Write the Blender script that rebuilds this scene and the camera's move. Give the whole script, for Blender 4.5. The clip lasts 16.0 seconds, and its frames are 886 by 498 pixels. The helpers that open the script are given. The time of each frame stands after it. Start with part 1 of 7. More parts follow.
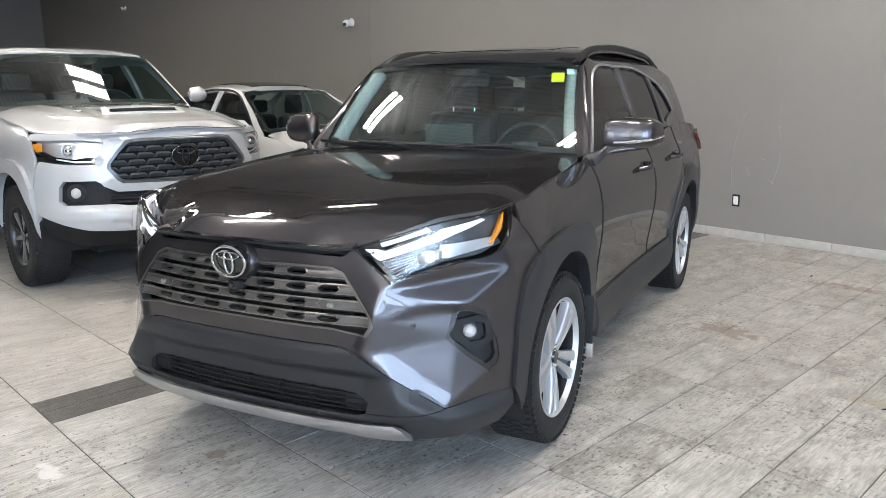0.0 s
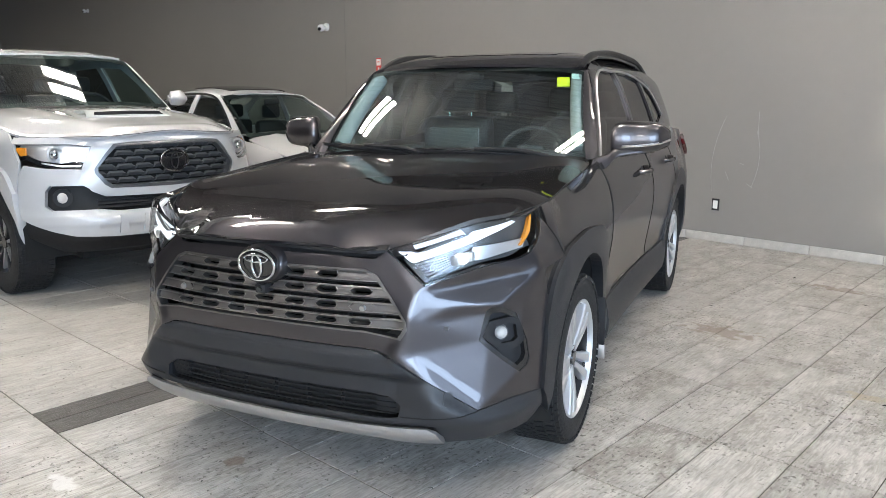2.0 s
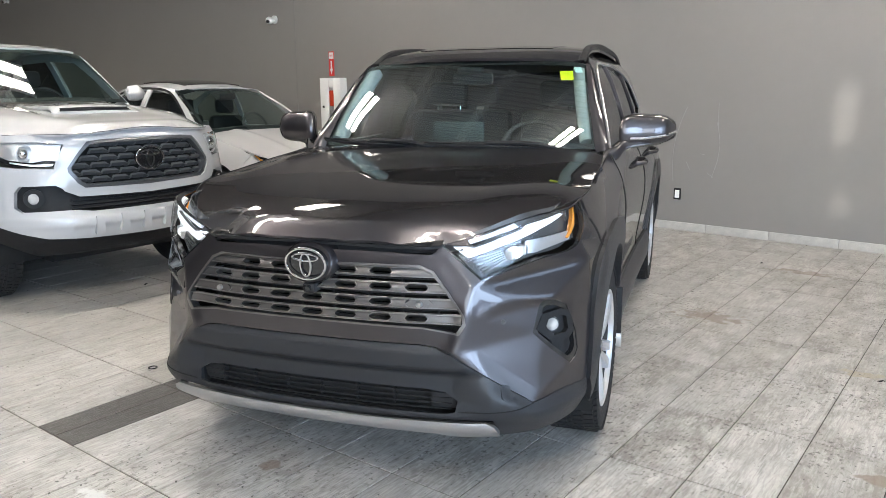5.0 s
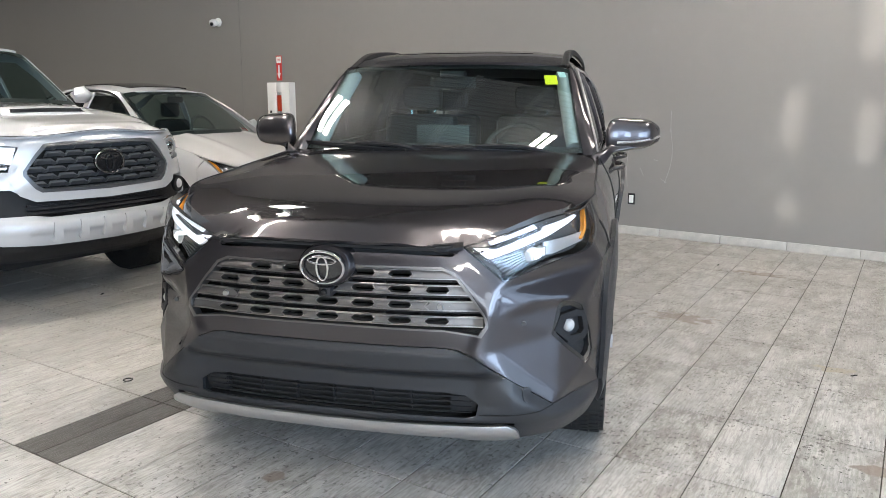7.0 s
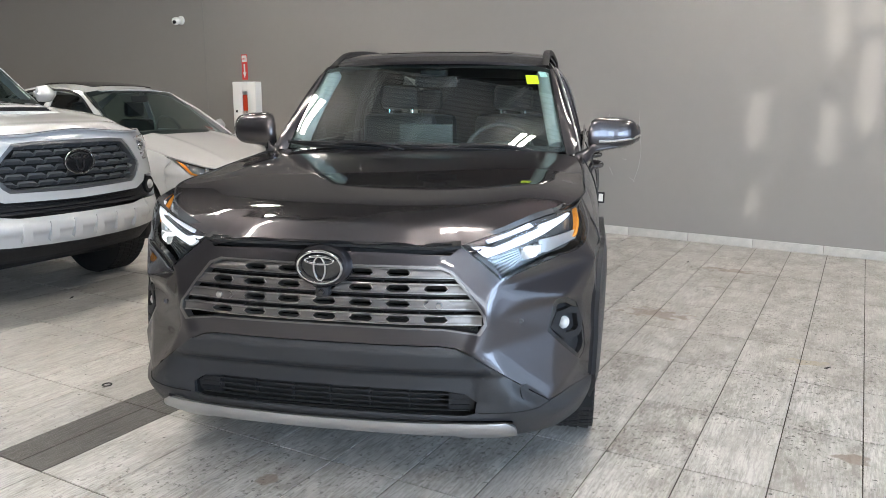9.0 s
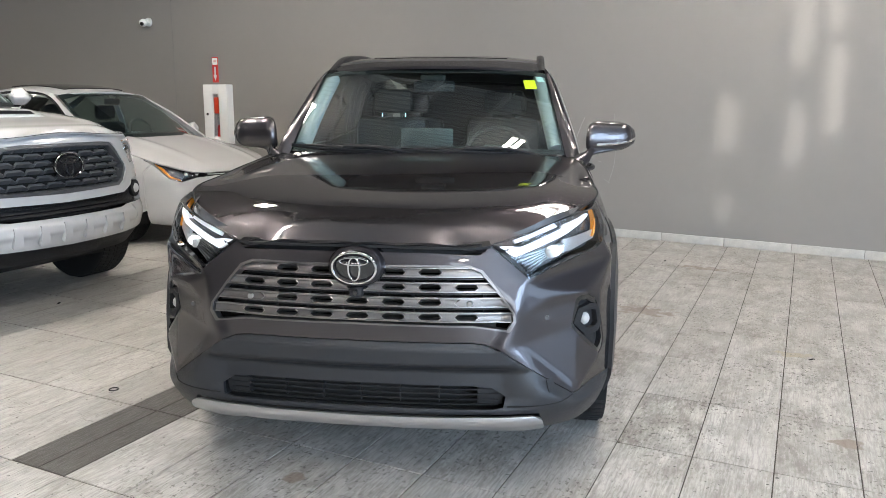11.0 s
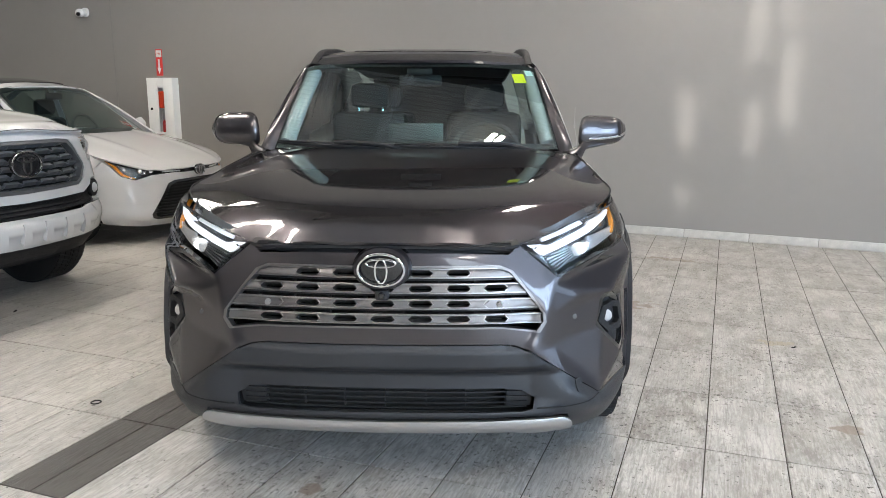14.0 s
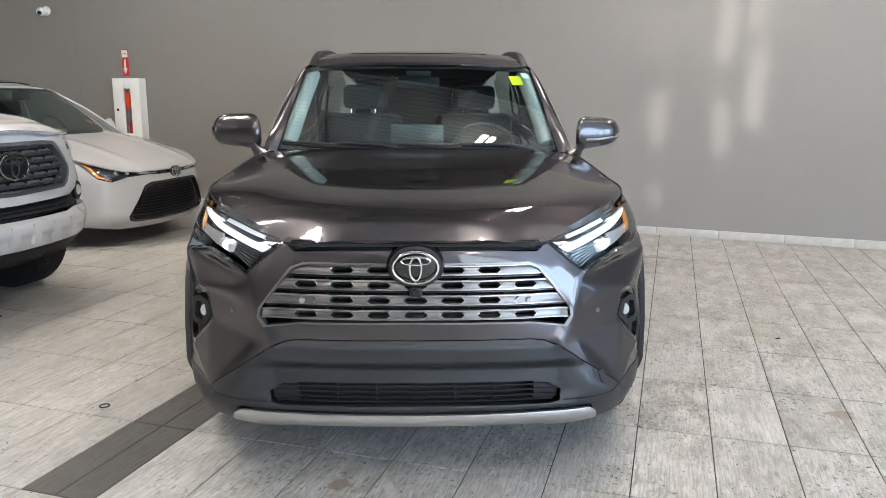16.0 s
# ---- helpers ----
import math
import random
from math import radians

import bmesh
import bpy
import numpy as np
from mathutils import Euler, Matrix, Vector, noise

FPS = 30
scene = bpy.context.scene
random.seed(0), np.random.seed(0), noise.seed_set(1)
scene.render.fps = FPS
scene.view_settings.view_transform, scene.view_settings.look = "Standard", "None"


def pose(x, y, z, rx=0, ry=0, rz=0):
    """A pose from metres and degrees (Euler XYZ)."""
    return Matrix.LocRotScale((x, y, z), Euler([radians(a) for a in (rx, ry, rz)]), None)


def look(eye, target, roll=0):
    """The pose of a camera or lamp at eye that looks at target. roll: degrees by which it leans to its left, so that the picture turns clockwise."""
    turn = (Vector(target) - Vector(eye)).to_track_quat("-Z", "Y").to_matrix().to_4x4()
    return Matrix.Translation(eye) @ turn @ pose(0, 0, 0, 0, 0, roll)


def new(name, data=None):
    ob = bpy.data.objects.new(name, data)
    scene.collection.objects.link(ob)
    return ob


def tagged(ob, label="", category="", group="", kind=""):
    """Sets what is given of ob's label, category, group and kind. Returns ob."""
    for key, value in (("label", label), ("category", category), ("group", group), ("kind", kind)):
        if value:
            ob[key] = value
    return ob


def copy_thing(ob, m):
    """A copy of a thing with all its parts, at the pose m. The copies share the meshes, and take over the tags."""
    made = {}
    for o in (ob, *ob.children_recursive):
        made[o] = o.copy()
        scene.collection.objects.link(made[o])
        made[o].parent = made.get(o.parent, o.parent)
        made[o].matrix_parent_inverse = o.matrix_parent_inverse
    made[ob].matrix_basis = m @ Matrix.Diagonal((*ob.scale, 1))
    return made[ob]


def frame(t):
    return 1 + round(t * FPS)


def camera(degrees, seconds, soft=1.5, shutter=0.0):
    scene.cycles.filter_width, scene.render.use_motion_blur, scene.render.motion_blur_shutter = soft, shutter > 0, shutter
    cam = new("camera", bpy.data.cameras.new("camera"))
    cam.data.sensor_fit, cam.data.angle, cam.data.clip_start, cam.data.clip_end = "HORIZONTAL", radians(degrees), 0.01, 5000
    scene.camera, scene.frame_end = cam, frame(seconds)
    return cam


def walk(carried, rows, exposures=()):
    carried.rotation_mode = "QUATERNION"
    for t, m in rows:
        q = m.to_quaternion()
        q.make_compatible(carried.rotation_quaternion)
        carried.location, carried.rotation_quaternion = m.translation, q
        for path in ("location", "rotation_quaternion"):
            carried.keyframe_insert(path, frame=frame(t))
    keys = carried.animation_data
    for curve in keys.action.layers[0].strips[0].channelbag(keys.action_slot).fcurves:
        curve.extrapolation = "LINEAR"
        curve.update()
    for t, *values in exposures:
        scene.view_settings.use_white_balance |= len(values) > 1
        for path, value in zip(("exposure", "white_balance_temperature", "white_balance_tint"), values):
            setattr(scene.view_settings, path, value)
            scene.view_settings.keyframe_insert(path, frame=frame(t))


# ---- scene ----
cam = camera(60.8, 16.0, 0.7)
PATH = [
    (0, (1.638, -2.158, 1.435), (0.236, -0.791, 1.025), -0.5),
    (0.5, (1.63, -2.149, 1.432), (0.24, -0.769, 1.026), -0.4),
    (1, (1.619, -2.154, 1.423), (0.246, -0.757, 1.02), -0.3),
    (1.5, (1.551, -2.217, 1.423), (0.198, -0.799, 1.024), -0.2),
    (2, (1.47, -2.329, 1.424), (0.14, -0.888, 1.029), -0.2),
    (2.5, (1.441, -2.395, 1.421), (0.132, -0.935, 1.026), -0.2),
    (3, (1.375, -2.427, 1.418), (0.086, -0.95, 1.019), -0.2),
    (3.5, (1.274, -2.47, 1.424), (0.005, -0.978, 1.02), -0.1),
    (4, (1.245, -2.5, 1.428), (-0.001, -0.989, 1.022), -0.2),
    (4.2, (1.227, -2.506, 1.436), (-0.009, -0.989, 1.024), -0.3),
    (6.3, (0.998, -2.739, 1.412), (-0.085, -1.104, 1.018), -0.2),
    (6.5, (0.968, -2.734, 1.41), (-0.101, -1.09, 1.016), -0.1),
    (7, (0.892, -2.742, 1.407), (-0.143, -1.077, 1.013), 0.1),
    (7.5, (0.846, -2.752, 1.411), (-0.162, -1.07, 1.016), 0.2),
    (8, (0.811, -2.77, 1.413), (-0.173, -1.074, 1.018), 0.2),
    (8.5, (0.795, -2.789, 1.41), (-0.171, -1.083, 1.014), 0.2),
    (9, (0.789, -2.808, 1.404), (-0.156, -1.09, 1.01), 0.2),
    (11.3, (0.581, -3.014, 1.413), (-0.241, -1.231, 1.03), 0.3),
    (11.5, (0.564, -3.018, 1.405), (-0.244, -1.228, 1.025), 0.3),
    (12, (0.484, -3.016, 1.398), (-0.296, -1.215, 1.016), 0.3),
    (12.5, (0.385, -3.021, 1.4), (-0.368, -1.208, 1.013), 0.3),
    (13, (0.327, -3.017, 1.407), (-0.4, -1.196, 1.014), 0.4),
    (13.5, (0.307, -3.022, 1.414), (-0.398, -1.193, 1.015), 0.3),
    (14, (0.291, -3.046, 1.418), (-0.39, -1.209, 1.014), 0.2),
    (14.5, (0.221, -3.084, 1.427), (-0.432, -1.238, 1.021), 0.1),
    (15, (0.149, -3.135, 1.431), (-0.47, -1.277, 1.025), -0.0),
    (15.5, (0.092, -3.171, 1.425), (-0.494, -1.302, 1.021), 0.1),
    (16, (0.068, -3.198, 1.421), (-0.496, -1.322, 1.02), 0.3),
]
LAMP_Z = 4.3
DAY_S, DAY_E = 360.0, (900.0, 640.0, 150.0)
# some follow their reflections; the rest, as at y -7, are added fill
LAMPS = [(-5.98, 1.25), (0.30, -0.2), (2.2, 1.4), (-1.3, -5.2), (2.0, -4.4), (-10.5, 1.35), (-10.5, -3.2), (-14.7, 1.35), (-14.7, -3.2),
         (-19.5, 0.0), (-24.0, 0.0), (-0.5, 3.4), (0.9, 3.3), (-5.4, 2.9), (-0.1, -7.3), (-4.2, -7.2), (4.2, -7.3), (-0.9, -3.3)]
walk(cam, [(t, look(eye, target, roll)) for t, eye, target, roll in PATH])

# ---- light ----
world = bpy.data.worlds.new("world")
scene.world = world
world.use_nodes = True
wn, wl = world.node_tree.nodes, world.node_tree.links
sky = wn.new("ShaderNodeTexSky")
sky.sky_type, sky.sun_disc = "NISHITA", False
sky.sun_elevation, sky.sun_rotation = radians(3.4), radians(171.5)
wn["Background"].inputs["Strength"].default_value = 0.12
wl.new(sky.outputs["Color"], wn["Background"].inputs["Color"])
sun = new("sun", bpy.data.lights.new("sun", "SUN"))
sun.data.energy, sun.data.angle, sun.data.color = 2.2, radians(0.7), (1.0, 0.94, 0.86)
sun.matrix_world = look((0, 0, 3), (-0.15, 1.0, 2.94))


# ---- materials ----
def material(name, color, rough=0.5, metal=0.0, coat=0.0, spread=0.0, scale=8.0, bump=0.0, bump_scale=40.0, spec=0.5, coat_rough=0.03):
    """Principled surface with two scales of variation and fine relief."""
    m = bpy.data.materials.new(name)
    m.use_nodes = True
    n, l = m.node_tree.nodes, m.node_tree.links
    b = n["Principled BSDF"]
    b.inputs["Base Color"].default_value = (*color, 1)
    b.inputs["Roughness"].default_value = rough
    b.inputs["Metallic"].default_value = metal
    b.inputs["Coat Weight"].default_value = coat
    b.inputs["Coat Roughness"].default_value = coat_rough
    b.inputs["Specular IOR Level"].default_value = spec
    if spread or bump:
        tc = n.new("ShaderNodeTexCoord")
    if spread:
        na, nb, mix, ramp = n.new("ShaderNodeTexNoise"), n.new("ShaderNodeTexNoise"), n.new("ShaderNodeMix"), n.new("ShaderNodeMix")
        for q, sc in ((na, scale), (nb, scale * 9)):
            q.inputs["Scale"].default_value, q.inputs["Detail"].default_value = sc, 4
            l.new(tc.outputs["Object"], q.inputs["Vector"])
        mix.inputs[0].default_value = 0.4
        l.new(na.outputs["Fac"], mix.inputs[2]), l.new(nb.outputs["Fac"], mix.inputs[3])
        ramp.data_type = "RGBA"
        ramp.inputs[6].default_value = (*[max(0, c * (1 - spread)) for c in color], 1)
        ramp.inputs[7].default_value = (*[min(1, c * (1 + spread)) for c in color], 1)
        l.new(mix.outputs[0], ramp.inputs[0]), l.new(ramp.outputs[2], b.inputs["Base Color"])
    if bump:
        q, bp = n.new("ShaderNodeTexNoise"), n.new("ShaderNodeBump")
        q.inputs["Scale"].default_value, q.inputs["Detail"].default_value = bump_scale, 5
        l.new(tc.outputs["Object"], q.inputs["Vector"])
        bp.inputs["Strength"].default_value, bp.inputs["Distance"].default_value = bump, 0.01
        l.new(q.outputs["Fac"], bp.inputs["Height"]), l.new(bp.outputs["Normal"], b.inputs["Normal"])
    return m


def flake_paint(name, color, metal, flake):
    """Car paint: fine metallic flakes under a clear coat."""
    m = material(name, color, 0.31, metal, 1.0, spec=0.08, coat_rough=0.03)
    n, l = m.node_tree.nodes, m.node_tree.links
    b = n["Principled BSDF"]
    b.inputs["Specular Tint"].default_value = (0.16, 0.155, 0.16, 1)
    tc, v, mx = n.new("ShaderNodeTexCoord"), n.new("ShaderNodeTexNoise"), n.new("ShaderNodeMix")
    v.inputs["Scale"].default_value, v.inputs["Detail"].default_value = 900, 2
    l.new(tc.outputs["Object"], v.inputs["Vector"])
    mx.data_type = "RGBA"
    mx.inputs[6].default_value = (*[c * (1 - flake) for c in color], 1)
    mx.inputs[7].default_value = (*[min(1, c * (1 + flake)) for c in color], 1)
    l.new(v.outputs["Fac"], mx.inputs[0]), l.new(mx.outputs[2], b.inputs["Base Color"])
    return m


def clear_glass(name, tint, gloss=1.5, rough=0.0):
    """Thin pane: tinted see-through with a Fresnel gloss."""
    m = bpy.data.materials.new(name)
    m.use_nodes = True
    n, l = m.node_tree.nodes, m.node_tree.links
    n.remove(n["Principled BSDF"])
    t, g, f, x = n.new("ShaderNodeBsdfTransparent"), n.new("ShaderNodeBsdfGlossy"), n.new("ShaderNodeLayerWeight"), n.new("ShaderNodeMixShader")
    t.inputs["Color"].default_value = (*tint, 1)
    g.inputs["Roughness"].default_value = rough
    f.inputs["Blend"].default_value = 0.5
    up, mx = n.new("ShaderNodeMath"), n.new("ShaderNodeMapRange")
    up.operation = "POWER"
    up.inputs[1].default_value = 5.0
    mx.inputs[3].default_value, mx.inputs[4].default_value = ((gloss - 1) / (gloss + 1)) ** 2, 1.0
    l.new(f.outputs["Facing"], up.inputs[0]), l.new(up.outputs[0], mx.inputs[0]), l.new(mx.outputs[0], x.inputs[0])
    l.new(t.outputs[0], x.inputs[1]), l.new(g.outputs[0], x.inputs[2])
    l.new(x.outputs[0], n["Material Output"].inputs["Surface"])
    return m


def lamp_material(name, color, strength):
    m = bpy.data.materials.new(name)
    m.use_nodes = True
    b = m.node_tree.nodes["Principled BSDF"]
    b.inputs["Base Color"].default_value = (*color, 1)
    b.inputs["Emission Color"].default_value = (*color, 1)
    b.inputs["Emission Strength"].default_value = strength
    return m


def tile_material(name, light, dark, stain, spills=()):
    """Wood-look porcelain: streaks along each tile, blotches and scuffs, one tone a tile."""
    m = material(name, light, 0.42, spec=0.4)
    n, l = m.node_tree.nodes, m.node_tree.links
    b = n["Principled BSDF"]
    geo, info = n.new("ShaderNodeNewGeometry"), n.new("ShaderNodeObjectInfo")
    add = n.new("ShaderNodeMath")
    l.new(info.outputs["Random"], add.inputs[0]), l.new(geo.outputs["Random Per Island"], add.inputs[1])

    def streak(sx, sy, detail, seed):
        mp, q = n.new("ShaderNodeMapping"), n.new("ShaderNodeTexNoise")
        mp.inputs["Scale"].default_value = (sx, sy, 1)
        q.noise_dimensions = "4D"
        q.inputs["Scale"].default_value, q.inputs["Detail"].default_value, q.inputs["Roughness"].default_value = 1.0, detail, 0.65
        w = n.new("ShaderNodeMath")
        w.operation = "MULTIPLY"
        w.inputs[1].default_value = seed
        l.new(add.outputs[0], w.inputs[0]), l.new(w.outputs[0], q.inputs["W"])
        l.new(geo.outputs["Position"], mp.inputs["Vector"]), l.new(mp.outputs[0], q.inputs["Vector"])
        return q.outputs["Fac"]

    def ramp(fac, a, c):
        r = n.new("ShaderNodeMapRange")
        r.inputs[1].default_value, r.inputs[2].default_value = a, c
        l.new(fac, r.inputs[0])
        return r.outputs[0]

    def blend(fac, a, c, how="MIX"):
        x = n.new("ShaderNodeMix")
        x.data_type, x.blend_type = "RGBA", how
        for sock, val in ((x.inputs[0], fac), (x.inputs[6], a), (x.inputs[7], c)):
            if isinstance(val, (float, int)):
                sock.default_value = val
            elif isinstance(val, tuple):
                sock.default_value = (*val, 1)
            else:
                l.new(val, sock)
        return x.outputs[2]

    def times(u, v):
        q = n.new("ShaderNodeMath")
        q.operation = "MULTIPLY"
        for sock, val in ((q.inputs[0], u), (q.inputs[1], v)):
            if isinstance(val, float):
                sock.default_value = val
            else:
                l.new(val, sock)
        return q.outputs[0]

    fine = ramp(streak(120, 11, 10, 31), 0.42, 0.56)
    broad = ramp(streak(26, 3, 8, 17), 0.42, 0.68)
    tone = ramp(streak(0.02, 0.02, 1, 61), 0.35, 0.65)
    blot = ramp(streak(7, 4, 9, 0), 0.43, 0.58)
    grain = ramp(streak(80, 20, 9, 7), 0.40, 0.54)
    cloud = ramp(streak(1.1, 1.0, 4, 0), 0.42, 0.62)
    scuff = ramp(streak(48, 36, 7, 0), 0.55, 0.60)
    where = ramp(streak(2.6, 2.0, 6, 0), 0.44, 0.56)
    speck = ramp(streak(30, 40, 3, 0), 0.640, 0.660)
    worn = ramp(streak(0.02, 0.02, 1, 97), 0.30, 0.70)
    flow = ramp(streak(9, 4.5, 9, 43), 0.45, 0.60)
    sep = n.new("ShaderNodeSeparateXYZ")
    l.new(geo.outputs["Position"], sep.inputs[0])
    lane = ramp(sep.outputs[0], -3.2, -0.9)
    tread = n.new("ShaderNodeMapRange")
    tread.inputs[3].default_value, tread.inputs[4].default_value = 0.35, 1.0
    l.new(lane, tread.inputs[0])
    lane = tread.outputs[0]
    some = n.new("ShaderNodeMapRange")
    some.inputs[3].default_value, some.inputs[4].default_value = 0.30, 1.0
    l.new(worn, some.inputs[0])
    worn = some.outputs[0]
    soil = tuple(v * k for v, k in zip(dark, (0.52, 0.49, 0.44)))
    c = blend(fine, dark, light)
    c = blend(times(broad, 0.55), c, light)
    c = blend(times(tone, 0.28), c, tuple(0.78 * v for v in dark))
    c = blend(times(times(times(blot, grain), 0.80), times(lane, worn)), c, soil)
    c = blend(times(times(flow, 0.42), times(lane, worn)), c, soil)
    c = blend(times(times(cloud, blot), 0.22), c, soil)
    c = blend(times(times(times(scuff, where), 0.85), lane), c, tuple(1.3 * v for v in stain))
    for sx, sy, rx, ry, tint in spills:
        mp, q, ln = n.new("ShaderNodeMapping"), n.new("ShaderNodeTexNoise"), n.new("ShaderNodeVectorMath")
        mp.inputs["Location"].default_value, mp.inputs["Scale"].default_value = (-sx / rx, -sy / ry, 0), (1 / rx, 1 / ry, 0)
        ln.operation = "LENGTH"
        q.inputs["Scale"].default_value, q.inputs["Detail"].default_value = 14, 6
        l.new(geo.outputs["Position"], mp.inputs["Vector"]), l.new(mp.outputs[0], ln.inputs[0]), l.new(geo.outputs["Position"], q.inputs["Vector"])
        edge = n.new("ShaderNodeMath")
        edge.operation = "MULTIPLY_ADD"
        edge.inputs[1].default_value = 2.6
        l.new(q.outputs["Fac"], edge.inputs[0]), l.new(ln.outputs["Value"], edge.inputs[2])
        c = blend(times(ramp(edge.outputs[0], 2.12, 1.85), 0.74), c, tint)
    c = blend(times(speck, 0.9), c, tuple(0.6 * v for v in stain))
    l.new(c, b.inputs["Base Color"])
    r = n.new("ShaderNodeMapRange")
    r.inputs[3].default_value, r.inputs[4].default_value = 0.30, 0.52
    l.new(fine, r.inputs[0]), l.new(r.outputs[0], b.inputs["Roughness"])
    bp = n.new("ShaderNodeBump")
    bp.inputs["Strength"].default_value, bp.inputs["Distance"].default_value = 0.25, 0.002
    l.new(fine, bp.inputs["Height"]), l.new(bp.outputs["Normal"], b.inputs["Normal"])
    return m


PAINT_GREY = flake_paint("grey_paint", (0.068, 0.063, 0.0672), 0.84, 0.35)
PAINT_WHITE = material("white_paint", (0.43, 0.432, 0.435), 0.40, 0.0, 1.0, 0.02, 3.0)
BLACK_GLOSS = material("gloss_black", (0.012, 0.012, 0.013), 0.12, 0, 0.6)
BLACK_MATT = material("matt_black_plastic", (0.011, 0.011, 0.012), 0.6, 0, 0, 0.25, 30, 0.15, 600, spec=0.3)
CLAD = material("grey_cladding", (0.0145, 0.0155, 0.018), 0.46, 0, 0, 0.12, 14, 0.12, 700)
DARK_GAP = material("dark_void", (0.006, 0.006, 0.006), 0.9)
SILVER = material("silver_trim", (0.36, 0.35, 0.345), 0.34, 0.75, 0.3, 0.05, 12)
SMOKED = material("smoked_chrome", (0.20, 0.192, 0.188), 0.40, 0.95, 0.2, 0.06, 10)
EDGE_CHROME = material("bright_smoked_edge", (0.33, 0.322, 0.318), 0.30, 1.0, 0.2, 0.05, 10)
LAMP_CELL = material("lamp_inner_housing", (0.11, 0.115, 0.12), 0.24, 0.5, 0.3, 0.1, 40)
CHROME = material("chrome", (0.85, 0.85, 0.86), 0.06, 1.0)
ALLOY = material("machined_alloy", (0.60, 0.60, 0.61), 0.42, 0.8, 0.15, 0.05, 20)
ALLOY_GREY = material("grey_painted_plastic", (0.085, 0.087, 0.092), 0.32, 0.3, 0.3, 0.08, 20)
GREY_WING = material("grey_honeycomb_plastic", (0.085, 0.088, 0.094), 0.38, 0.2, 0.2, 0.08, 20)
ALLOY_DARK = material("dark_alloy", (0.03, 0.03, 0.032), 0.35, 0.6, 0.4, 0.1, 20)
RUBBER = material("tyre_rubber", (0.008, 0.008, 0.0085), 0.78, 0, 0, 0.3, 25, 0.3, 300)
INTERIOR = material("black_interior", (0.030, 0.031, 0.032), 0.65, 0, 0, 0.2, 20, 0.2, 200)
SEAT = material("dark_seat_leather", (0.012, 0.0125, 0.013), 0.5, 0, 0, 0.2, 14, 0.2, 150)
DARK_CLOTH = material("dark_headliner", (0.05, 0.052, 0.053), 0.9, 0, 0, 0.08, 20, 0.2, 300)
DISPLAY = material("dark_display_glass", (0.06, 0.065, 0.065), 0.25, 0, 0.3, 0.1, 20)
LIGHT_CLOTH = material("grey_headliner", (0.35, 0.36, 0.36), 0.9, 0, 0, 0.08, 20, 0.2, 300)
WINDSHIELD = clear_glass("windshield_glass", (0.56, 0.74, 0.71), 2.2)
SIDE_GLASS = clear_glass("side_glass", (0.55, 0.60, 0.59), 1.5)
TINTED = clear_glass("tinted_glass", (0.10, 0.105, 0.105), 1.45)
LENS = clear_glass("lamp_lens", (0.93, 0.94, 0.95), 1.35)
# fill glow, added only to brighten the roof deck from below
DECK_FILL = lamp_material("upper_strip", (1.0, 0.93, 0.86), 20.0)
AMBER = material("amber_plastic", (0.66, 0.24, 0.02), 0.25, 0, 0.5, 0.15, 30)
SKIRTING = material("skirting_tile", (0.43, 0.415, 0.39), 0.42, 0, 0, 0.34, 14, 0.05, 60)
FIN = material("lamp_fin", (0.24, 0.245, 0.255), 0.3, 0.8, 0, 0.1, 40)
TAIL_RED = material("tail_lamp_plastic", (0.09, 0.006, 0.008), 0.12, 0, 0.5, 0.1, 40)
REFLECTOR = material("lamp_reflector", (0.70, 0.71, 0.72), 0.4, 0.9, 0, 0.1, 40)
DRL_DIM = lamp_material("dim_daytime_light", (0.93, 0.96, 1.0), 0.18)
DRL = lamp_material("daytime_light", (0.93, 0.96, 1.0), 0.42)
FOGLIGHT = lamp_material("fog_light", (0.42, 0.41, 0.40), 0.06)
LOWBEAM = lamp_material("low_beam", (0.95, 0.97, 1.0), 1.0)


WALL = material("grey_wall_paint", (0.218, 0.206, 0.194), 0.55, 0, 0, 0.05, 1.2, 0.08, 160)
WALL_PATCH = material("grey_wall_patch", (0.19, 0.185, 0.175), 0.6, 0, 0, 0.05, 1.5, 0.1, 120)
WALL_SCRATCH = material("bare_plaster", (0.31, 0.30, 0.29), 0.8, 0, 0, 0.1, 40)
WHITE_PLASTIC = material("white_plastic", (0.78, 0.78, 0.76), 0.4, 0, 0, 0.04, 20)
BROWN, OCHRE, CHALK = (0.20, 0.155, 0.115), (0.33, 0.285, 0.20), (0.62, 0.62, 0.61)
# dried spills and scuffs: x, y, half width, half depth, colour
SPILLS = [(-0.30, 2.11, 0.26, 0.14, BROWN), (-0.10, 3.71, 0.28, 0.09, BROWN), (0.64, 1.56, 0.14, 0.06, OCHRE), (-1.36, -1.38, 0.12, 0.05, CHALK), (-1.04, -0.85, 0.05, 0.05, BROWN), (0.88, 0.42, 0.09, 0.06, BROWN), (-0.85, 1.05, 0.12, 0.10, BROWN)]
TILE = tile_material("floor_tile", (0.552, 0.536, 0.508), (0.312, 0.300, 0.281), (0.070, 0.063, 0.054), SPILLS)
TILE_DARK = tile_material("dark_floor_tile", (0.092, 0.087, 0.082), (0.066, 0.062, 0.058), (0.06, 0.06, 0.058))
GROUT = material("grout", (0.060, 0.051, 0.043), 0.9, 0, 0, 0.2, 20)
SOFFIT = material("dark_soffit_paint", (0.03, 0.03, 0.031), 0.8, 0, 0, 0.1, 3)
# darker deck colour that paints the shade inside the flutes
FLUTE_SHADE = material("deck_flute_shade", (0.44, 0.44, 0.44), 0.8, 0, 0, 0.1, 6)
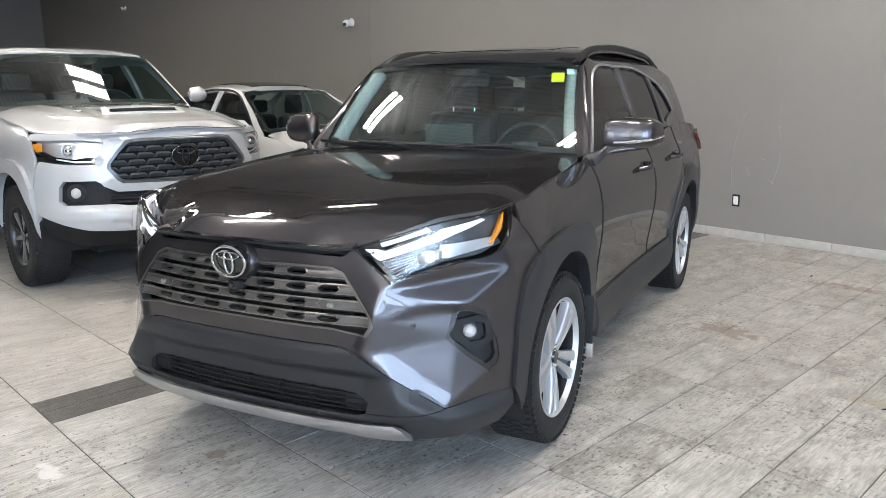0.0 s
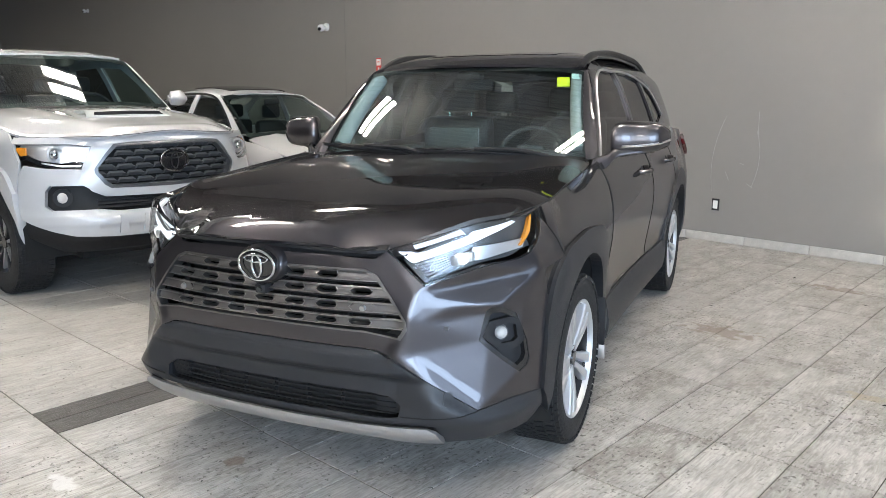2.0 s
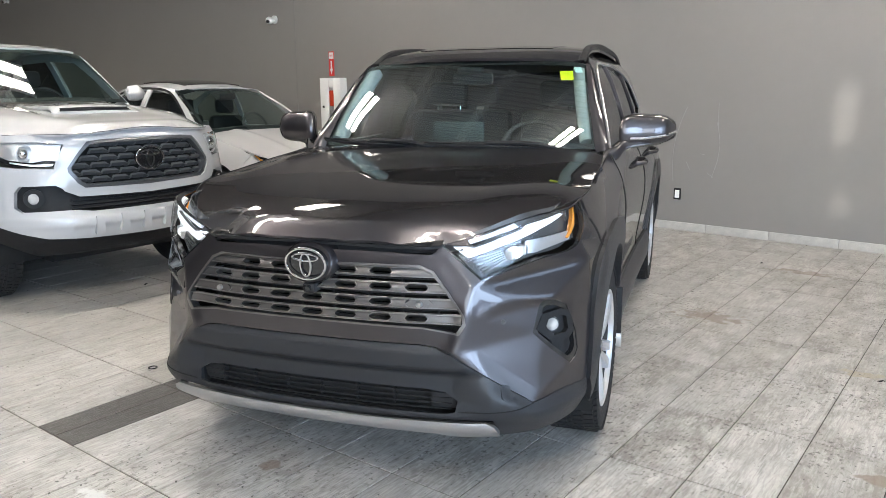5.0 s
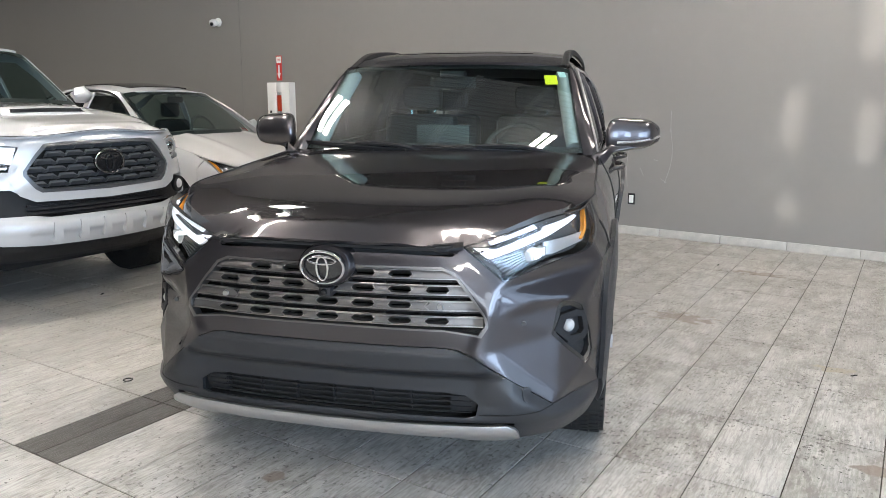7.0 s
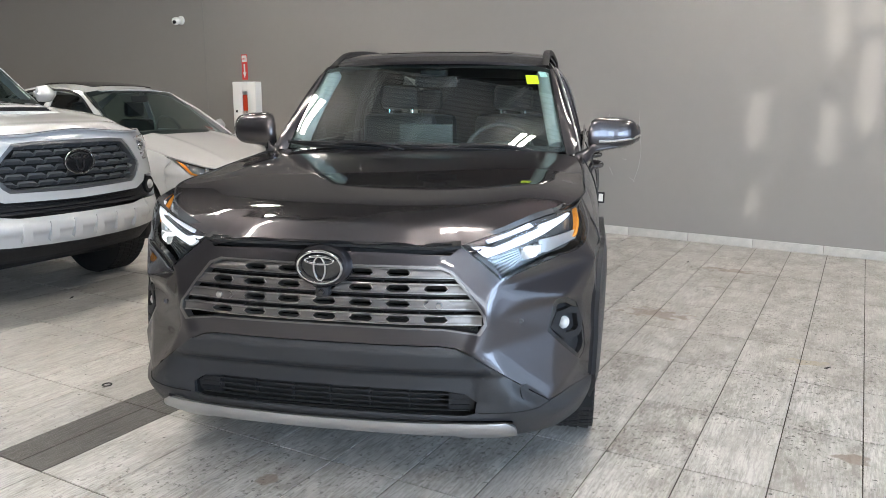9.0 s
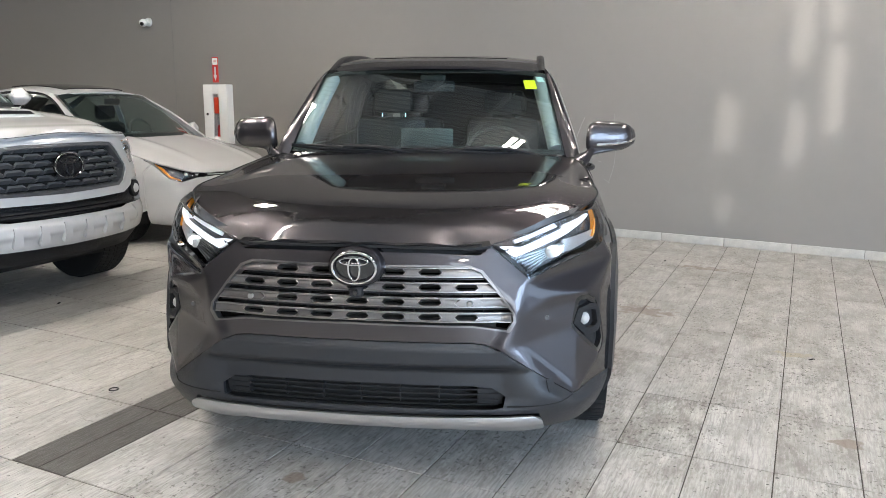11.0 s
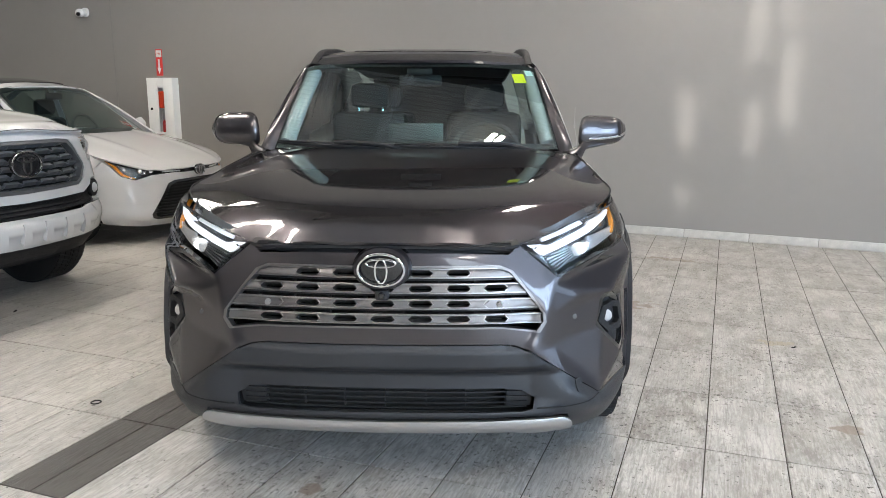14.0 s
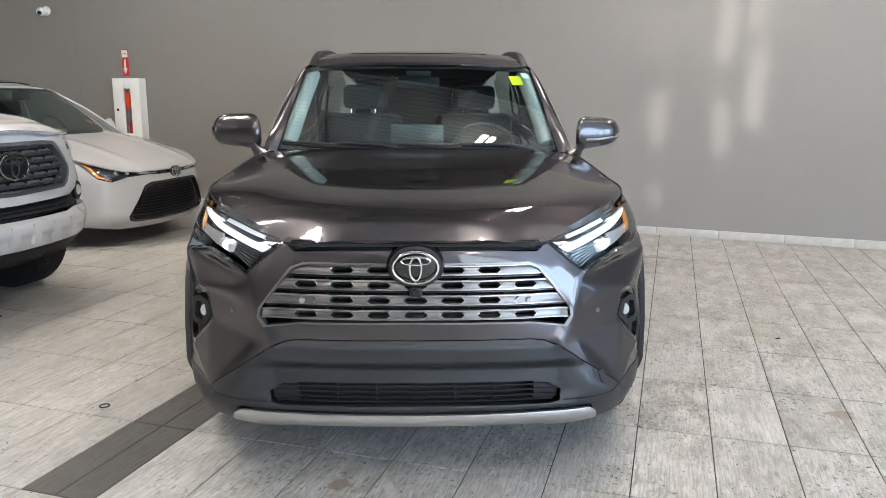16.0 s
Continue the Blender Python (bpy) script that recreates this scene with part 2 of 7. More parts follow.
DECK = material("ceiling_steel_deck", (0.66, 0.67, 0.66), 0.5, 0.0, 0, 0.06, 4)
TRUSS = material("truss_steel", (0.84, 0.84, 0.83), 0.5, 0.1, 0, 0.08, 10)
TUBE = lamp_material("tube_light", (1.0, 0.92, 0.82), 93.0)
STICKER = material("yellow_paper", (0.80, 0.80, 0.01), 0.6, 0, 0, 0.03, 30)
STICKER_BLUE = material("pale_blue_paper", (0.66, 0.82, 0.80), 0.6, 0, 0, 0.05, 30)
RED = material("red_enamel", (0.62, 0.03, 0.025), 0.35, 0, 0.3, 0.08, 15)
RED_ORANGE = material("orange_red_enamel", (0.80, 0.075, 0.02), 0.4, 0, 0.3, 0.06, 15)
STEEL = material("brushed_steel", (0.45, 0.45, 0.45), 0.35, 0.9, 0, 0.08, 30)


# ---- mesh helpers ----
def empty(name, label, category, m, group=""):
    ob = tagged(new(name), label, category, group)
    ob.matrix_world = m
    ob.empty_display_size = 0.1
    return ob


def link_mesh(name, verts, faces, mat, parent=None, label="", smooth=True, angle=40):
    me = bpy.data.meshes.new(name)
    me.from_pydata([tuple(v) for v in verts], [], faces)
    me.update()
    if smooth:
        me.shade_smooth()
        if angle < 180:
            me.set_sharp_from_angle(angle=radians(angle))
    me.materials.append(mat)
    ob = new(name, me)
    if parent is not None:
        ob.parent = parent
    if label:
        ob["label"] = label
    return ob


def part(name, bm, mat, parent=None, label="", smooth=True, angle=40):
    me = bpy.data.meshes.new(name)
    bm.normal_update()
    bm.to_mesh(me)
    bm.free()
    if smooth:
        me.shade_smooth()
        if angle < 180:
            me.set_sharp_from_angle(angle=radians(angle))
    me.materials.append(mat)
    ob = new(name, me)
    if parent is not None:
        ob.parent = parent
    if label:
        ob["label"] = label
    return ob


def box(bm, x0, x1, y0, y1, z0, z1, bevel=0.0, m=None):
    r = bmesh.ops.create_cube(bm, size=1)
    mm = Matrix.LocRotScale(((x0 + x1) / 2, (y0 + y1) / 2, (z0 + z1) / 2), None, (x1 - x0, y1 - y0, z1 - z0))
    bmesh.ops.transform(bm, matrix=mm, verts=r["verts"])
    vs = r["verts"]
    if bevel:
        es = list({e for v in vs for e in v.link_edges})
        rr = bmesh.ops.bevel(bm, geom=es, offset=bevel, segments=2, affect="EDGES", profile=0.5)
        vs = rr["verts"]
    if m is not None:
        bmesh.ops.transform(bm, matrix=m, verts=list({v for v in vs}))
    return bm


def boxm(*a, **k):
    return box(bmesh.new(), *a, **k)


def cyl(bm, a, b, r, r2=None, n=12):
    """A round bar from a to b."""
    a, b = Vector(a), Vector(b)
    d = b - a
    m = Matrix.Translation((a + b) / 2) @ d.to_track_quat("Z", "Y").to_matrix().to_4x4()
    bmesh.ops.create_cone(bm, cap_ends=True, segments=n, radius1=r, radius2=r if r2 is None else r2, depth=d.length, matrix=m)
    return bm


def cat(pts, n):
    """A smooth curve through a few points, n samples, spaced by chord."""
    p = np.array(pts, float)
    if len(p) == 2:
        return [p[0] + (p[1] - p[0]) * k / (n - 1) for k in range(n)]
    d = np.maximum(np.linalg.norm(np.diff(p, axis=0), axis=1), 1e-6)
    u = np.concatenate([[0], np.cumsum(d)])
    t = np.zeros_like(p)
    for i in range(len(p)):
        if i == 0:
            t[i] = (p[1] - p[0]) / d[0]
        elif i == len(p) - 1:
            t[i] = (p[-1] - p[-2]) / d[-1]
        else:
            t[i] = ((p[i + 1] - p[i]) / d[i] * d[i - 1] + (p[i] - p[i - 1]) / d[i - 1] * d[i]) / (d[i] + d[i - 1])
    out = []
    for q in np.linspace(0, u[-1], n):
        i = min(max(np.searchsorted(u, q, side="right") - 1, 0), len(p) - 2)
        h = d[i]
        s = (q - u[i]) / h
        out.append((2 * s**3 - 3 * s**2 + 1) * p[i] + (s**3 - 2 * s**2 + s) * h * t[i] + (3 * s**2 - 2 * s**3) * p[i + 1] + (s**3 - s**2) * h * t[i + 1])
    return out


def curve1(pts):
    """A smooth function of one number through (x, y) points."""
    xs = [a for a, _ in pts]
    ys = [b for _, b in pts]
    g = np.linspace(xs[0], xs[-1], 1600)
    d = np.gradient(ys, xs)
    idx = np.clip(np.searchsorted(xs, g, side="right") - 1, 0, len(xs) - 2)
    x0, x1 = np.array(xs)[idx], np.array(xs)[idx + 1]
    y0, y1, d0, d1 = np.array(ys)[idx], np.array(ys)[idx + 1], d[idx], d[idx + 1]
    h = x1 - x0
    s = (g - x0) / h
    v = (2 * s**3 - 3 * s**2 + 1) * y0 + (s**3 - 2 * s**2 + s) * h * d0 + (3 * s**2 - 2 * s**3) * y1 + (s**3 - s**2) * h * d1
    return lambda q: float(np.interp(q, g, v))


def loft(rows, n):
    """A skin through cross-sections, each a few points, n samples a section and 8 steps between two."""
    sec = [cat(r, n) for r in rows]
    cols = [cat([s[i] for s in sec], 1 + 8 * (len(rows) - 1)) for i in range(n)]
    m = len(cols[0])
    verts = [cols[i][j] for i in range(n) for j in range(m)]
    faces = [(i * m + j, i * m + j + 1, (i + 1) * m + j + 1, (i + 1) * m + j) for i in range(n - 1) for j in range(m - 1)]
    return verts, faces


def tube(pts, r, n=10, k=24, flat=1.0):
    """A bar of radius r (a number, or one for each sample) along a smooth curve."""
    c = [Vector(q) for q in cat(pts, k)]
    verts, faces = [], []
    for i, q in enumerate(c):
        d = (c[min(i + 1, k - 1)] - c[max(i - 1, 0)]).normalized()
        side = d.cross(Vector((0, 0, 1)))
        side = side.normalized() if side.length > 1e-3 else Vector((1, 0, 0))
        up = side.cross(d)
        rr = r[i] if isinstance(r, (list, tuple)) else r
        for a in range(n):
            w = 2 * math.pi * a / n
            verts.append(q + side * rr * math.cos(w) * flat + up * rr * math.sin(w))
    for i in range(k - 1):
        for a in range(n):
            b = (a + 1) % n
            faces.append((i * n + a, i * n + b, (i + 1) * n + b, (i + 1) * n + a))
    faces.append(tuple(range(n - 1, -1, -1)))
    faces.append(tuple((k - 1) * n + a for a in range(n)))
    return verts, faces


def inside(p, poly):
    x, y = p
    c = False
    j = len(poly) - 1
    for i in range(len(poly)):
        xi, yi = poly[i]
        xj, yj = poly[j]
        if (yi > y) != (yj > y) and x < (xj - xi) * (y - yi) / (yj - yi) + xi:
            c = not c
        j = i
    return c


def dense(poly, step):
    out = []
    for i in range(len(poly)):
        a, b = np.array(poly[i], float), np.array(poly[(i + 1) % len(poly)], float)
        k = max(1, int(math.ceil(np.linalg.norm(b - a) / step)))
        out += [tuple(a + (b - a) * q / k) for q in range(k)]
    return out


def sheet(poly, step, holes=(), lines=()):
    """A flat region with holes, filled with an even net: points and triangles in two dimensions."""
    loops = [dense(poly, step)] + [dense(h, step) for h in holes]
    pts, edges = [], []
    for lp in loops:
        o = len(pts)
        pts += lp
        edges += [(o + i, o + (i + 1) % len(lp)) for i in range(len(lp))]
    for a, b in lines:
        k = max(2, int(math.ceil(math.hypot(b[0] - a[0], b[1] - a[1]) / step)) + 1)
        run = [(a[0] + (b[0] - a[0]) * i / (k - 1), a[1] + (b[1] - a[1]) * i / (k - 1)) for i in range(k)]
        run = [p if inside(p, loops[0]) and not any(inside(p, h) for h in loops[1:]) else None for p in run]
        for p, q in zip(run, run[1:]):
            if p and q:
                edges.append((len(pts), len(pts) + 1))
                pts += [p, q]
    arr = np.array(pts)
    lo, hi = arr.min(0), arr.max(0)
    k = 0
    y = lo[1] + step * 0.5
    while y < hi[1]:
        x = lo[0] + step * (0.5 if k % 2 else 0.99)
        while x < hi[0]:
            if inside((x, y), loops[0]) and not any(inside((x, y), h) for h in loops[1:]):
                if ((arr - (x, y)) ** 2).sum(1).min() > (0.55 * step) ** 2:
                    pts.append((x, y))
            x += step
        y += step * 0.87
        k += 1
    from mathutils import geometry
    v, _, f, *_ = geometry.delaunay_2d_cdt([Vector(p) for p in pts], edges, [], 0, 1e-5)
    v = [(p.x, p.y) for p in v]
    keep = []
    for t in f:
        c = (sum(v[i][0] for i in t) / 3, sum(v[i][1] for i in t) / 3)
        if inside(c, loops[0]) and not any(inside(c, h) for h in loops[1:]):
            a, b, c2 = (v[i] for i in t)
            keep.append(tuple(t) if (b[0] - a[0]) * (c2[1] - a[1]) - (b[1] - a[1]) * (c2[0] - a[0]) > 0 else tuple(reversed(t)))
    return v, keep


def skin(name, flat, to3d, mat, parent, side=1, thick=0.0, label="", flip=False):
    """Maps a flat net onto a surface, with that surface's own normals; side -1 mirrors it; thick gives the sheet a body behind it."""
    v, f = flat
    e = 0.003
    p = [Vector(to3d(*q)) for q in v]
    nrm = [(Vector(to3d(a + e, b)) - Vector(to3d(a - e, b))).cross(Vector(to3d(a, b + e)) - Vector(to3d(a, b - e))) for a, b in v]
    if side < 0:
        p = [Vector((-q.x, q.y, q.z)) for q in p]
        nrm = [Vector((-q.x, q.y, q.z)) for q in nrm]
    f = [tuple(reversed(t)) for t in f] if (side < 0) != flip else list(f)
    flow = [Vector() for _ in p]
    for t in f:
        a = (p[t[1]] - p[t[0]]).cross(p[t[2]] - p[t[0]])
        for i in t:
            flow[i] += a
    nrm = [(n if n.dot(g) >= 0 else -n).normalized() if n.length > 1e-12 else g.normalized() for n, g in zip(nrm, flow)]
    k = len(p)
    front = len(f)
    if thick:
        cnt = {(t[i], t[(i + 1) % len(t)]) for t in f for i in range(len(t))}
        rim = [e for e in cnt if (e[1], e[0]) not in cnt]
        rim.sort()
        p = p + [q - n * thick for q, n in zip(p, nrm)]
        f = f + [tuple(k + i for i in reversed(t)) for t in f] + [(b, a, a + k, b + k) for a, b in rim]
    ob = link_mesh(name, p, f, mat, parent, label, True, 180)
    me = ob.data
    loops = []
    for j, poly in enumerate(me.polygons):
        for i in poly.vertices:
            loops.append(tuple(nrm[i]) if j < front else tuple(-nrm[i - k]) if j < 2 * front else tuple(poly.normal))
    me.normals_split_custom_set(loops)
    return ob


# ---- the room ----
W, H = 0.305, 0.610
WALL_TURN = math.atan(-0.068)


def back_wall(a, h, d=0.0):
    """A point on the back wall: a metres along it from above the origin, h up, d out into the room."""
    c, s = math.cos(WALL_TURN), math.sin(WALL_TURN)
    return Vector((a * c + d * s, 4.84 + a * s - d * c, h))


def wall_pose(a, h=0.0, d=0.0):
    return Matrix.Translation(back_wall(a, h, d)) @ Matrix.Rotation(WALL_TURN, 4, "Z")


def plain_wall(name, a, b, height, label, thick=0.2, mat=None, holes=()):
    """An upright wall from a to b (plan points), with openings (along0, along1, z0, z1) that go through it."""
    a, b = Vector((*a, 0)), Vector((*b, 0))
    d = b - a
    n = Vector((-d.y, d.x, 0)).normalized() * thick
    xs = sorted({0.0, d.length, *[h[0] for h in holes], *[h[1] for h in holes]})
    zs = sorted({0.0, height, *[h[2] for h in holes], *[h[3] for h in holes]})
    bm = bmesh.new()
    e = d.normalized()
    m = Matrix(((e.x, n.normalized().x, 0, a.x), (e.y, n.normalized().y, 0, a.y), (0, 0, 1, 0), (0, 0, 0, 1)))
    for i in range(len(xs) - 1):
        for j in range(len(zs) - 1):
            mx, mz = (xs[i] + xs[i + 1]) / 2, (zs[j] + zs[j + 1]) / 2
            if any(h[0] < mx < h[1] and h[2] < mz < h[3] for h in holes):
                continue
            box(bm, xs[i], xs[i + 1], 0, abs(thick), zs[j], zs[j + 1])
    bmesh.ops.transform(bm, matrix=m, verts=bm.verts)
    bmesh.ops.remove_doubles(bm, verts=bm.verts, dist=1e-4)
    seen = {}
    for f in list(bm.faces):
        k = tuple(round(c, 3) for c in f.calc_center_median())
        seen.setdefault(k, []).append(f)
    bmesh.ops.delete(bm, geom=[f for fs in seen.values() if len(fs) > 1 for f in fs], context="FACES_ONLY")
    return tagged(part(name, bm, mat or WALL, None, "", False), label, "wall", kind="structure")


HIGH = 5.2
far_left, far_right = back_wall(-26.5, 0), back_wall(8.0, 0)
plain_wall("wall_north", (far_right.x, far_right.y), (far_left.x, far_left.y), HIGH, "smooth warm-grey painted showroom wall", -0.2)
plain_wall("wall_west", (far_left.x, far_left.y), (far_left.x, -9.0), HIGH, "grey painted far end wall", -0.2)
# unseen front wall: one wide window, narrow slits added to cast low-sun patches
DX = -far_left.x + 0.15 * 13.8
SLITS = [(0.44, 1.76, 2.45, 0.16), (0.70, 2.03, 2.60, 0.14), (0.73, 1.12, 1.90, 0.18), (-0.16, 0.95, 1.46, 0.18), (0.46, 0.84, 1.36, 0.15), (-0.12, 0.30, 0.52, 0.14)]
WIN_S = [(30.7, 34.2, 0.2, 4.5)]
plain_wall("wall_south", (far_left.x, -9.0), (8.0, -9.0), HIGH, "unseen dark charcoal front wall with a wide window and added sun slits", -0.2, SOFFIT,
           WIN_S + [(x + DX, x + DX + w, z0 + 0.83, z1 + 0.83) for x, z0, z1, w in SLITS])
WIN_E = [(0.3 + 3.45 * k, 3.6 + 3.45 * k, 0.05, 4.5) for k in range(3)]
plain_wall("wall_east", (far_right.x, -9.0), (far_right.x, far_right.y), HIGH, "grey painted side wall with tall windows", -0.2, None, WIN_E)


def glazing(i, m, w, z0, z1):
    """A fixed window: frame with one mullion and two panes."""
    e = tagged(new("window_%d" % i), "tall fixed showroom window in a dark metal frame", "window", "showroom windows", "structure")
    e.matrix_world = m
    fr = bmesh.new()
    box(fr, 0, 0.06, -0.05, 0.05, z0, z1), box(fr, w - 0.06, w, -0.05, 0.05, z0, z1)
    box(fr, 0.06, w - 0.06, -0.05, 0.05, z0, z0 + 0.06), box(fr, 0.06, w - 0.06, -0.05, 0.05, z1 - 0.06, z1)
    box(fr, w / 2 - 0.03, w / 2 + 0.03, -0.05, 0.05, z0 + 0.06, z1 - 0.06)
    part("window_frame", fr, BLACK_MATT, e, smooth=False)
    for x0, x1 in ((0.06, w / 2 - 0.03), (w / 2 + 0.03, w - 0.06)):
        g = part("pane", boxm(x0, x1, -0.004, 0.004, z0 + 0.06, z1 - 0.06), LENS, e, smooth=False)
        g.visible_shadow = False


for i, h in enumerate(WIN_S):
    glazing(i + 1, pose(far_left.x + h[0], -9.1, 0), h[1] - h[0], h[2], h[3])
for i, h in enumerate(WIN_E):
    glazing(i + 2, pose(far_right.x + 0.1, -9.0 + h[0], 0, 0, 0, 90), h[1] - h[0], h[2], h[3])


def window_light(name, place, target, sx, sy, watts, color):
    d = bpy.data.lights.new(name, "AREA")
    d.shape, d.size, d.size_y, d.energy, d.color = "RECTANGLE", sx, sy, watts, color
    ob = new(name, d)
    ob.matrix_world = look(place, target)
    return ob


SKYLIGHT = (0.57, 0.75, 1.0)
for k, h in enumerate(WIN_S):
    xm = far_left.x + (h[0] + h[1]) / 2
    window_light("window_daylight", (xm, -9.16, 2.35), (xm, 0, 2.35), 3.4, 4.2, DAY_S, (0.80, 0.90, 1.0))
for h, watts in zip(WIN_E, DAY_E):
    ym = -9.0 + (h[0] + h[1]) / 2
    window_light("window_daylight", (far_right.x + 0.16, ym, 2.27), (0, ym, 2.27), 3.2, 4.4, watts, SKYLIGHT)

# steel roof deck: one ribbed sheet
xs0, xs1, prof, y = far_left.x, far_right.x, [], -9.0
while y < 1.3:
    prof += [(y, HIGH + 0.06), (y + 0.045, HIGH + 0.06), (y + 0.06, HIGH), (y + 0.135, HIGH)]
    y += 0.15
verts = [(x, a, b) for x in (xs0, xs1) for a, b in prof] + [(x, a, HIGH + 0.2) for x in (xs0, xs1) for a in (prof[0][0], prof[-1][0])]
np_ = len(prof)
faces = [(i, i + 1, np_ + i + 1, np_ + i) for i in range(np_ - 1)] + [(2 * np_, 2 * np_ + 2, 2 * np_ + 3, 2 * np_ + 1)]
deck = link_mesh("ceiling", verts, faces, DECK, smooth=False)
# shade of the recessed flutes, put into their colour for rib contrast
deck.data.materials.append(FLUTE_SHADE)
for i in range(0, np_ - 1, 4):
    deck.data.polygons[i].material_index = 1
tagged(deck, "ribbed pale steel roof deck", "ceiling", kind="structure")


tagged(part("soffit", boxm(xs0, xs1, 1.38, 7.0, HIGH - 0.3, HIGH + 0.3), SOFFIT, smooth=False), "dark painted dropped soffit behind the roof deck", "soffit", kind="structure")


def roof_joist():
    e = empty("roof_joist", "open-web grey steel roof joist under the deck", "joist", pose(0, 0, 0), "roof joists")
    y0, y1, zt, zb = -8.95, 1.32, HIGH - 0.03, HIGH - 0.52
    for nm, z in (("top_chord", zt), ("bottom_chord", zb)):
        bm = bmesh.new()
        box(bm, -0.05, -0.012, y0, y1, z - 0.03, z + 0.03), box(bm, 0.012, 0.05, y0, y1, z - 0.03, z + 0.03)
        part(nm, bm, TRUSS, e, smooth=False)
    n = 17
    bm = bmesh.new()
    for k in range(n):
        a, b = y0 + (y1 - y0) * k / n, y0 + (y1 - y0) * (k + 1) / n
        cyl(bm, (0, a, zt if k % 2 else zb), (0, b, zb if k % 2 else zt), 0.02, n=8)
    part("web", bm, TRUSS, e)
    return e


joist = roof_joist()
joist.location.x = -24.6
for k in range(1, 27):
    copy_thing(joist, pose(-24.6 + 1.2 * k, 0, 0))


def high_bay():
    """A hanging linear light: white tray with two bright strips and two wires."""
    e = empty("strip_light", "hanging white linear light with two lit strips", "ceiling light", pose(0, 0, 0), "strip lights")
    bm = bmesh.new()
    box(bm, -0.21, 0.21, -0.40, 0.40, 0.012, 0.06, 0.006)
    part("tray", bm, WHITE_PLASTIC, e)
    for x in (-0.105, 0.105):
        part("lit_strip", boxm(x - 0.065, x + 0.065, -0.37, 0.37, 0.0, 0.012), TUBE, e, "lit white strip", False)
    # added upward fill for the deck, not part of the fixture
    part("upper_strip", boxm(-0.12, 0.12, -0.37, 0.37, 0.06, 0.068), DECK_FILL, e, "added glowing strip that brightens the deck", False)
    for y in (-0.28, 0.28):
        bm = bmesh.new()
        cyl(bm, (0, y, 0.06), (0, y, HIGH - LAMP_Z), 0.004, n=6)
        part("wire", bm, STEEL, e)
    return e


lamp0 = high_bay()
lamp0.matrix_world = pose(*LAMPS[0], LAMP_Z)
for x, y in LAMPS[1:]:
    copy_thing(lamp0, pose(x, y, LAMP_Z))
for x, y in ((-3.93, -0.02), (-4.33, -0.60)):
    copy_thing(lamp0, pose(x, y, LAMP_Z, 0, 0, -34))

# baseboard of cut tiles along the back wall
base = tagged(new("baseboard"), "pale stone-look tile baseboard along the wall", "baseboard", kind="structure")
bm = bmesh.new()
box(bm, 0.002, 0.608, -0.012, 0.0, 0.002, 0.085, 0.0015)
piece = part("skirting_tile", bm, SKIRTING, base)
piece.matrix_basis = wall_pose(-0.035, 0, 0.001)
for k in range(-42, 13):
    if k:
        q = new("skirting_tile", piece.data)
        q.parent = base
        q.matrix_basis = wall_pose(-0.035 + 0.612 * k, 0, 0.001)


# ---- wall things ----
def socket():
    e = empty("wall_socket", "small wall socket in a pale plate, low on the grey wall", "socket", wall_pose(-1.575, 0.372, 0.0))
    part("plate", boxm(-0.038, 0.038, -0.008, 0, -0.058, 0.058, 0.003), BLACK_MATT, e, "dark surround plate")
    part("cover", boxm(-0.024, 0.024, -0.014, -0.008, -0.04, 0.04, 0.003), WHITE_PLASTIC, e, "white cover")


socket()


def wall_camera(a, h, s=1.0):
    e = empty("security_camera", "small white round security camera on a wall bracket", "camera", wall_pose(a, h) @ Matrix.Scale(s, 4))
    bm = bmesh.new()
    cyl(bm, (0, 0, 0), (0, -0.03, 0), 0.06, n=20)
    part("bracket", bm, WHITE_PLASTIC, e)
    bm = bmesh.new()
    cyl(bm, (0, -0.03, -0.01), (0.01, -0.10, -0.02), 0.025, n=12)
    part("arm", bm, WHITE_PLASTIC, e)
    bm = bmesh.new()
    bmesh.ops.create_uvsphere(bm, u_segments=18, v_segments=10, radius=0.055, matrix=Matrix.Translation((0.03, -0.13, -0.02)) @ Matrix.Diagonal((1.15, 1, 1, 1)))
    part("housing", bm, WHITE_PLASTIC, e)
    bm = bmesh.new()
    cyl(bm, (0.05, -0.165, -0.035), (0.062, -0.19, -0.042), 0.026, n=14)
    part("lens", bm, BLACK_GLOSS, e, "dark round lens")


wall_camera(-8.10, 2.49)
wall_camera(-18.3, 3.55, 0.8)


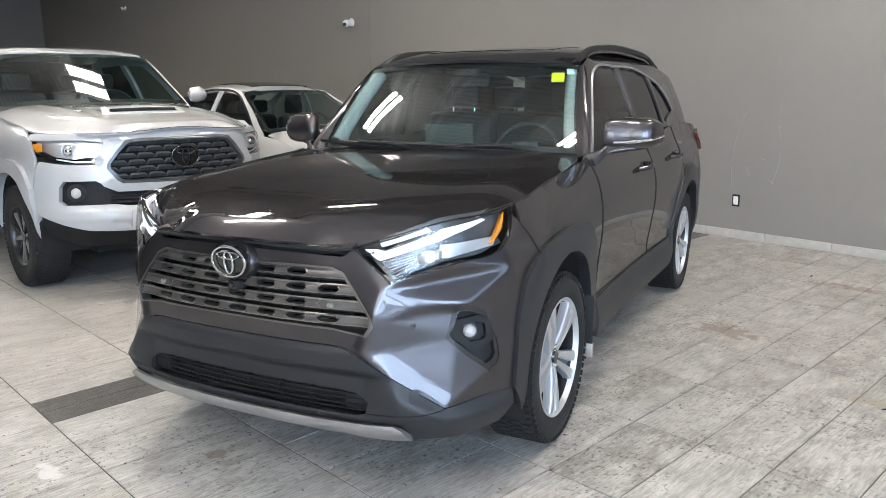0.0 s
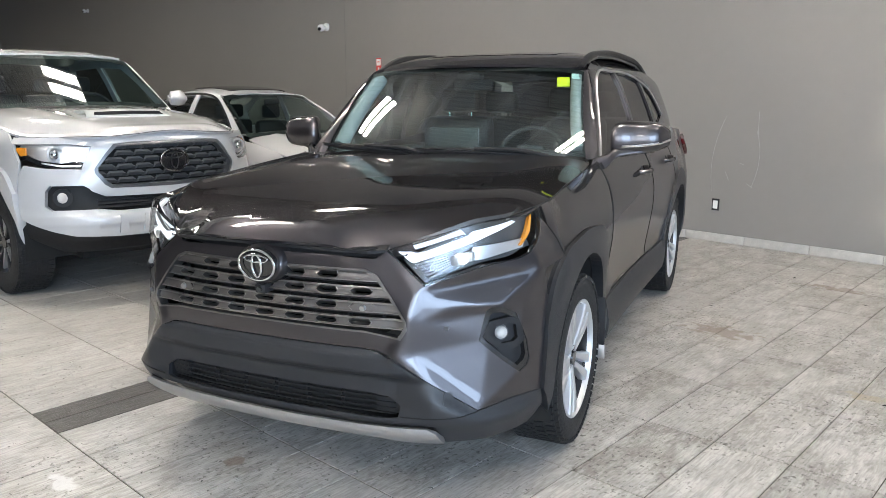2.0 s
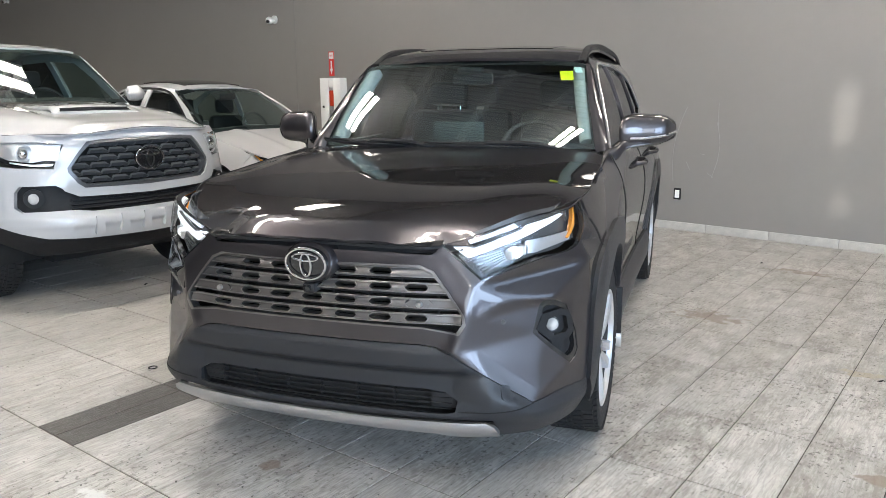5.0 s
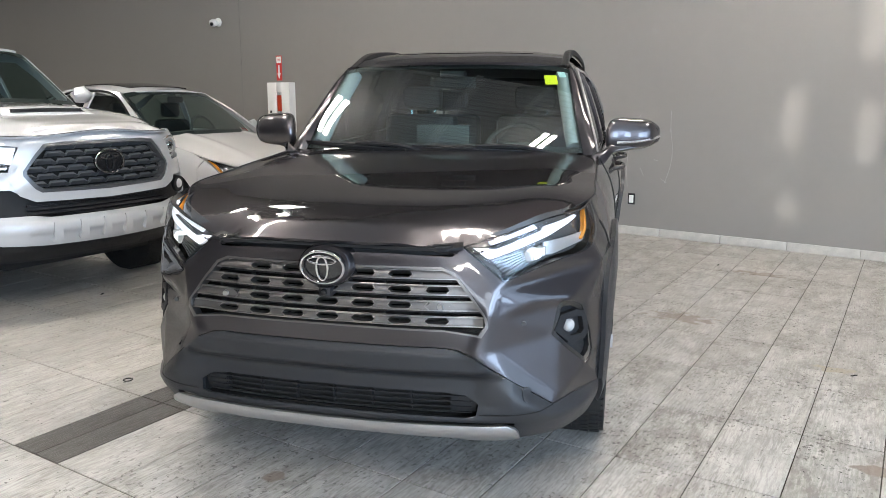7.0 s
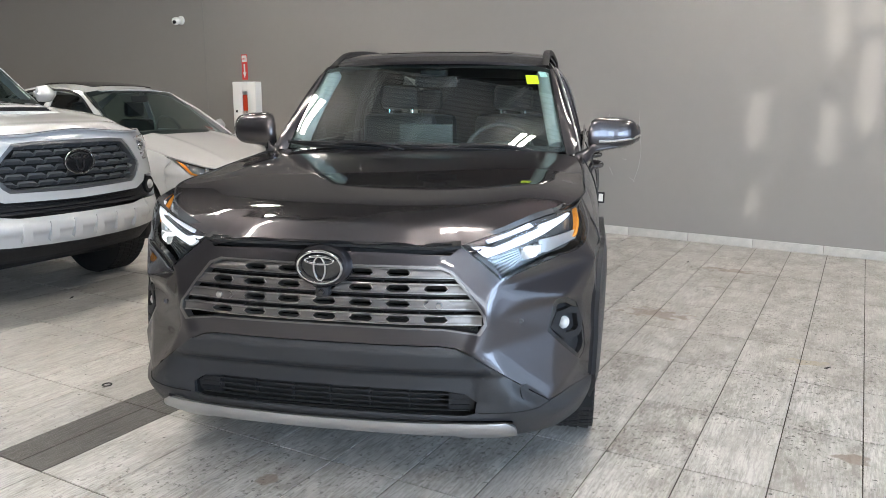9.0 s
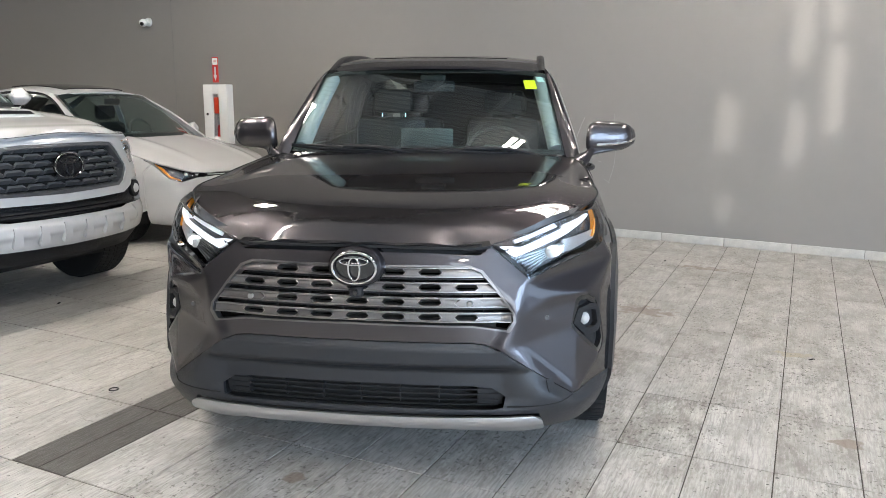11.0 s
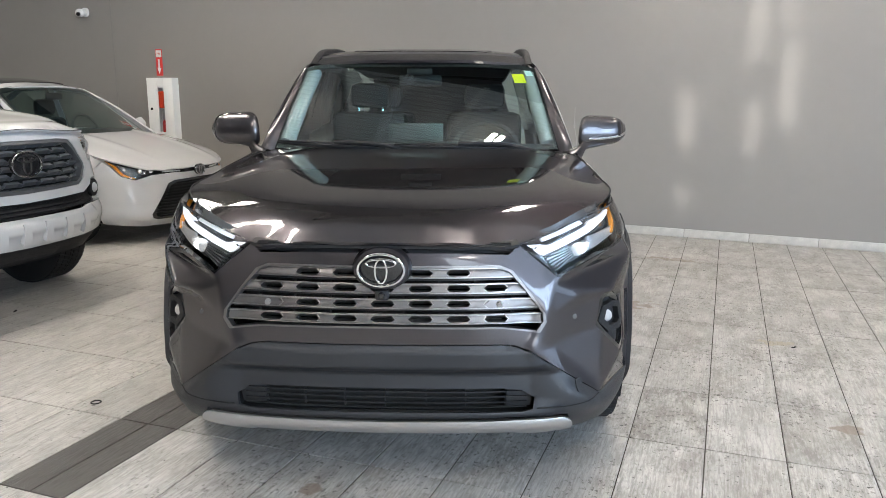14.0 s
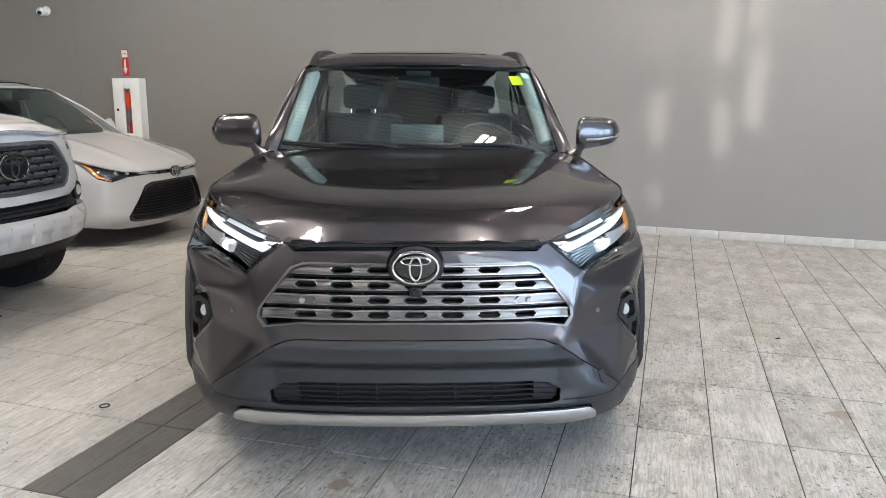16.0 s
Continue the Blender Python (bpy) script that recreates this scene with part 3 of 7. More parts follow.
def extinguisher_cabinet(a0, a1, z0, z1, d=0.10):
    """White cabinet with a slot window that shows the red extinguisher."""
    e = empty("extinguisher_cabinet", "white metal fire extinguisher cabinet with a narrow glazed slot", "cabinet", wall_pose((a0 + a1) / 2, z0, 0.001))
    w, h = (a1 - a0) / 2, z1 - z0
    bm = bmesh.new()
    box(bm, -w, -w + 0.01, -d, 0, 0, h), box(bm, w - 0.01, w, -d, 0, 0, h)
    box(bm, -w + 0.01, w - 0.01, -d, 0, 0, 0.01), box(bm, -w + 0.01, w - 0.01, -d, 0, h - 0.01, h), box(bm, -w + 0.01, w - 0.01, -0.012, -0.002, 0.01, h - 0.01)
    part("body", bm, WHITE_PLASTIC, e, smooth=False)
    s0, s1, t0, t1 = -0.045, 0.065, 0.10, h - 0.13
    door = bmesh.new()
    box(door, -w, s0, -d - 0.018, -d, 0, h, 0.003), box(door, s1, w, -d - 0.018, -d, 0, h, 0.003)
    box(door, s0, s1, -d - 0.018, -d, 0, t0, 0.003), box(door, s0, s1, -d - 0.018, -d, t1, h, 0.003)
    dr = part("door", door, WHITE_PLASTIC, e)
    part("pane", boxm(s0, s1, -d - 0.006, -d - 0.003, t0, t1), LENS, dr, smooth=False)
    part("latch", boxm(-w + 0.05, -w + 0.085, -d - 0.026, -d - 0.018, h * 0.48, h * 0.52, 0.003), BLACK_MATT, dr, "black latch")
    b = empty("fire_extinguisher", "red fire extinguisher with a steel valve inside the cabinet", "extinguisher", e.matrix_world @ pose(0.01, -0.055, 0.012))
    body = [(0.0, 0), (0.05, 0.0), (0.055, 0.02), (0.055, 0.20), (0.045, 0.235), (0.02, 0.25), (0.0, 0.25)]
    vs, fs, n = [], [], 20
    for r, z in body:
        vs += [(r * 0.72 * math.cos(2 * math.pi * k / n), r * 0.72 * math.sin(2 * math.pi * k / n), z) for k in range(n)]
    for i in range(len(body) - 1):
        fs += [(i * n + k, i * n + (k + 1) % n, (i + 1) * n + (k + 1) % n, (i + 1) * n + k) for k in range(n)]
    link_mesh("cylinder", vs, fs, RED, b)
    part("valve", boxm(-0.02, 0.02, -0.03, 0.02, 0.25, 0.41, 0.006), STEEL, b, "steel valve")
    part("handle", boxm(-0.056, 0.034, -0.048, 0.01, 0.40, 0.62, 0.012), RED_ORANGE, b, "orange-red handle and hose")


extinguisher_cabinet(-6.975, -6.535, 0.80, 1.605)


def arrow_sign(a, z0, z1, w):
    """Flat red sign with a white downward arrow and a printed word."""
    e = empty("fire_sign", "narrow red wall sign with a white downward arrow", "sign", wall_pose(a, z0, 0.001))
    h = z1 - z0
    part("panel", boxm(-w / 2, w / 2, -0.004, 0, 0, h), RED, e, smooth=False)
    k = w * 0.5
    link_mesh("arrow", [(0, -0.007, 0.02), (k * 0.62, -0.007, 0.10), (k * 0.28, -0.007, 0.10), (k * 0.28, -0.007, h * 0.62), (-k * 0.28, -0.007, h * 0.62), (-k * 0.28, -0.007, 0.10), (-k * 0.62, -0.007, 0.10)],
              [(0, 1, 2, 3, 4, 5, 6)], WHITE_PLASTIC, e, "white arrow", False)
    part("word_plate", boxm(-w * 0.42, w * 0.42, -0.006, -0.004, h * 0.70, h * 0.96), WHITE_PLASTIC, e, "white field", False)
    c = bpy.data.curves.new("word", "FONT")
    c.body, c.size, c.align_x, c.align_y, c.extrude = "FIRE", w * 0.32, "CENTER", "CENTER", 0.0005
    c.materials.append(RED)
    t = new("word", c)
    t.parent = e
    t.matrix_basis = pose(0, -0.0075, h * 0.83, 90, 0, 0)


arrow_sign(-6.84, 1.635, 1.975, 0.11)

# joint between two wall sheets, and scuffs left by a door
tagged(part("trim", boxm(-0.004, 0.004, -0.003, 0.0, 0.09, HIGH - 0.05), WALL_PATCH, None, smooth=False), "thin filled joint in the painted wall", "trim", kind="structure").matrix_world = wall_pose(-7.64, 0, 0.0)
scuff = empty("wall_scuff", "thin pale curved scratches in the grey wall paint", "scratch", wall_pose(0, 0, 0.001))
for pts in ([(-1.52, 1.24), (-1.57, 1.12), (-1.635, 0.86), (-1.645, 0.70), (-1.63, 0.50)], [(-1.205, 1.28), (-1.20, 1.07), (-1.175, 0.92), (-1.185, 0.74), (-1.235, 0.56)], [(-1.50, 0.70), (-1.46, 0.62)], [(-1.28, 0.60), (-1.22, 0.565)], [(-1.36, 0.79), (-1.32, 0.78)], [(-1.212, 1.10), (-1.205, 1.07), (-1.195, 1.09)]):
    v, f = tube([(x, -0.001, z) for x, z in pts], 0.0022, 6, 20)
    link_mesh("scratch", v, f, WALL_SCRATCH, scuff)


# ---- car kit ----
import collections


class Shell:
    """A car's side band: a plan line from the middle of the nose round to the tail, and how far the skin stands out from it at each height."""

    def __init__(self, plan, stations, levels, table):
        c = np.array(cat(plan, 3600))
        s = np.concatenate([[0], np.cumsum(np.linalg.norm(np.diff(c, axis=0), axis=1))])
        self.c, self.s = c, s
        t = np.gradient(c, s, axis=0)
        t /= np.linalg.norm(t, axis=1)[:, None]
        self.n = np.stack([t[:, 1], -t[:, 0]], 1)
        self.mid = int(np.argmax(c[:, 0] >= c[:, 0].max() - 0.012))
        self.st = [self.at(*k) for k in stations]
        self.cols = [curve1(list(zip(levels, row))) for row in table]
        self.lev = levels
        self.net = None

    def at(self, x=None, y=None):
        """Length along the line at a width x (on the nose) or at a depth y (on the flank)."""
        if y is None:
            return float(np.interp(x, self.c[: self.mid, 0], self.s[: self.mid]))
        k = int(np.argmax(self.c[:, 0] > 0.25))
        e = len(self.c) - int(np.argmax(self.c[::-1, 0] > 0.25))
        return float(np.interp(y, self.c[k:e, 1], self.s[k:e]))

    def out(self, s, z):
        zz = min(max(z, self.lev[0]), self.lev[-1])
        v = [f(zz) for f in self.cols]
        i = min(max(int(np.searchsorted(self.st, s)) - 1, 0), len(self.st) - 2)
        h = self.st[i + 1] - self.st[i]
        w = min(max((s - self.st[i]) / h, 0), 1)
        a = (v[i + 1] - v[i - 1]) / (self.st[i + 1] - self.st[i - 1]) if i else 0.0
        b = (v[i + 2] - v[i]) / (self.st[i + 2] - self.st[i]) if i + 2 < len(v) else 0.0
        o = (2 * w**3 - 3 * w * w + 1) * v[i] + (w**3 - 2 * w * w + w) * h * a + (3 * w * w - 2 * w**3) * v[i + 1] + (w**3 - w * w) * h * b
        return o

    def __call__(self, s, z, lift=0.0):
        sg = -1 if s < 0 else 1
        s = abs(s)
        x, y = np.interp(s, self.s, self.c[:, 0]), np.interp(s, self.s, self.c[:, 1])
        nx, ny = np.interp(s, self.s, self.n[:, 0]), np.interp(s, self.s, self.n[:, 1])
        o = self.out(s, z) + lift
        p = Vector((x + nx * o, y + ny * o, z))
        if self.net:
            p = p + self.net(s, z)
        return Vector((sg * p.x, p.y, p.z))

    def lifted(self, lift):
        return (lambda s, z: self(s, z, lift)) if not callable(lift) else (lambda s, z: self(s, z, lift(s, z)))


class Facets:
    """Flat pressed facets on a shell: how far each point of the smooth skin moves to lie on them, fading out past the rim."""

    def __init__(self, shell, knots, tris, fade=0.04):
        self.q, self.d, self.tris, self.fade = {}, {}, tris, fade
        for k, v in knots.items():
            if len(v) == 3:
                i = int(np.argmin((shell.c[:, 0] - v[0]) ** 2 + (shell.c[:, 1] - v[1]) ** 2))
                self.q[k] = np.array((shell.s[i], v[2]))
                self.d[k] = np.array(v, float)
            else:
                self.q[k] = np.array(v)
                self.d[k] = np.array(shell(*v))
        a = np.array(list(self.q.values()))
        self.lo, self.hi = a.min(0) - fade, a.max(0) + fade
        self.shell = shell
        used = collections.Counter(tuple(sorted((t[i], t[(i + 1) % 3]))) for t in tris for i in range(3))
        self.edges = list(used)
        self.rim = [e for e, c in used.items() if c == 1]

    def base(self, s, z):
        sh, keep = self.shell, self.shell.net
        sh.net = None
        p = np.array(sh(s, z))
        sh.net = keep
        return p

    def flat(self, s, z):
        for t in self.tris:
            a, b, c = (self.q[k] for k in t)
            m = (b[0] - a[0]) * (c[1] - a[1]) - (c[0] - a[0]) * (b[1] - a[1])
            u = ((s - a[0]) * (c[1] - a[1]) - (c[0] - a[0]) * (z - a[1])) / m
            v = ((b[0] - a[0]) * (z - a[1]) - (s - a[0]) * (b[1] - a[1])) / m
            if u > -1e-7 and v > -1e-7 and u + v < 1 + 1e-7:
                return self.d[t[0]] * (1 - u - v) + self.d[t[1]] * u + self.d[t[2]] * v
        return None

    def round_off(self, step=0.005, soft=0.007):
        """Samples the facets on a fine net and rounds their folds off."""
        pad = 0.03
        ns, nz = (int(math.ceil((self.hi[k] - self.lo[k] + 2 * pad) / step)) + 1 for k in (0, 1))
        g = np.array([[self.raw(self.lo[0] - pad + i * step, self.lo[1] - pad + j * step) for j in range(nz)] for i in range(ns)])
        r = int(3 * soft / step)
        k = np.exp(-0.5 * (np.arange(-r, r + 1) * step / soft) ** 2)
        k /= k.sum()
        for ax in (0, 1):
            g = np.apply_along_axis(lambda q: np.convolve(np.pad(q, r, "edge"), k, "valid"), ax, g)
        self.grid, self.step, self.pad = g, step, pad

    def __call__(self, s, z):
        u, v = (s - self.lo[0] + self.pad) / self.step, (z - self.lo[1] + self.pad) / self.step
        i, j = int(math.floor(u)), int(math.floor(v))
        g = self.grid
        if i < 1 or j < 1 or i >= g.shape[0] - 2 or j >= g.shape[1] - 2:
            return Vector()
        u, v = u - i, v - j
        wu = [((2 - u) * u - 1) * u / 2, ((3 * u - 5) * u * u + 2) / 2, ((4 - 3 * u) * u + 1) * u / 2, (u - 1) * u * u / 2]
        wv = [((2 - v) * v - 1) * v / 2, ((3 * v - 5) * v * v + 2) / 2, ((4 - 3 * v) * v + 1) * v / 2, (v - 1) * v * v / 2]
        return Vector(np.einsum("i,j,ijk->k", wu, wv, g[i - 1:i + 3, j - 1:j + 3]))

    def raw(self, s, z):
        if not (self.lo[0] < s < self.hi[0] and self.lo[1] < z < self.hi[1]):
            return np.zeros(3)
        f = self.flat(s, z)
        if f is not None:
            return f - self.base(s, z)
        best = None
        for i, j in self.rim:
            a, b = self.q[i], self.q[j]
            w = min(1, max(0, float(np.dot((s, z) - a, b - a) / np.dot(b - a, b - a))))
            p = a + (b - a) * w
            r = math.hypot(s - p[0], z - p[1])
            if best is None or r < best[0]:
                best = (r, p, self.d[i] * (1 - w) + self.d[j] * w)
        r, p, d = best
        if r >= self.fade:
            return np.zeros(3)
        k = 1 - r / self.fade
        return (d - self.base(*p)) * k * k * (3 - 2 * k)

    def lines(self):
        return [(tuple(self.q[i]), tuple(self.q[j])) for i, j in self.edges]


def arc(cx, cz, r, a0, a1, n=24, rz=None):
    return [(cx + r * math.cos(radians(a0 + (a1 - a0) * k / (n - 1))), cz + (rz or r) * math.sin(radians(a0 + (a1 - a0) * k / (n - 1)))) for k in range(n)]


def smooth2(pts, n=20):
    return [tuple(p) for p in cat(pts, n)]


def both(poly):
    """A half outline from the middle plane out and back, closed with its mirror image."""
    return list(poly) + [(-a, b) for a, b in reversed(poly) if a > 1e-6]


def ring(outer, inner):
    """A closed band between two outlines of the same length, both flat."""
    k = len(outer)
    return list(outer) + list(inner), [(i, (i + 1) % k, k + (i + 1) % k, k + i) for i in range(k)]


def wheel(name, parent, m, radius, width, rim, spoke_fn, label, rim_mat, hub_mat, studs=False):
    """Tyre with tread blocks, rim and spokes; the axle lies along x, outer face at +x."""
    w = new(name)
    w.parent = parent
    w.matrix_basis = m
    if label:
        w["label"] = label
    n, hw = 64, width / 2
    prof = [(rim * 0.97, -hw * 0.8), (rim * 1.04, -hw * 0.95), ((rim + radius) / 2, -hw), (radius * 0.965, -hw * 0.93), (radius * 0.99, -hw * 0.78), (radius, -hw * 0.5), (radius, hw * 0.5),
            (radius * 0.99, hw * 0.78), (radius * 0.965, hw * 0.93), ((rim + radius) / 2, hw), (rim * 1.04, hw * 0.95), (rim * 0.97, hw * 0.8)]

    def spin(prof, seg):
        vs = [(x, r * math.cos(2 * math.pi * k / seg), r * math.sin(2 * math.pi * k / seg)) for k in range(seg) for r, x in prof]
        p = len(prof)
        fs = [(k * p + i, ((k + 1) % seg) * p + i, ((k + 1) % seg) * p + i + 1, k * p + i + 1) for k in range(seg) for i in range(p - 1)]
        return vs, fs

    vs, fs = spin(prof, n)
    tyre = link_mesh("tyre", vs, fs, RUBBER, w, "black winter tyre with blocky tread" if studs else "black rubber tyre", angle=60)
    bv, bf = [], []
    rows = ((-0.82, -0.5), (-0.44, -0.12), (-0.06, 0.06), (0.12, 0.44), (0.5, 0.84), (0.86, 0.99))
    for k in range(66):
        for j, (a, b) in enumerate(rows):
            t0 = 2 * math.pi * (k + 0.08 + 0.5 * (j % 2)) / 66
            t1 = t0 + 2 * math.pi * 0.74 / 66
            o = len(bv)
            r0, r1 = (radius * 0.985, radius * 1.012) if j != 5 else (radius * 0.95, radius * 0.985)
            sk = 0.012 * (1 if j < 3 else -1)
            for r in (r0, r1):
                for xx, tt in ((a, t0), (b, t0 + sk), (b, t1 + sk), (a, t1)):
                    bv.append((xx * hw, r * math.cos(tt), r * math.sin(tt)))
            bf += [(o, o + 1, o + 2, o + 3), (o + 4, o + 7, o + 6, o + 5), (o, o + 4, o + 5, o + 1), (o + 1, o + 5, o + 6, o + 2), (o + 2, o + 6, o + 7, o + 3), (o + 3, o + 7, o + 4, o)]
    tagged(link_mesh("tread", bv, bf, RUBBER, tyre, "", False), kind="stuff")
    # dark alloy here stands in for the shadow behind the spokes
    vs, fs = spin([(rim * 0.9, -hw * 0.8), (rim * 0.99, -hw * 0.8), (rim * 0.93, -hw * 0.3), (rim * 0.93, hw * 0.5), (rim * 0.95, hw * 0.74)], n)
    link_mesh("barrel", vs, fs, ALLOY_DARK, w, "inner barrel coloured dark for the shade inside the rim", angle=60)
    vs, fs = spin([(rim * 0.95, hw * 0.74), (rim * 0.962, hw * 0.80), (rim * 1.0, hw * 0.88), (rim * 1.012, hw * 0.93), (rim * 0.99, hw * 0.95), (rim * 0.972, hw * 0.90), (rim * 0.957, hw * 0.86), (rim * 0.95, hw * 0.80)], n)
    link_mesh("rim", vs, fs, rim_mat, w, angle=60)
    bm = bmesh.new()
    cyl(bm, (hw * 0.05, 0, 0), (hw * 0.2, 0, 0), rim * 0.62, n=32)
    part("brake_disc", bm, STEEL, w, "steel brake disc")
    spoke_fn(w, rim, hw, rim_mat, hub_mat)
    return w


def spokes_alloy(w, rim, hw, rim_mat, hub_mat):
    """Five broad spokes, each of two flat ribs with a groove between them, round a dark cap."""
    # along the spoke: share of the way, groove half width, outer half width, face depth, back depth
    steps = ((0.0, 0.026, 0.120, 0.70, 0.35), (0.25, 0.038, 0.146, 0.78, 0.45), (0.60, 0.058, 0.195, 0.85, 0.52), (0.88, 0.072, 0.240, 0.88, 0.55), (1.0, 0.078, 0.280, 0.87, 0.55))
    for k in range(5):
        a = 2 * math.pi * k / 5 + math.pi / 2 + 0.12
        d, sd = Vector((0, math.cos(a), math.sin(a))), Vector((0, -math.sin(a), math.cos(a)))
        for e in (-1, 1):
            vs = []
            for f, g, o, xf, xb in steps:
                c = d * rim * (0.17 + 0.79 * f)
                for side, x in ((g * 0.7, xf - 0.26), (g, xf - 0.02), (g + 0.014, xf), (o - 0.022, xf), (o, xf - 0.05), (o * 1.04, xb)):
                    vs.append(c + sd * e * side * rim + Vector((hw * x, 0, 0)))
            fs = [(i * 6 + j, i * 6 + j + 1, i * 6 + j + 7, i * 6 + j + 6) for i in range(len(steps) - 1) for j in range(5)]
            link_mesh("spoke", vs, fs if e > 0 else [tuple(reversed(q)) for q in fs], rim_mat, w, angle=25)
        # groove floor, its shade put in as a darker grey than the ribs
        vs = []
        for f, g, o, xf, xb in steps:
            c = d * rim * (0.17 + 0.79 * f) + Vector((hw * (xf - 0.25), 0, 0))
            vs += [c - sd * g * rim, c + sd * g * rim]
        link_mesh("spoke_groove", vs, [(2 * i, 2 * i + 1, 2 * i + 3, 2 * i + 2) for i in range(len(steps) - 1)], ALLOY_GREY, w, "groove between the ribs, grey for its shade")
    bm = bmesh.new()
    cyl(bm, (hw * 0.3, 0, 0), (hw * 0.68, 0, 0), rim * 0.23, rim * 0.2, n=28)
    part("hub", bm, rim_mat, w)
    bm = bmesh.new()
    cyl(bm, (hw * 0.68, 0, 0), (hw * 0.76, 0, 0), rim * 0.125, rim * 0.11, n=24)
    part("centre_cap", bm, hub_mat, w, "dark round centre cap")
    for k in range(5):
        a = 2 * math.pi * (k + 0.5) / 5 + math.pi / 2
        bm = bmesh.new()
        cyl(bm, (hw * 0.6, rim * 0.17 * math.cos(a), rim * 0.17 * math.sin(a)), (hw * 0.73, rim * 0.17 * math.cos(a), rim * 0.17 * math.sin(a)), 0.011, n=8)
        part("wheel_nut", bm, CHROME, w)


def ellipse_ring(a, b, r, n=40):
    """A flat oval ring in the x-z plane."""
    vs, fs, k = [], [], 8
    for i in range(n):
        t = 2 * math.pi * i / n
        c, s = math.cos(t), math.sin(t)
        for j in range(k):
            w = 2 * math.pi * j / k
            vs.append(((a + r * math.cos(w)) * c, r * 0.8 * math.sin(w), (b + r * math.cos(w)) * s))
    for i in range(n):
        for j in range(k):
            fs.append((i * k + j, ((i + 1) % n) * k + j, ((i + 1) % n) * k + (j + 1) % k, i * k + (j + 1) % k))
    return vs, fs


def oval_badge(parent, m, a, b, ring_mat, back_mat, inner_mat=None):
    """Oval badge: dark dish, bright rim and plain inner ovals."""
    e = new("badge")
    e.parent = parent
    e.matrix_basis = m
    e["label"] = "oval bright-metal badge on a dark dish"
    n, vs, fs = 40, [], []
    for r, y in ((1.0, 0.012), (0.98, 0.0), (0.7, -0.006), (0.01, -0.008)):
        vs += [(a * r * math.cos(2 * math.pi * k / n), y, b * r * math.sin(2 * math.pi * k / n)) for k in range(n)]
    for i in range(3):
        fs += [(i * n + k, i * n + (k + 1) % n, (i + 1) * n + (k + 1) % n, (i + 1) * n + k) for k in range(n)]
    link_mesh("dish", vs, fs, back_mat, e)
    for nm, aa, bb, r, dz in (("badge_rim", a * 0.97, b * 0.97, a * 0.055, 0), ("inner_oval", a * 0.62, b * 0.23, a * 0.05, b * 0.42), ("upright_oval", a * 0.25, b * 0.72, a * 0.05, -b * 0.06)):
        v, f = ellipse_ring(aa, bb, r)
        link_mesh(nm, [(p[0], p[1] - 0.012, p[2] + dz) for p in v], f, ring_mat if nm == "badge_rim" or inner_mat is None else inner_mat, e)
    return e


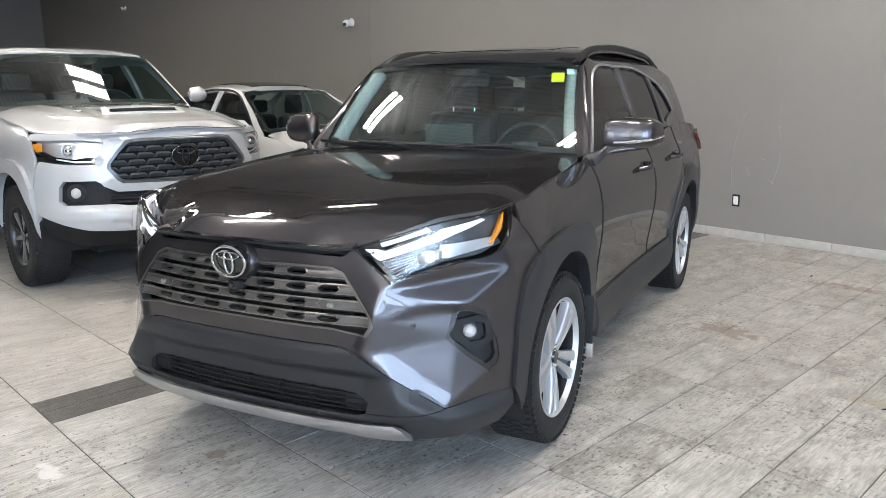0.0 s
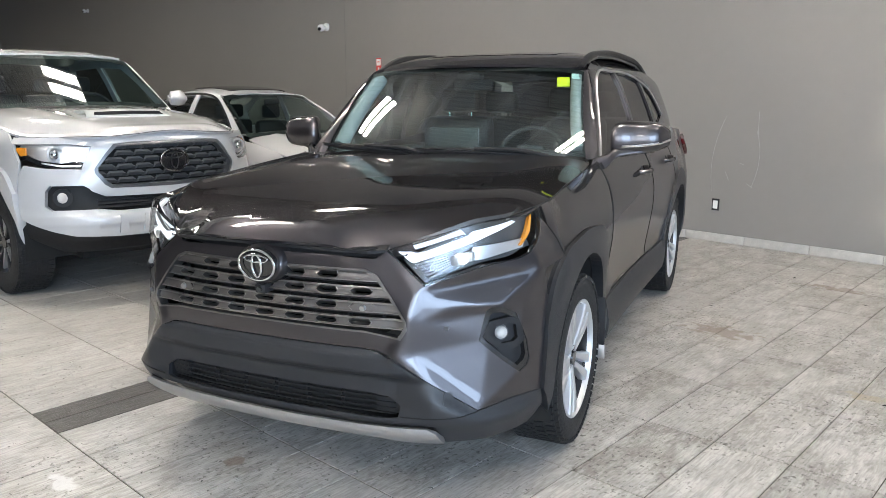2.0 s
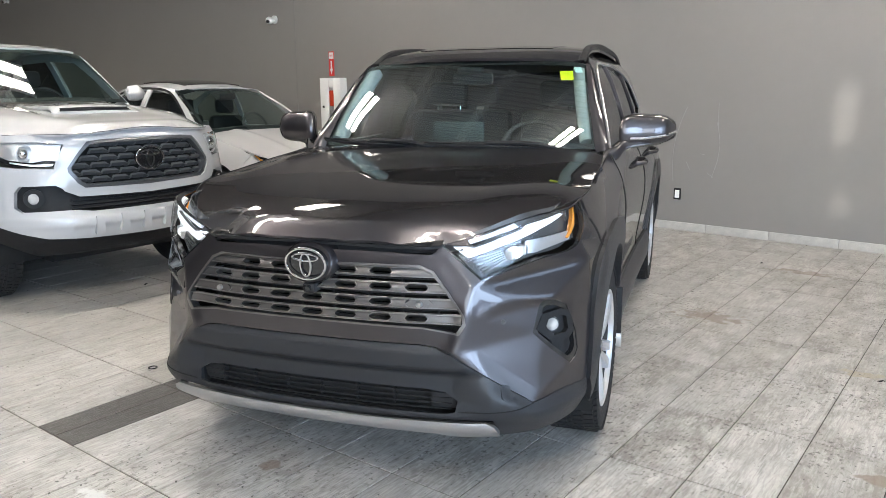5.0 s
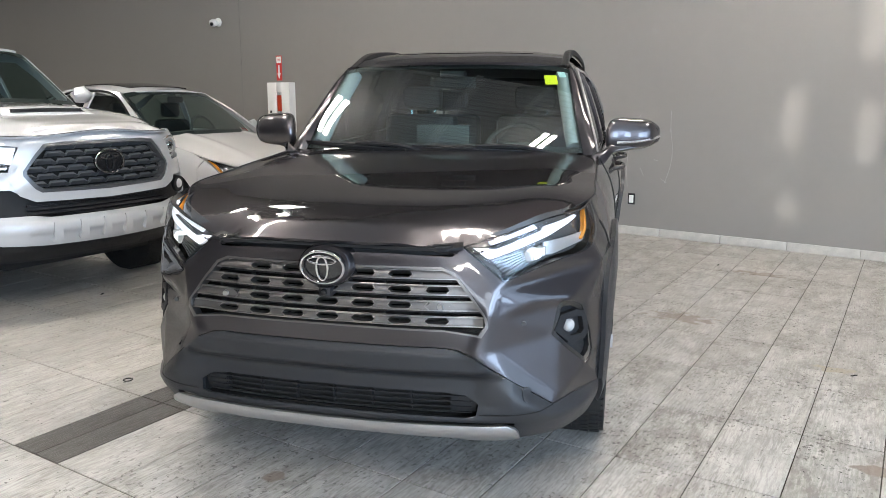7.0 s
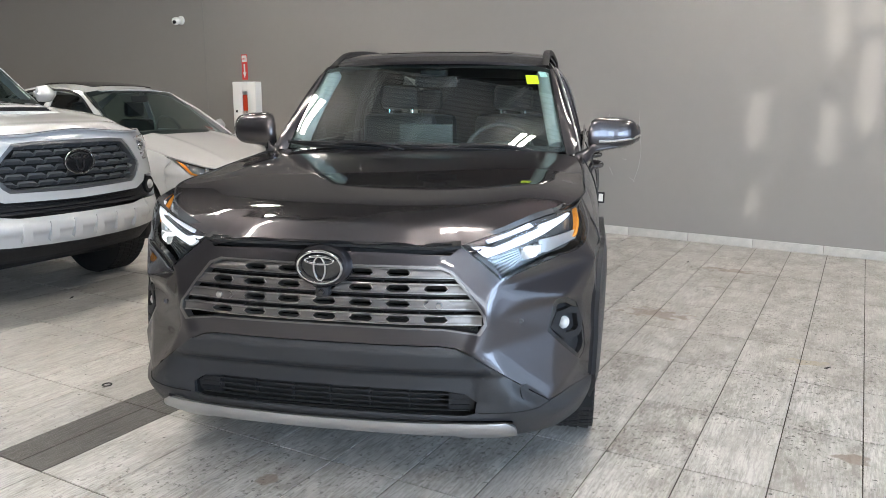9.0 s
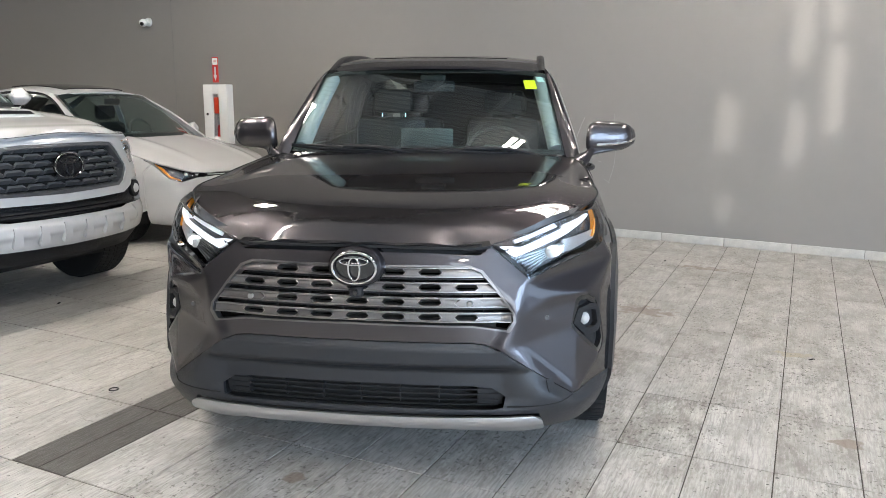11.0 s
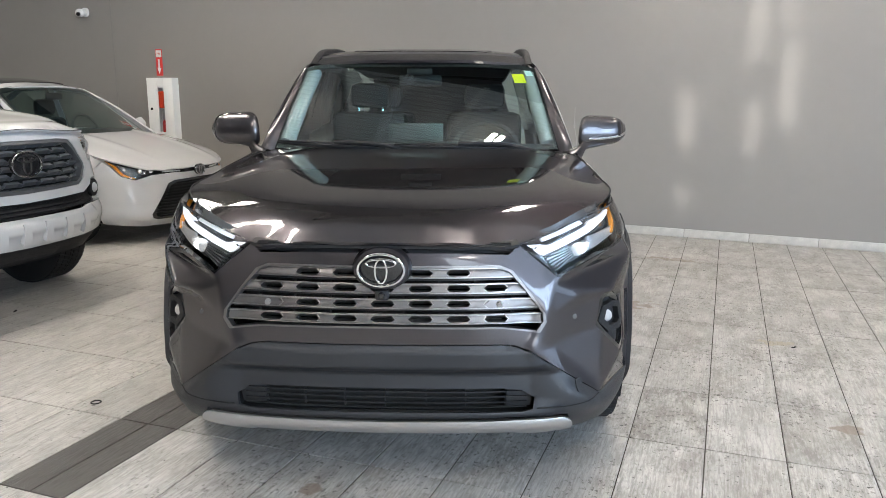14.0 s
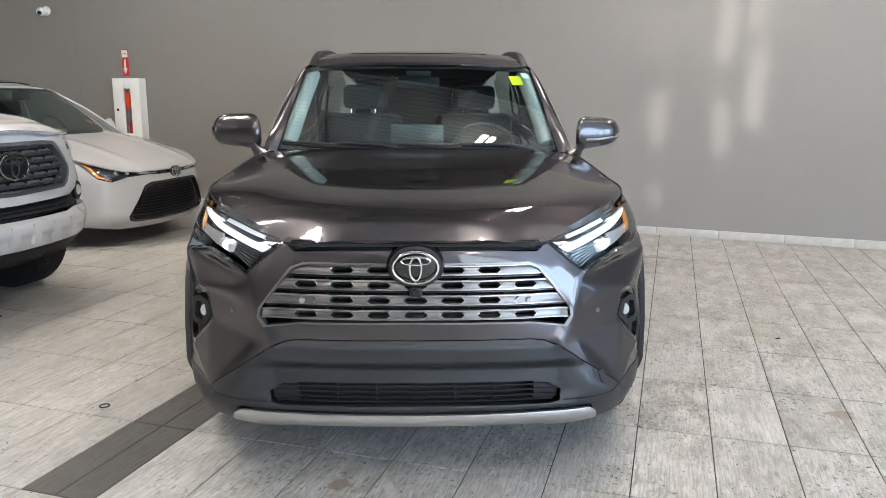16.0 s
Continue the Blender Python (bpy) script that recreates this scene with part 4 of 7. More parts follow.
# ---- grey SUV ----
def grey_suv():
    car = empty("suv", "dark grey metallic SUV with lit headlights, parked on the tiles", "car", pose(-0.999, -0.047, 0, 0, 0, 18.3))
    plan = [(0, -0.876), (0.2, -0.872), (0.4, -0.856), (0.55, -0.828), (0.67, -0.776), (0.76, -0.70), (0.82, -0.61), (0.868, -0.5), (0.900, -0.36), (0.914, -0.2), (0.917, 0.2), (0.908, 0.6),
            (0.906, 1.4), (0.918, 2.6), (0.915, 3.1), (0.895, 3.45), (0.80, 3.64), (0.5, 3.68), (0, 3.69)]
    levels = [0.20, 0.35, 0.50, 0.65, 0.80, 0.93, 1.03, 1.13, 1.30]
    st = [(0.0,), (0.45,), (0.67,), (0.80,), (None, -0.36), (None, 0.05), (None, 0.8), (None, 2.7), (None, 3.5)]
    table = [[-0.10, 0.0, 0.0, 0.006, -0.005, -0.03, -0.10, -0.20, -0.3],
             [-0.10, 0.0, 0.003, 0.0, -0.02, -0.06, -0.12, -0.20, -0.3],
             [-0.10, 0.012, 0.015, -0.025, -0.05, -0.065, -0.10, -0.18, -0.3],
             [-0.07, 0.012, 0.018, -0.01, -0.035, -0.05, -0.08, -0.16, -0.3],
             [-0.05, 0.0, 0.01, 0.008, 0.0, -0.025, -0.075, -0.14, -0.25],
             [-0.05, -0.01, 0.0, 0.0, 0.0, -0.02, -0.055, -0.12, -0.22],
             [-0.06, -0.025, -0.035, -0.02, 0.0, -0.003, -0.03, -0.085, -0.16],
             [-0.06, -0.02, -0.02, 0.0, 0.012, 0.0, -0.03, -0.07, -0.12],
             [-0.08, -0.03, 0.0, 0.0, 0.0, -0.02, -0.04, -0.07, -0.12]]
    R = Shell(plan, st, levels, table)
    def fx(x, z):
        return (R.at(x), z)

    def fy(y, z):
        return (R.at(None, y), z)

    # pressed facets of the front corner
    knots = dict(lamp_in=fx(0.452, 0.928), lamp_low=(0.590, -0.783, 0.817), lamp_mid=fx(0.78, 0.868), lamp_out=fy(-0.475, 0.903), gr_top=fx(0.43, 0.853), tip=(0.563, -0.806, 0.796),
                 gr_side=(0.547, -0.834, 0.718), gr_low=(0.527, -0.842, 0.622), knee=(0.573, -0.812, 0.696), heel=(0.560, -0.818, 0.590), start=(0.508, -0.852, 0.586), edge_mid=(0.605, -0.812, 0.500), ledge=(0.657, -0.747, 0.740),
                 ledge_end=(0.785, -0.643, 0.731), under=(0.772, -0.632, 0.722), fog_in=(0.757, -0.658, 0.621), fog_low=(0.838, -0.590, 0.490), apex=(0.752, -0.709, 0.388), fold=(0.755, -0.693, 0.432),
                 fog_out=fy(-0.55, 0.705), rear_tip=(0.884, -0.462, 0.842), rim_a=fy(-0.47, 0.40), rim_b=fy(-0.452, 0.55), rim_c=fy(-0.425, 0.70), rim_d=fy(-0.262, 0.852))
    facets = Facets(R, knots, [q.split() for q in (
        "lamp_in gr_top gr_side", "lamp_in gr_side tip", "lamp_in tip lamp_low", "gr_side knee tip", "gr_side gr_low heel", "gr_side heel knee", "gr_low start heel", "tip knee ledge",
        "knee under ledge", "ledge under ledge_end", "knee fog_in under", "knee heel fog_in", "heel fold fog_in", "heel apex fold", "heel start edge_mid", "heel edge_mid apex", "fog_in fold fog_low", "fold apex fog_low",
        "apex rim_a fog_low", "rim_a rim_b fog_low", "fog_low rim_b fog_out", "fog_in fog_low fog_out", "fog_in fog_out under", "under fog_out ledge_end", "tip ledge ledge_end", "tip ledge_end rear_tip",
        "ledge_end fog_out rear_tip", "fog_out rim_c rear_tip", "fog_out rim_b rim_c", "rear_tip rim_c rim_d", "tip lamp_mid lamp_low", "tip rear_tip lamp_mid", "lamp_mid rear_tip lamp_out", "lamp_out rear_tip rim_d")], 0.05)
    facets.round_off(0.005, 0.0095)
    R.net = facets
    folds = facets.lines()
    folds += [((-p[0], p[1]), (-q[0], q[1])) for p, q in folds]

    AX0, AX1, AZ = 0.025, 2.765, 0.352
    # outlines shared by the panels
    grille = [fx(0, 0.866), fx(0.2, 0.867), fx(0.385, 0.866), fx(0.43, 0.848), fx(0.48, 0.785), fx(0.535, 0.705), fx(0.54, 0.675), fx(0.518, 0.640), fx(0.48, 0.645), fx(0.40, 0.657), fx(0.2, 0.659), fx(0, 0.66)]
    lampo = [fx(0.452, 0.928), *smooth2([fx(0.50, 0.942), fx(0.65, 0.982), fx(0.76, 1.012), fy(-0.43, 1.026), fy(-0.35, 1.036)], 14), *smooth2([fy(-0.372, 1.0), fy(-0.415, 0.950), fy(-0.475, 0.903), fx(0.78, 0.868), fx(0.68, 0.838), fx(0.592, 0.815)], 16)]
    flare_o = smooth2([fy(-0.47, 0.40), fy(-0.457, 0.52), fy(-0.435, 0.66), fy(-0.36, 0.795), fy(-0.25, 0.863), fy(-0.12, 0.884), fy(0.20, 0.886), fy(0.33, 0.862), fy(0.47, 0.70), fy(0.53, 0.50), fy(0.55, 0.33)], 40)
    diag = [fx(0, 0.604), fx(0.39, 0.604), fx(0.44, 0.598), fx(0.49, 0.578), fx(0.60, 0.50), fx(0.745, 0.388)]
    pocket = [fx(0.757, 0.620), fx(0.779, 0.722), fx(0.787, 0.731), fx(0.81, 0.728), fy(-0.575, 0.70), fy(-0.535, 0.60), fy(-0.525, 0.53), fy(-0.54, 0.505), fx(0.838, 0.490), fx(0.80, 0.553)]
    low = [fx(0, 0.442), fx(0.40, 0.44), fx(0.47, 0.432), fx(0.512, 0.405), fx(0.505, 0.368), fx(0.47, 0.36), fx(0, 0.362)]
    skid = [fx(0, 0.336), fx(0.30, 0.337), fx(0.60, 0.340), fx(0.625, 0.325), fx(0.655, 0.266), fx(0.58, 0.262), fx(0.47, 0.272), fx(0.44, 0.284), fx(0.2, 0.286), fx(0, 0.286)]

    # painted bumper cover: one piece from wheel to wheel
    half = [fx(0, 0.908), fx(0.25, 0.905), fx(0.42, 0.897), fx(0.455, 0.925)] + list(reversed(lampo[15:])) + [fy(-0.262, 0.852)] + list(reversed(flare_o[:12])) + [fx(0.83, 0.40), *reversed(diag)]
    whole = both(half)
    neg = lambda pts: [(-a, b) for a, b in reversed(pts)]
    skin("bumper_cover", sheet(whole, 0.0115, [both(grille), pocket, neg(pocket)], folds), R, PAINT_GREY, car, 1, 0.02, "painted front bumper cover")
    # lower cladding
    clad = [*diag, fx(0.83, 0.40), fy(-0.47, 0.40), fy(-0.44, 0.33), fy(-0.50, 0.275), fx(0.80, 0.262), fx(0.66, 0.262), fx(0.625, 0.34), fx(0.60, 0.343), fx(0, 0.339)]
    clad = [(a, b - 0.003) if k < 6 else (a, b) for k, (a, b) in enumerate(clad)]

    def clad_lift(s, z):
        x = abs(R(s, z).x)
        d = 0.0
        if x < 0.62:
            f = min(1, max(0, (0.62 - x) / 0.12))
            d -= 0.026 * f * min(1, max(0, (0.515 - z) / 0.018)) * (1 if z > 0.44 else min(1, max(0, (z - 0.35) / 0.05)))
            d += 0.012 * f * min(1, max(0, (z - 0.50) / 0.02)) * min(1, max(0, (0.600 - z) / 0.02))
        return d + 0.002

    skin("lower_cladding", sheet(both(clad), 0.02, [both(low)]), R.lifted(clad_lift), CLAD, car, 1, 0.02, "unpainted dark grey lower bumper")
    sk = skin("skid_plate", sheet(both(skid), 0.02), R.lifted(lambda s, z: 0.016 + 0.02 * math.sin(math.pi * min(1, max(0, (z - 0.26) / 0.09)))), SILVER, car, 1, 0.02, "satin silver skid plate")
    skin("undertray", sheet(both([fx(0, 0.30), fx(0.6, 0.30), fx(0.7, 0.28), fy(-0.5, 0.29), fy(-0.45, 0.26), fx(0.6, 0.25), fx(0, 0.25)]), 0.05), R.lifted(-0.06), BLACK_MATT, car, 1, 0.01)

    # lower grille
    lg = new("lower_grille")
    lg.parent = car
    lg["label"] = "black slatted lower air intake"
    skin("backing", sheet(both([fx(0, 0.475), fx(0.62, 0.47), fx(0.62, 0.27), fx(0, 0.27)]), 0.05), R.lifted(-0.10), DARK_GAP, lg)
    part("duct_floor", boxm(-0.53, 0.53, -0.80, -0.70, 0.332, 0.340), DARK_GAP, lg, smooth=False)
    for sg in (1, -1):
        part("end_wall", boxm(min(sg * 0.515, sg * 0.535), max(sg * 0.515, sg * 0.535), -0.815, -0.70, 0.335, 0.475), DARK_GAP, lg, smooth=False)
    for z in (0.366, 0.385, 0.405, 0.423, 0.437):
        e = 0.49 if z < 0.43 else 0.46
        skin("slat", sheet(both([fx(0, z + 0.003), fx(e, z + 0.003), fx(e, z - 0.001), fx(0, z - 0.001)]), 0.03), R.lifted(-0.034), BLACK_MATT, lg, 1, 0.007)
    for x in (-0.42, -0.28, -0.14, 0.0, 0.14, 0.28, 0.42):
        sg = 1 if x >= 0 else -1
        skin("rib", sheet([(R.at(abs(x)) * sg - 0.0025, 0.362), (R.at(abs(x)) * sg + 0.0025, 0.362), (R.at(abs(x)) * sg + 0.0025, 0.44), (R.at(abs(x)) * sg - 0.0025, 0.44)], 0.03), R.lifted(-0.044), BLACK_MATT, lg, 1, 0.02)
    for sg in (1, -1):
        bl = [fx(0.42, 0.438), fx(0.47, 0.43), fx(0.508, 0.405), fx(0.503, 0.37), fx(0.42, 0.364)]
        skin("end_blank", sheet(bl, 0.03), R.lifted(-0.040), BLACK_MATT, lg, sg, 0.01)

    # main grille: smoked frame, four pierced bars, dark mesh behind
    gr = new("grille")
    gr.parent = car
    gr["label"] = "smoked chrome grille of four pierced bars"
    gc = np.array([0, 0.762])
    inner = [tuple(gc + (np.array(p) - gc) * np.array((0.980, 0.935))) if p[0] > 0.01 else (0, gc[1] + (p[1] - gc[1]) * 0.935) for p in grille]
    skin("grille_frame", sheet(both(grille), 0.02, [both(inner)]), R.lifted(0.003), SMOKED, gr, 1, 0.04, "smoked frame")
    skin("backing", sheet(both(grille), 0.05), R.lifted(-0.13), DARK_GAP, gr)

    def gx(z):
        best = 0
        for i in range(len(inner) - 1):
            (a, za), (b, zb) = inner[i], inner[i + 1]
            if (za - z) * (zb - z) <= 0 and za != zb:
                best = max(best, a + (b - a) * (z - za) / (zb - za))
        return best

    for k in range(4):
        zc = 0.8405 - 0.0505 * k
        hw = 0.0160
        e0, e1 = gx(zc + hw) if k else R.at(0.40), gx(zc - hw)
        holes = []
        for j in range(-4, 5):
            c = R.at(0.125 * abs(j)) * (1 if j >= 0 else -1)
            if abs(c) + 0.05 < min(e0, e1):
                a, b = 0.043, 0.0125
                holes.append([(c - a, zc), (c - a * 0.72, zc + b), (c + a * 0.72, zc + b), (c + a, zc), (c + a * 0.72, zc - b), (c - a * 0.72, zc - b)])
        band = both([(0, zc + hw), (e0, zc + hw), (e1, zc - hw), (0, zc - hw)])
        skin("bar", sheet(band, 0.02, holes), R.lifted(lambda s, z, q=zc: -0.008 - 0.55 * max(0, z - q) - 0.10 * max(0, q - z)), SMOKED, gr, 1, 0.028)
        for h in holes:
            cx = sum(q[0] for q in h) / 6
            ins = [(cx + (a - cx) * 0.93, zc + (b - zc) * 0.80) for a, b in h]
            skin("slot_rim", sheet(h, 0.03, [ins]), R.lifted(lambda s, z, q=zc: -0.006 - 0.55 * max(0, z - q) - 0.10 * max(0, q - z)), EDGE_CHROME, gr, 1, 0.03)
        zz = zc - 0.0255
        e = gx(max(zz, 0.655))
        skin("lower_bar", sheet(both([(0, zz + 0.004), (e, zz + 0.004), (e, zz - 0.004), (0, zz - 0.004)]), 0.03), R.lifted(-0.045), BLACK_MATT, gr, 1, 0.03)
    for x in (-0.44, -0.3125, -0.1875, -0.0625, 0.0625, 0.1875, 0.3125, 0.44):
        c = R.at(abs(x)) * (1 if x > 0 else -1)
        skin("upright_rib", sheet([(c - 0.004, 0.668), (c + 0.004, 0.668), (c + 0.004, 0.85 if abs(x) < 0.4 else 0.80), (c - 0.004, 0.85 if abs(x) < 0.4 else 0.80)], 0.03), R.lifted(-0.05), BLACK_MATT, gr, 1, 0.02)
    for sg in (1, -1):
        c = R.at(0.385)
        skin("marker_plate", sheet([(c - 0.05, 0.7375), (c - 0.03, 0.752), (c + 0.03, 0.752), (c + 0.05, 0.7375), (c + 0.03, 0.723), (c - 0.03, 0.723)], 0.02), R.lifted(-0.006), SMOKED, gr, sg, 0.01, "plain smoked plate")
        bm = bmesh.new()
        p = R(c, 0.7375, 0.002)
        cyl(bm, (sg * p.x, p.y + 0.01, p.z), (sg * p.x, p.y - 0.002, p.z), 0.011, 0.009, n=14)
        part("sensor_eye", bm, STEEL, gr, "small round bright sensor")
    for k in range(4):
        for dz in (-0.0145, 0.0145):
            z = 0.8405 - 0.0505 * k + dz
            e = min(gx(z), R.at(0.40)) if k == 0 and dz > 0 else gx(z)
            skin("bar_lip", sheet(both([(0, z + 0.0018), (e, z + 0.0018), (e, z - 0.0018), (0, z - 0.0018)]), 0.05), R.lifted(-0.004), EDGE_CHROME, gr, 1, 0.006, "bright edge")
    for k in range(3):
        for dz in (0.021, 0.0295):
            z = 0.8405 - 0.0505 * k - dz
            e = gx(z)
            skin("mesh_bar", sheet(both([(0, z + 0.0014), (e, z + 0.0014), (e, z - 0.0014), (0, z - 0.0014)]), 0.05), R.lifted(-0.036), ALLOY_DARK, gr, 1, 0.01)
    # centre boss with badge and camera
    bz = 0.862
    vs, fs = [], []
    n = 36
    for r, y in ((1.10, -0.80), (1.08, -0.858), (1.02, -0.884), (0.95, -0.891)):
        vs += [(0.092 * r * math.cos(2 * math.pi * k / n), y + 0.10 * max(0, math.sin(2 * math.pi * k / n)) * 0.2, bz + 0.070 * r * math.sin(2 * math.pi * k / n)) for k in range(n)]
    for i in range(3):
        fs += [(i * n + k, i * n + (k + 1) % n, (i + 1) * n + (k + 1) % n, (i + 1) * n + k) for k in range(n)]
    fs.append(tuple(3 * n + k for k in range(n)))
    link_mesh("badge_surround", vs, fs, PAINT_GREY, car, "painted oval boss")
    oval_badge(car, pose(0, -0.893, bz, 4), 0.077, 0.0555, CHROME, BLACK_GLOSS)
    cm = bmesh.new()
    box(cm, -0.022, 0.022, -0.893, -0.84, 0.757, 0.791, 0.007)
    cam_ = part("front_camera", cm, BLACK_MATT, car, "small black front camera")
    cm = bmesh.new()
    cyl(cm, (0, -0.890, 0.775), (0, -0.899, 0.773), 0.012, 0.009, n=16)
    part("lens", cm, BLACK_GLOSS, cam_)
    # black strip under the hood
    skin("hood_gap_strip", sheet(both([fx(0, 0.950), fx(0.25, 0.946), fx(0.45, 0.931), fx(0.45, 0.900), fx(0.25, 0.896), fx(0, 0.90)]), 0.03), R.lifted(-0.03), BLACK_MATT, car, 1, 0.03, "ribbed black strip")
    skin("strip_lip", sheet(both([fx(0, 0.921), fx(0.25, 0.918), fx(0.44, 0.911), fx(0.44, 0.907), fx(0.25, 0.914), fx(0, 0.917)]), 0.03), R.lifted(-0.02), BLACK_GLOSS, car, 1, 0.01)

    # hood
    zc = curve1([(-1.0, 0.942), (-0.9, 0.9725), (-0.812, 0.9965), (-0.75, 1.0128), (-0.65, 1.0345), (-0.5, 1.0545), (-0.3, 1.0770), (0.0, 1.106), (0.3, 1.131), (0.62, 1.152)])
    ze = curve1([(-0.885, 0.920), (-0.80, 0.930), (-0.68, 0.962), (-0.55, 0.990), (-0.33, 1.036), (0.0, 1.072), (0.3, 1.100), (0.62, 1.128)])
    xe = curve1([(-0.885, 0.46), (-0.80, 0.475), (-0.68, 0.585), (-0.55, 0.69), (-0.33, 0.818), (0.0, 0.826), (0.3, 0.818), (0.62, 0.782)])

    def hood_main(x, y):
        """The hood's broad upper skin: bowed front and a light crown."""
        k = min(1, max(0, (0.2 - y) / 1.1))
        yy = y - 0.33 * x * x * k * k * (3 - 2 * k)
        return zc(min(yy, 0.62)) - 0.014 * x * x

    def hood_z(x, y):
        x1 = xe(y)
        lean = (xe(y + 0.02) - xe(y - 0.02)) / 0.04
        roll = (hood_main(x1, y) - ze(y)) * math.exp(-((max(0, x1 - abs(x)) / math.hypot(1, lean) / 0.125) ** 2))
        d = (-0.812 + 0.47 * x * x - y) / 0.003
        lip = 0.003 * (d if d > 30 else math.log1p(math.exp(max(-30, d))))
        return Vector((x, y, hood_main(x, y) - roll - 0.42 * lip))

    edge = [(0, -0.884), (0.15, -0.876), (0.30, -0.848), (0.43, -0.802)] + [(xe(y), y) for y in np.linspace(-0.765, 0.52, 26)] + [(0.76, 0.585), (0.70, 0.60), (0.5, 0.585), (0.25, 0.575), (0, 0.57)]
    fold_line = [(x, -0.812 + 0.47 * x * x) for x in np.linspace(-0.56, 0.56, 29)]
    skin("hood", sheet(both(edge), 0.03, (), list(zip(fold_line, fold_line[1:]))), hood_z, PAINT_GREY, car, 1, 0.012, "dark grey hood", flip=False)
    # black shelf under the hood's leading edge
    shelf = both([(0, -0.868), (0.25, -0.860), (0.40, -0.838), (0.45, -0.805), (0.44, -0.75), (0.25, -0.78), (0, -0.80)])
    skin("hood_gap_shelf", sheet(shelf, 0.05), lambda x, y: Vector((x, y, 0.934 - 0.03 * x * x + 0.15 * (y + 0.868 - 0.2 * x * x))), BLACK_MATT, car, 1, 0.01, "ribbed black strip")
    for k in range(3):
        v, f = tube([(x, -0.862 + 0.012 * k + 0.2 * x * x, 0.936 + 0.002 * k - 0.03 * x * x) for x in np.linspace(-0.42, 0.42, 9)], 0.0022, 6, 40)
        link_mesh("shelf_rib", v, f, BLACK_GLOSS, car)
    # cowl and wipers
    skin("cowl", sheet(both([(0, 0.50), (0.4, 0.52), (0.74, 0.57), (0.76, 0.70), (0.4, 0.68), (0, 0.66)]), 0.06), lambda x, y: Vector((x, y, 1.128 - 0.02 * x * x + 0.06 * (y - 0.55))), BLACK_MATT, car, 1, 0.01)

    # glasshouse
    def wind(x, z):
        f = (z - 1.13) / 0.44
        return Vector((x, 0.575 + 0.43 * f - 0.12 * f * (1 - f) + (0.10 - 0.03 * f) * (abs(x) / 0.68) ** 2.2, z))

    def wx(z):
        return 0.745 - 0.26 * (z - 1.13)

    ws = [(0, 1.150), (0.35, 1.147)] + [(wx(z), z) for z in np.linspace(1.135, 1.552, 12)] + [(0.55, 1.572), (0.3, 1.578), (0, 1.58)]
    g = skin("windshield", sheet(both(ws), 0.06), wind, WINDSHIELD, car, 1, 0.0, "clear windshield")
    g.visible_shadow = False
    band = both([(0, 1.178), (0.35, 1.174), (0.715, 1.160)] + [(wx(z) - 0.016, z) for z in np.linspace(1.18, 1.535, 8)] + [(0.5, 1.556), (0.3, 1.56), (0, 1.562)])
    skin("windshield_border", sheet(both(ws), 0.05, [band]), lambda x, z: wind(x, z) + Vector((0, 0.005, 0)), BLACK_MATT, car)

    gxs = curve1([(1.05, 0.822), (1.15, 0.795), (1.25, 0.768), (1.42, 0.712), (1.52, 0.67), (1.575, 0.632), (1.62, 0.585), (1.66, 0.52)])

    def green(y, z):
        front = min(1, max(0, (1.25 - y) / 0.6))
        tail = max(0, y - 2.5)
        return Vector((gxs(z) - 0.02 * front * min(1, max(0, (z - 1.2) / 0.3)) - 0.05 * tail * tail, y, z))

    w1 = smooth2([(0.70, 1.135), (0.92, 1.36), (1.10, 1.505), (1.22, 1.545), (1.63, 1.563)], 20) + [(1.66, 1.56), (1.68, 1.15)]
    w2 = [(1.74, 1.155), (1.72, 1.56)] + smooth2([(1.80, 1.562), (2.15, 1.55), (2.33, 1.52)], 8) + [(2.44, 1.20)]
    w3 = [(2.50, 1.215), (2.40, 1.505)] + smooth2([(2.46, 1.50), (2.66, 1.43), (2.86, 1.29)], 8)
    top = smooth2([(1.075, 1.568), (1.3, 1.615), (1.7, 1.635), (2.2, 1.635), (2.8, 1.595), (3.25, 1.53)], 22)
    cab = [(0.70, 1.10), (0.66, 1.125)] + smooth2([(0.668, 1.14), (0.87, 1.36), (1.075, 1.556)], 10) + top + [(3.48, 1.25), (3.50, 1.12)]
    for sg in (1, -1):
        skin("cab_side", sheet(cab, 0.05, [w1, w2, w3]), lambda y, z: green(y, z) + Vector((0.010, 0, 0)), PAINT_GREY, car, sg, 0.02)
        for nm, poly in (("front_side_window", w1), ("rear_side_window", w2), ("quarter_window", w3)):
            p = skin(nm, sheet(poly, 0.08), lambda y, z: green(y, z) - Vector((0.002, 0, 0)), TINTED, car, sg, 0.0, "dark tinted glass")
        trim = [green(*q) + Vector((0.011, 0, 0)) for q in smooth2([(0.70, 1.135), (0.92, 1.36), (1.10, 1.508), (1.22, 1.548), (1.65, 1.567), (2.15, 1.555), (2.34, 1.525), (2.66, 1.437), (2.87, 1.29)], 40)]
        v, f = tube([(q.x * sg, q.y, q.z) for q in trim], 0.0075, 8, 60)
        link_mesh("window_trim", v, f, SILVER, car, "thin silver window trim")
        pl = [green(*q) + Vector((0.013, 0, 0)) for q in ((1.66, 1.57), (1.74, 1.57), (1.75, 1.14), (1.67, 1.14))]
        link_mesh("door_pillar", [(q.x * sg, q.y, q.z) for q in pl], [(0, 1, 2, 3) if sg < 0 else (3, 2, 1, 0)], BLACK_GLOSS, car, "gloss black pillar", False)

